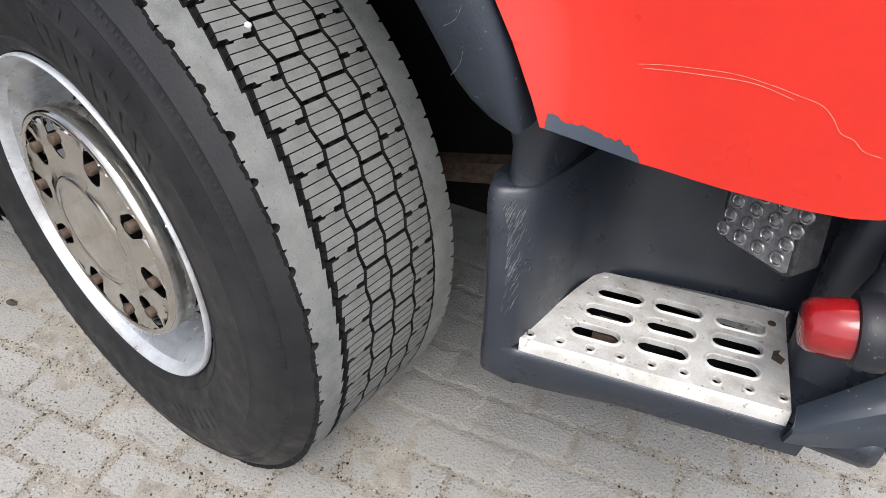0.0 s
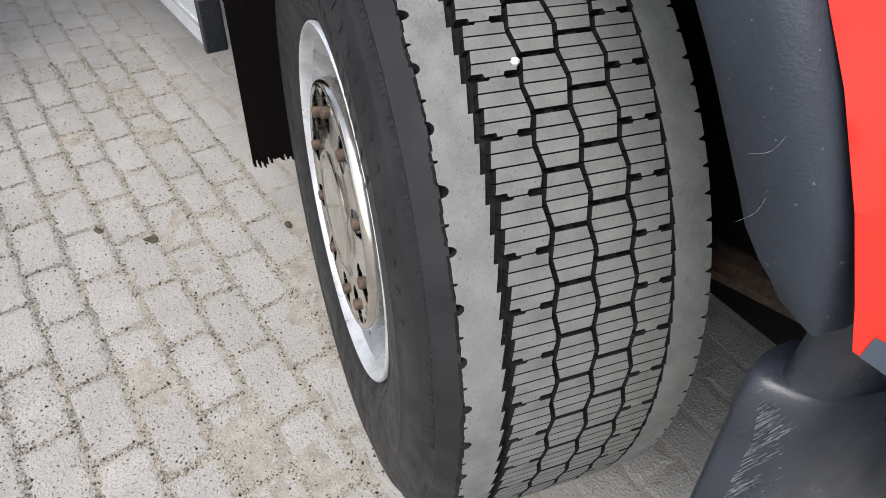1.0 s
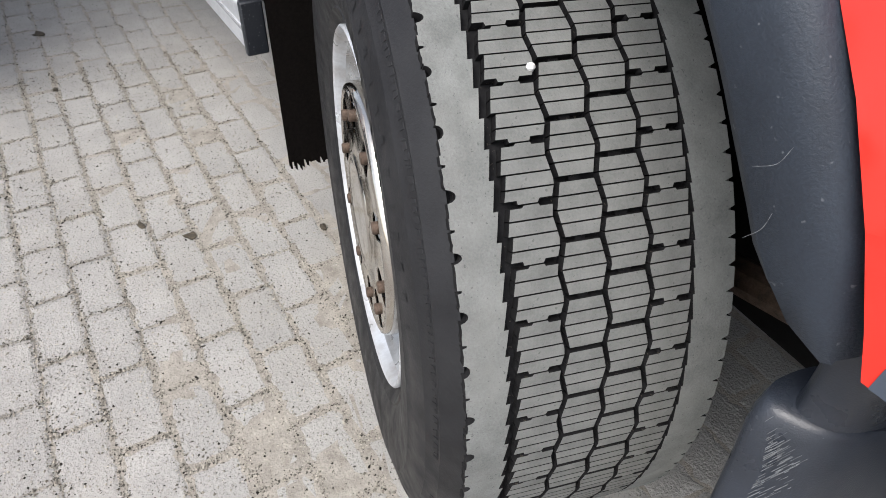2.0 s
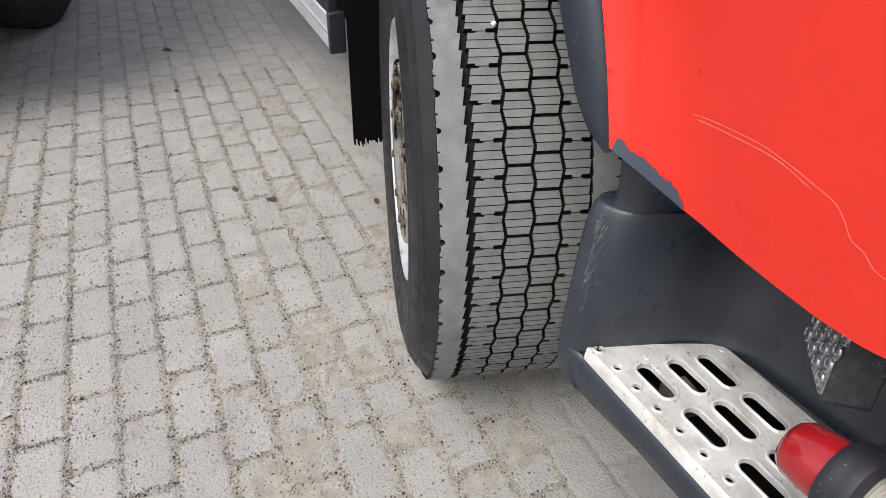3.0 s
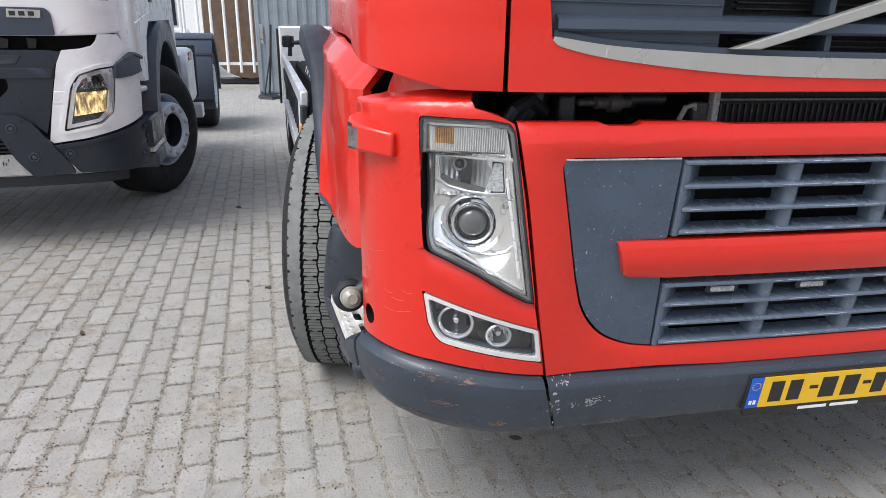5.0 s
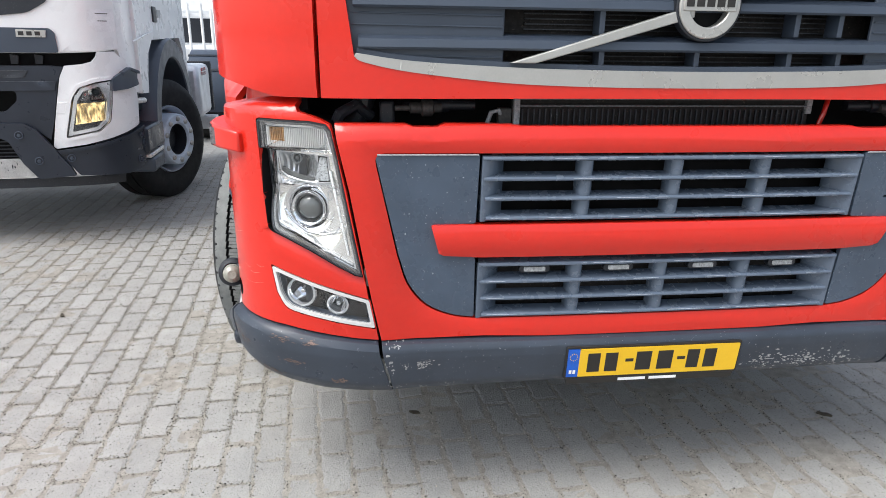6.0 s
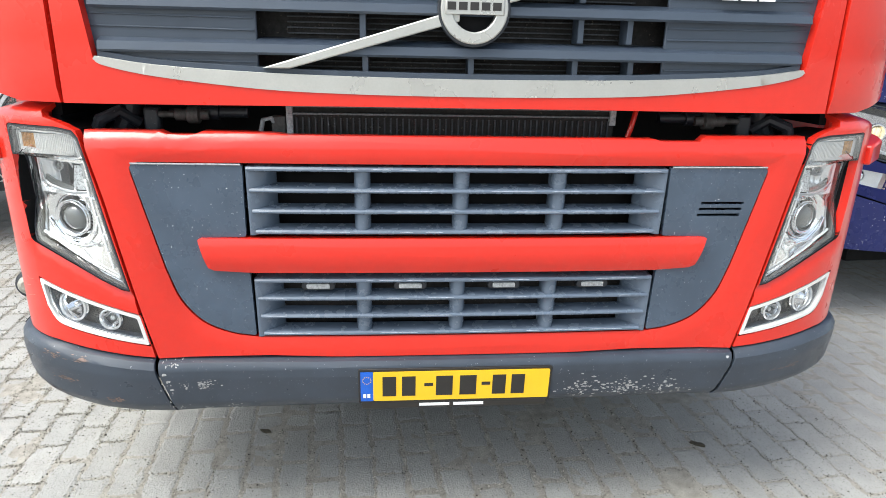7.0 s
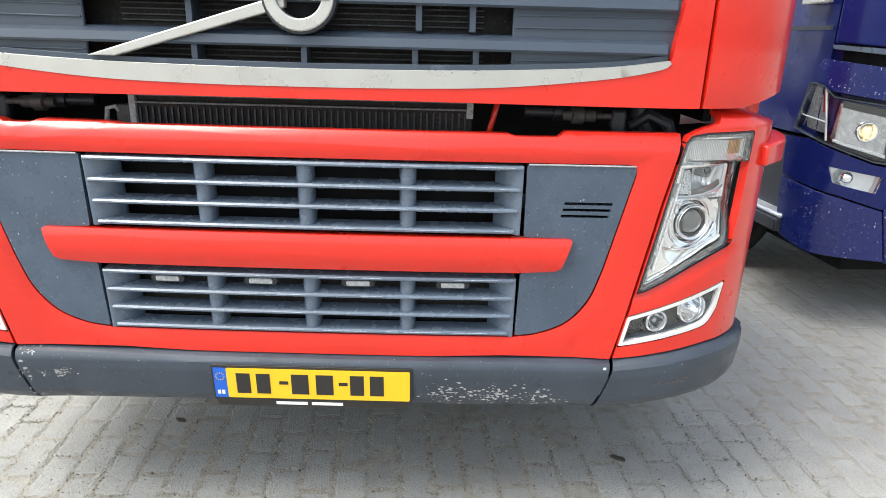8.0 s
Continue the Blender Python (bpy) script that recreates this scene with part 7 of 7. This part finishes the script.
part("segment_edge", tube([BSKIN(u, v, -0.004) for u, v in ((1.225, 0.99), (1.24, 1.08), (1.268, 1.235))], 0.006, 8), CHROME_SOFT, bl, "bright edge of the side segment", smooth=60)
part("segment_bar", tube([BSKIN(u, v, -0.012) for u, v in ((1.24, 1.075), (1.32, 1.09), (1.4, 1.1))], 0.004, 8), CHROME_SOFT, bl, smooth=60)
part("segment_red", bent([(1.262, 1.12), (1.275, 1.12), (1.296, 1.225), (1.283, 1.225)], BSKIN, 0.004, (), 0.1, -0.024), RED_LENS, bl, "dull red strip")
part("eye_ring", lathe([(0.034, 0.004), (0.04, 0.016), (0.046, 0.016), (0.052, 0.004), (0.054, -0.02)], facing(BSKIN0, -1.04, 1.04, -0.05), 28), CHROME, bl, "chrome ring round the bulb", smooth=50)
part("lower_strip", bent([(0.94, 0.918), (1.2, 0.985), (1.2, 1.0), (0.94, 0.936)], BSKIN, 0.012, (), 0.07, -0.02), LAMP_MESH, bl, "clear light strip", bevel=0.003)
part("chrome_bowl", dish(BSKIN, 0.62, 0.92, 0.9, 1.1, 0.1, 0.02, 10, 0.01), CHROME, bl, "chrome reflector", smooth=0)
part("chrome_plate", bent([(0.93, 0.92), (1.22, 1.0), (1.2, 1.17), (0.93, 1.12)], BSKIN, 0.01, [ring(1.04, 1.04, 0.05, 20)], 0.07, -0.045), SMOKED, bl, "smoked chrome inner plate")
part("bulb", lathe([(0.034, 0.0), (0.033, 0.014), (0.024, 0.021), (0.0, 0.024)], facing(BSKIN0, -1.04, 1.04, -0.05), 24), LIT_LAMP, bl, "yellowish lit bulb", smooth=60)
part("slit_lamp", bent([(0.96, 1.11), (1.18, 1.15), (1.18, 1.18), (0.96, 1.145)], BSKIN, 0.02, (), 0.07, -0.03), PLASTIC_DARK, bl)
part("brow_panel", bent([(0.5, 1.13), (1.0, 1.19), (1.24, 1.225), (1.3, 1.27), (1.33, 1.34), (1.3, 1.37), (0.5, 1.28)], BSKIN, 0.03, (), 0.06, 0.006), BLUE_CHIPPED, blue, "blue brow panel over the lamp", bevel=0.012)
part("gap_dark", bent([(0.2, 1.2), (1.35, 1.3), (1.35, 1.45), (0.2, 1.4)], BSKIN, 0.01, (), 0.1, -0.05), BLACK, blue)
part("grey_lip", bent([(0.2, 1.352), (1.0, 1.392), (1.27, 1.416), (1.28, 1.435), (0.2, 1.374)], BSKIN, 0.03, (), 0.1, 0.0), PLASTIC, blue, "grey lip above the gap", bevel=0.008)
part("cab_front", bent([(-1.0, 1.37), (0.6, 1.395), (1.27, 1.445), (1.27, 2.0), (-1.0, 2.0)], BSKIN, 0.03, (), 0.1, 0.004), BLUE_PAINT, blue, "dark blue cab front", bevel=0.015)
part("cab_corner", bent([(1.3, 1.0), (1.47, 1.0), (2.3, 1.0), (2.3, 2.0), (1.3, 2.0)], lambda u, v, off=0.0: BSKIN(u, v, off - 0.03) if u < 1.6 else Vector((-0.36 - (u - 1.6), 0.03 - off, v)), 0.03, (), 0.08), BLUE_PAINT, blue, "dark blue cab side", bevel=0.01)
part("grab_handle", box((-0.36, -0.02, 1.62), (-0.16, 0.02, 1.65)), SILVER, blue, "silver handle", bevel=0.008)
part("side_window_trim", box((-0.5, -0.012, 1.5), (-0.1, 0.0, 1.52)), PLASTIC_DARK, blue)
part("side_skirt", box((-1.0, 0.05, 0.55), (-0.2, 0.3, 0.98)), PLASTIC_DARK, blue, "dark step well", bevel=0.02)
part("step_tread", box((-0.75, -0.03, 0.56), (-0.2, 0.2, 0.585)), ALU_RAIL, blue, "bare aluminium step", bevel=0.01)
part("step_edge", box((-0.75, -0.045, 0.49), (-0.2, 0.0, 0.56)), PLASTIC_DARK, blue, bevel=0.01)
plain_wheel(blue, -1.4, 0.08, -1, 0.51, 0.32)
# added black block, set low to darken the ground below
part("underbody", box((-2.2, 0.38, 0.27), (-0.22, 2.2, 1.0)), BLACK, blue)
# plain volume with an unseen top that blocks the sky
part("cab_bulk", box((-2.2, 0.06, 1.0), (-0.1, 2.4, 2.9)), BLUE_PAINT, blue, bevel=0.05)

# rear of the red truck: side guards, tank, rear wheel
rear = thing("flat_trailer", "low chassis behind the red cab with aluminium side guards", "trailer", pose(-2.08, -1.362, 0, 0, 0, 4.0))
part("lower_rail", box((-3.7, -0.012, 0.555), (0.0, 0.03, 0.665)), ALU_RAIL, rear, "dull aluminium lower guard rail", bevel=0.008)
part("rail_groove", box((-3.7, -0.0155, 0.605), (0.0, -0.012, 0.615)), SCUFF, rear)
part("rail_end", box((0.0, -0.016, 0.55), (0.02, 0.035, 0.672)), PLASTIC_DARK, rear, "black rail end cap", bevel=0.004)
part("upper_rail", box((-3.9, -0.01, 0.985), (-0.05, 0.03, 1.065)), ALU_RAIL, rear, "dull aluminium upper rail", bevel=0.008)
for k in range(14):
    x = -0.35 - 0.24 * k
    part("guard_post", box((x, 0.02, 0.66), (x + 0.05, 0.05, 0.99)), PLASTIC_DARK, rear, "black guard post", bevel=0.004)
part("inner_shade", box((-3.6, 0.12, 0.56), (-0.1, 0.15, 1.0)), BLACK, rear)
part("front_plate", box((-0.26, -0.008, 0.66), (0.0, 0.02, 1.0)), PLASTIC_DARK, rear, "dark front plate", bevel=0.004)
part("pale_strip", box((-0.3, -0.012, 0.66), (-0.2, 0.0, 1.0)), ALU_RAIL, rear, bevel=0.004)
part("amber_marker", bent(rounded([(-0.12, 0.8), (-0.07, 0.8), (-0.07, 0.9), (-0.12, 0.9)], 0.012, 3), side_plane(-0.01, -1), 0.02, (), 0.2, 0.01), AMBER_SOLID, rear, "amber side marker", bevel=0.004)
part("tank", lathe([(0.0, 0.0), (0.24, 0.01), (0.27, 0.04), (0.27, 1.4), (0.24, 1.44), (0.0, 1.45)], pose(-0.9, 0.4, 0.93, 0, -90, 0), 32), TANK, rear, "silver tank with straps", smooth=50)
for k in range(5):
    part("tank_strap", lathe([(0.272, 0.0), (0.277, 0.003), (0.277, 0.018), (0.272, 0.021)], pose(-1.0 - 0.27 * k, 0.4, 0.93, 0, -90, 0), 32), PLASTIC_DARK, rear, "dark tank strap", smooth=50)
part("white_headboard", box((-4.05, -0.02, 0.62), (-3.93, 0.9, 1.335)), WHITE_PAINT, rear, "white board", bevel=0.02)
part("board_edge", box((-4.06, -0.045, 0.55), (-3.95, -0.022, 1.31)), PLASTIC_DARK, rear, "dark edge strip", bevel=0.008)
part("lamp_arm", tube([(-3.3, 0.06, 1.07), (-3.3, 0.07, 1.19), (-3.2, 0.2, 1.2), (-3.1, 0.75, 1.2)], 0.022), PLASTIC_DARK, rear)
part("work_lamp", lathe([(0.0, 0.0), (0.05, 0.0), (0.06, 0.03), (0.055, 0.1), (0.0, 0.11)], pose(-3.32, 0.05, 1.15), 16), PLASTIC_DARK, rear, "small dark lamp")
plain_wheel(rear, -3.75, 0.02, -1, 0.5, 0.5, True)
part("frame_rail", box((-5.4, 0.85, 0.72), (0.5, 1.0, 0.98)), PLASTIC_DARK, rear, "dark frame rail")

# far end of the yard
fence = thing("fence", "white steel palisade fence", "fence", pose(-12.75, -5.85, 0, 0, 0, 4.0))
for z in (0.5, 1.75):
    part("rail", box((-0.03, 0.0, z), (0.0, 3.62, z + 0.06)), WHITE_PAINT, fence, bevel=0.004)
for k in range(15):
    part("pale", tube([(0.02, 0.05 + 0.252 * k, 0.36), (0.02, 0.05 + 0.252 * k, 2.0)], 0.028, 8), WHITE_PAINT, fence, "white round pale")
part("foot", box((-0.3, 1.9, 0.0), (0.5, 2.1, 0.03)), PLASTIC_DARK, fence, "dark foot plate", bevel=0.01)
part("post", tube([(0.0, 2.0, 0.0), (0.0, 2.0, 1.9)], 0.03, 10), WHITE_PAINT, fence)
low_arc = [(-2.75 + 0.95 * math.sin(radians(a)), 1.1 - 1.0 * math.cos(radians(a))) for a in range(-90, 91, 10)]
brown = part("brown_tub", prism(low_arc + [(-1.8, 1.95), (-3.7, 1.95)], front_plane(-14.6), 0.5), BROWN, bevel=0.02)
tagged(brown, "brown round-bottomed tub standing behind the fence", "tub")
part("foot", box((-15.0, -3.5, 0.0), (-14.65, -2.2, 0.105)), PLASTIC_DARK, brown, "dark low support", bevel=0.01)
container = thing("steel_cabinet", "tall blue-grey ribbed steel cabinet", "cabinet", pose(-12.25, -2.42, 0, 0, 0, 4.0))
part("body", box((-1.5, 0.02, 0.02), (-0.03, 1.6, 2.4)), GALV, container, bevel=0.01)
for k in range(9):
    part("rib", box((-0.03, 0.02 + 0.18 * k, 0.05), (0.0, 0.1 + 0.18 * k, 2.38)), GALV, container, bevel=0.008)
part("bolt_plate", box((0.0, 0.1, 0.95), (0.012, 0.16, 1.3)), SILVER, container, bevel=0.004)
stand = thing("sign_stand", "black folding stand with rubber foot", "stand", pose(-11.55, -2.17, 0, 0, 0, 12))
part("foot", lathe([(0.3, 0.0), (0.28, 0.05), (0.1, 0.09), (0.0, 0.09)], Matrix.Diagonal((1.0, 0.75, 1, 1)), 6), PLASTIC_DARK, stand, "dark rubber foot")
part("post", tube([(0, 0, 0.08), (0.02, 0.05, 0.6), (0.0, 0.1, 1.3)], 0.02), PLASTIC_DARK, stand)
part("brace", tube([(0.1, -0.1, 0.08), (0.02, 0.05, 0.75)], 0.014), PLASTIC_DARK, stand)
van = thing("white_van", "white vehicle standing behind the fence", "van", pose(-16.5, -6.0, 0, 0, 0, 20))
part("body", box((-3.5, -0.5, 0.45), (0.0, 1.6, 2.1)), WHITE_PAINT, van, bevel=0.12)
part("bonnet", box((0.0, -0.45, 0.45), (0.9, 1.55, 1.15)), WHITE_PAINT, van, bevel=0.1)
part("window", box((0.0, -0.3, 1.2), (0.02, 1.4, 1.8)), PLASTIC_DARK, van)
for x, y in ((0.4, 1.45), (-2.8, 1.45)):
    plain_wheel(van, x, y, 1, 0.36, 0.22)
far_wall = part("backdrop", box((-40, -40, 0), (-39.5, 40, 5)), WHITE_PAINT, smooth=0)
tagged(far_wall, "plain pale wall far across the yard", "wall", kind="structure")

# ---- dark bits lying on the paving ----
def scrap(x, y, r, turn):
    random.seed(int(abs(x * 100)) + int(abs(y * 1000)))
    bm = bmesh.new()
    n = 9
    c = bm.verts.new((0, 0, 0.006))
    rimv = [bm.verts.new((r * random.uniform(0.4, 1.2) * math.cos(2 * math.pi * k / n), 0.55 * r * random.uniform(0.4, 1.2) * math.sin(2 * math.pi * k / n), random.uniform(0.001, 0.009))) for k in range(n)]
    low_ = [bm.verts.new((v.co.x * 0.9, v.co.y * 0.9, 0.0)) for v in rimv]
    for k in range(n):
        bm.faces.new((c, rimv[k], rimv[(k + 1) % n]))
        bm.faces.new((rimv[k], low_[k], low_[(k + 1) % n], rimv[(k + 1) % n]))
    ob = part("dry_leaf", bm, LEAF, None, smooth=50)
    ob.matrix_basis = pose(x, y, 0.0005, 0, 0, turn)
    return tagged(ob, "dark shrivelled leaf scrap lying on the paving", "leaf", "leaf scraps")


for x, y, r, a in ((-2.07, -1.25, 0.02, 10), (-2.188, -1.6, 0.026, 70), (-2.3, -1.72, 0.02, 20), (-3.887, -1.94, 0.045, 30), (-0.64, -0.645, 0.026, 75), (-0.47, 0.99, 0.04, 60), (-1.75, -2.42, 0.03, 20), (-2.0, 1.7, 0.05, 30), (-3.3, -1.9, 0.02, 0), (0.3, -2.05, 0.012, 0)):
    scrap(x, y, r, a)

# ---- paving blocks ----
PU, PV, PYAW, PX, PY = 0.2194, 0.1097, radians(4.54), 0.0665, -0.038
CP_, SP_ = math.cos(PYAW), math.sin(PYAW)


def block_points(rng, n=40):
    """A worn paving block: wavy long sides, ragged edges, three rings of points."""
    gx, gy = PU - 0.003, PV - 0.004
    bow = lambda d: 0.0026 * math.sin(4 * math.pi * d / gx) + 0.0014 * math.sin(8 * math.pi * d / gx)
    o = []
    for d in np.linspace(0, 1, n, endpoint=False) * 2 * (gx + gy):
        if d < gx:
            o.append((d - gx / 2, -gy / 2 + bow(d)))
        elif d < gx + gy:
            o.append((gx / 2, d - gx - gy / 2))
        elif d < 2 * gx + gy:
            o.append((gx / 2 - (d - gx - gy), gy / 2 + bow(gx - (d - gx - gy))))
        else:
            o.append((-gx / 2, gy / 2 - (d - 2 * gx - gy)))
    o = np.array(o) + rng.normal(0, 0.0016, (n, 2))
    top_ = o * (1 - np.array([0.03 / gx, 0.026 / gy])) + rng.normal(0, 0.0022, (n, 2))
    return np.vstack([np.c_[top_, rng.normal(0, 0.0003, n)], np.c_[o, -0.0026 + rng.normal(0, 0.0005, n)], np.c_[o, np.full(n, -0.02)]])


def block_faces(n):
    return [tuple(range(n))] + [(r * n + k, (r + 1) * n + k, (r + 1) * n + (k + 1) % n, r * n + (k + 1) % n) for r in (0, 1) for k in range(n)]


rng = np.random.default_rng(7)
variants = []
for k in range(12):
    me = bpy.data.meshes.new("paver")
    me.from_pydata(block_points(rng).tolist(), [], block_faces(40))
    me.materials.append(PAVER)
    variants.append(me)
shapes = [block_points(rng) for _ in range(40)]
far_shapes = [block_points(rng, 18) for _ in range(20)]
verts, faces, singles = [], [], 0
for i in range(-80, 28):
    for j in range(-66, 62):
        lx, ly = (i + 0.5 * (j % 2)) * PU + PX, j * PV + PY
        x, y = CP_ * lx - SP_ * ly, SP_ * lx + CP_ * ly
        if not (-13.6 < x < 2.6 and -6.2 < y < 5.6):
            continue
        dz, rx, ry = rng.normal(0, 0.0004), rng.normal(0, 0.004), rng.normal(0, 0.003)
        near = (-2.7 < x < -0.1 and -2.75 < y < -1.25) or (-0.2 < x < 0.55 and -1.2 < y < 1.0)
        if near and singles < 296:
            ob = new("paver", variants[int(rng.integers(12))])
            ob.matrix_basis = Matrix.Translation((x, y, dz)) @ Euler((rx, ry, PYAW + rng.normal(0, 0.006) + (math.pi if rng.random() < 0.5 else 0))).to_matrix().to_4x4()
            ob.parent = pavement
            singles += 1
            continue
        s = shapes[int(rng.integers(40))] if x > -4.6 else far_shapes[int(rng.integers(20))]
        a = PYAW + rng.normal(0, 0.006)
        c, n_ = math.cos(a), math.sin(a)
        base = len(verts)
        verts.extend(np.c_[x + c * s[:, 0] - n_ * s[:, 1], y + n_ * s[:, 0] + c * s[:, 1], s[:, 2] + dz + ry * s[:, 0] + rx * s[:, 1]].tolist())
        faces.extend(tuple(base + q for q in f) for f in block_faces(len(s) // 3))
me = bpy.data.meshes.new("paver_field")
me.from_pydata(verts, [], faces)
me.materials.append(PAVER)
field = new("paver_field", me)
field.parent = pavement
tagged(field, "grey concrete paving blocks in rows", kind="stuff")

# grit in the joints and over the blocks
rng = np.random.default_rng(3)


def grains(n, x0, x1, y0, y1):
    lx, ly = rng.uniform(x0, x1, n), rng.uniform(y0, y1, n)
    j = np.round((ly - PY) / PV)
    kind = rng.random(n)
    along = kind < 0.4
    across = (kind >= 0.4) & (kind < 0.62)
    ly = np.where(along, (j + 0.5) * PV + PY + rng.normal(0, 0.008, n), ly)
    lx = np.where(across, (np.round(lx / PU) + 0.5 + 0.5 * (j % 2)) * PU + PX + rng.normal(0, 0.006, n), lx)
    r = rng.choice((0.0009, 0.0014, 0.0021, 0.0034), n, p=(0.3, 0.36, 0.27, 0.07))
    return np.c_[CP_ * lx - SP_ * ly, SP_ * lx + CP_ * ly, r]


spread = np.vstack([grains(130000, -3.6, -0.7, -3.0, -1.1), grains(85000, -0.7, 1.2, -2.0, 1.7), grains(30000, -6.5, -3.4, -2.6, -1.0)])
unit = np.array(((1, 0, -0.4), (-1, 0, -0.4), (0, 1, -0.4), (0, -1, -0.4), (0, 0, 1)), float)
shape = unit[None] + rng.normal(0, 0.28, (len(spread), 5, 3))
pos = shape * spread[:, 2][:, None, None] * np.array((1, 1, 0.75))
pos[:, :, 0] += spread[:, 0][:, None]
pos[:, :, 1] += spread[:, 1][:, None]
pos[:, :, 2] += spread[:, 2][:, None] * 0.25
tri = np.array(((0, 2, 4), (2, 1, 4), (1, 3, 4), (3, 0, 4)))
faces = (np.arange(len(spread))[:, None, None] * 5 + tri[None]).reshape(-1, 3)
me = bpy.data.meshes.new("grit")
me.from_pydata(pos.reshape(-1, 3).tolist(), [], faces.tolist())
me.materials.append(GRIT)
grit = new("grit", me)
tagged(grit, "loose sand grains and grit over the paving", "grit", kind="stuff")
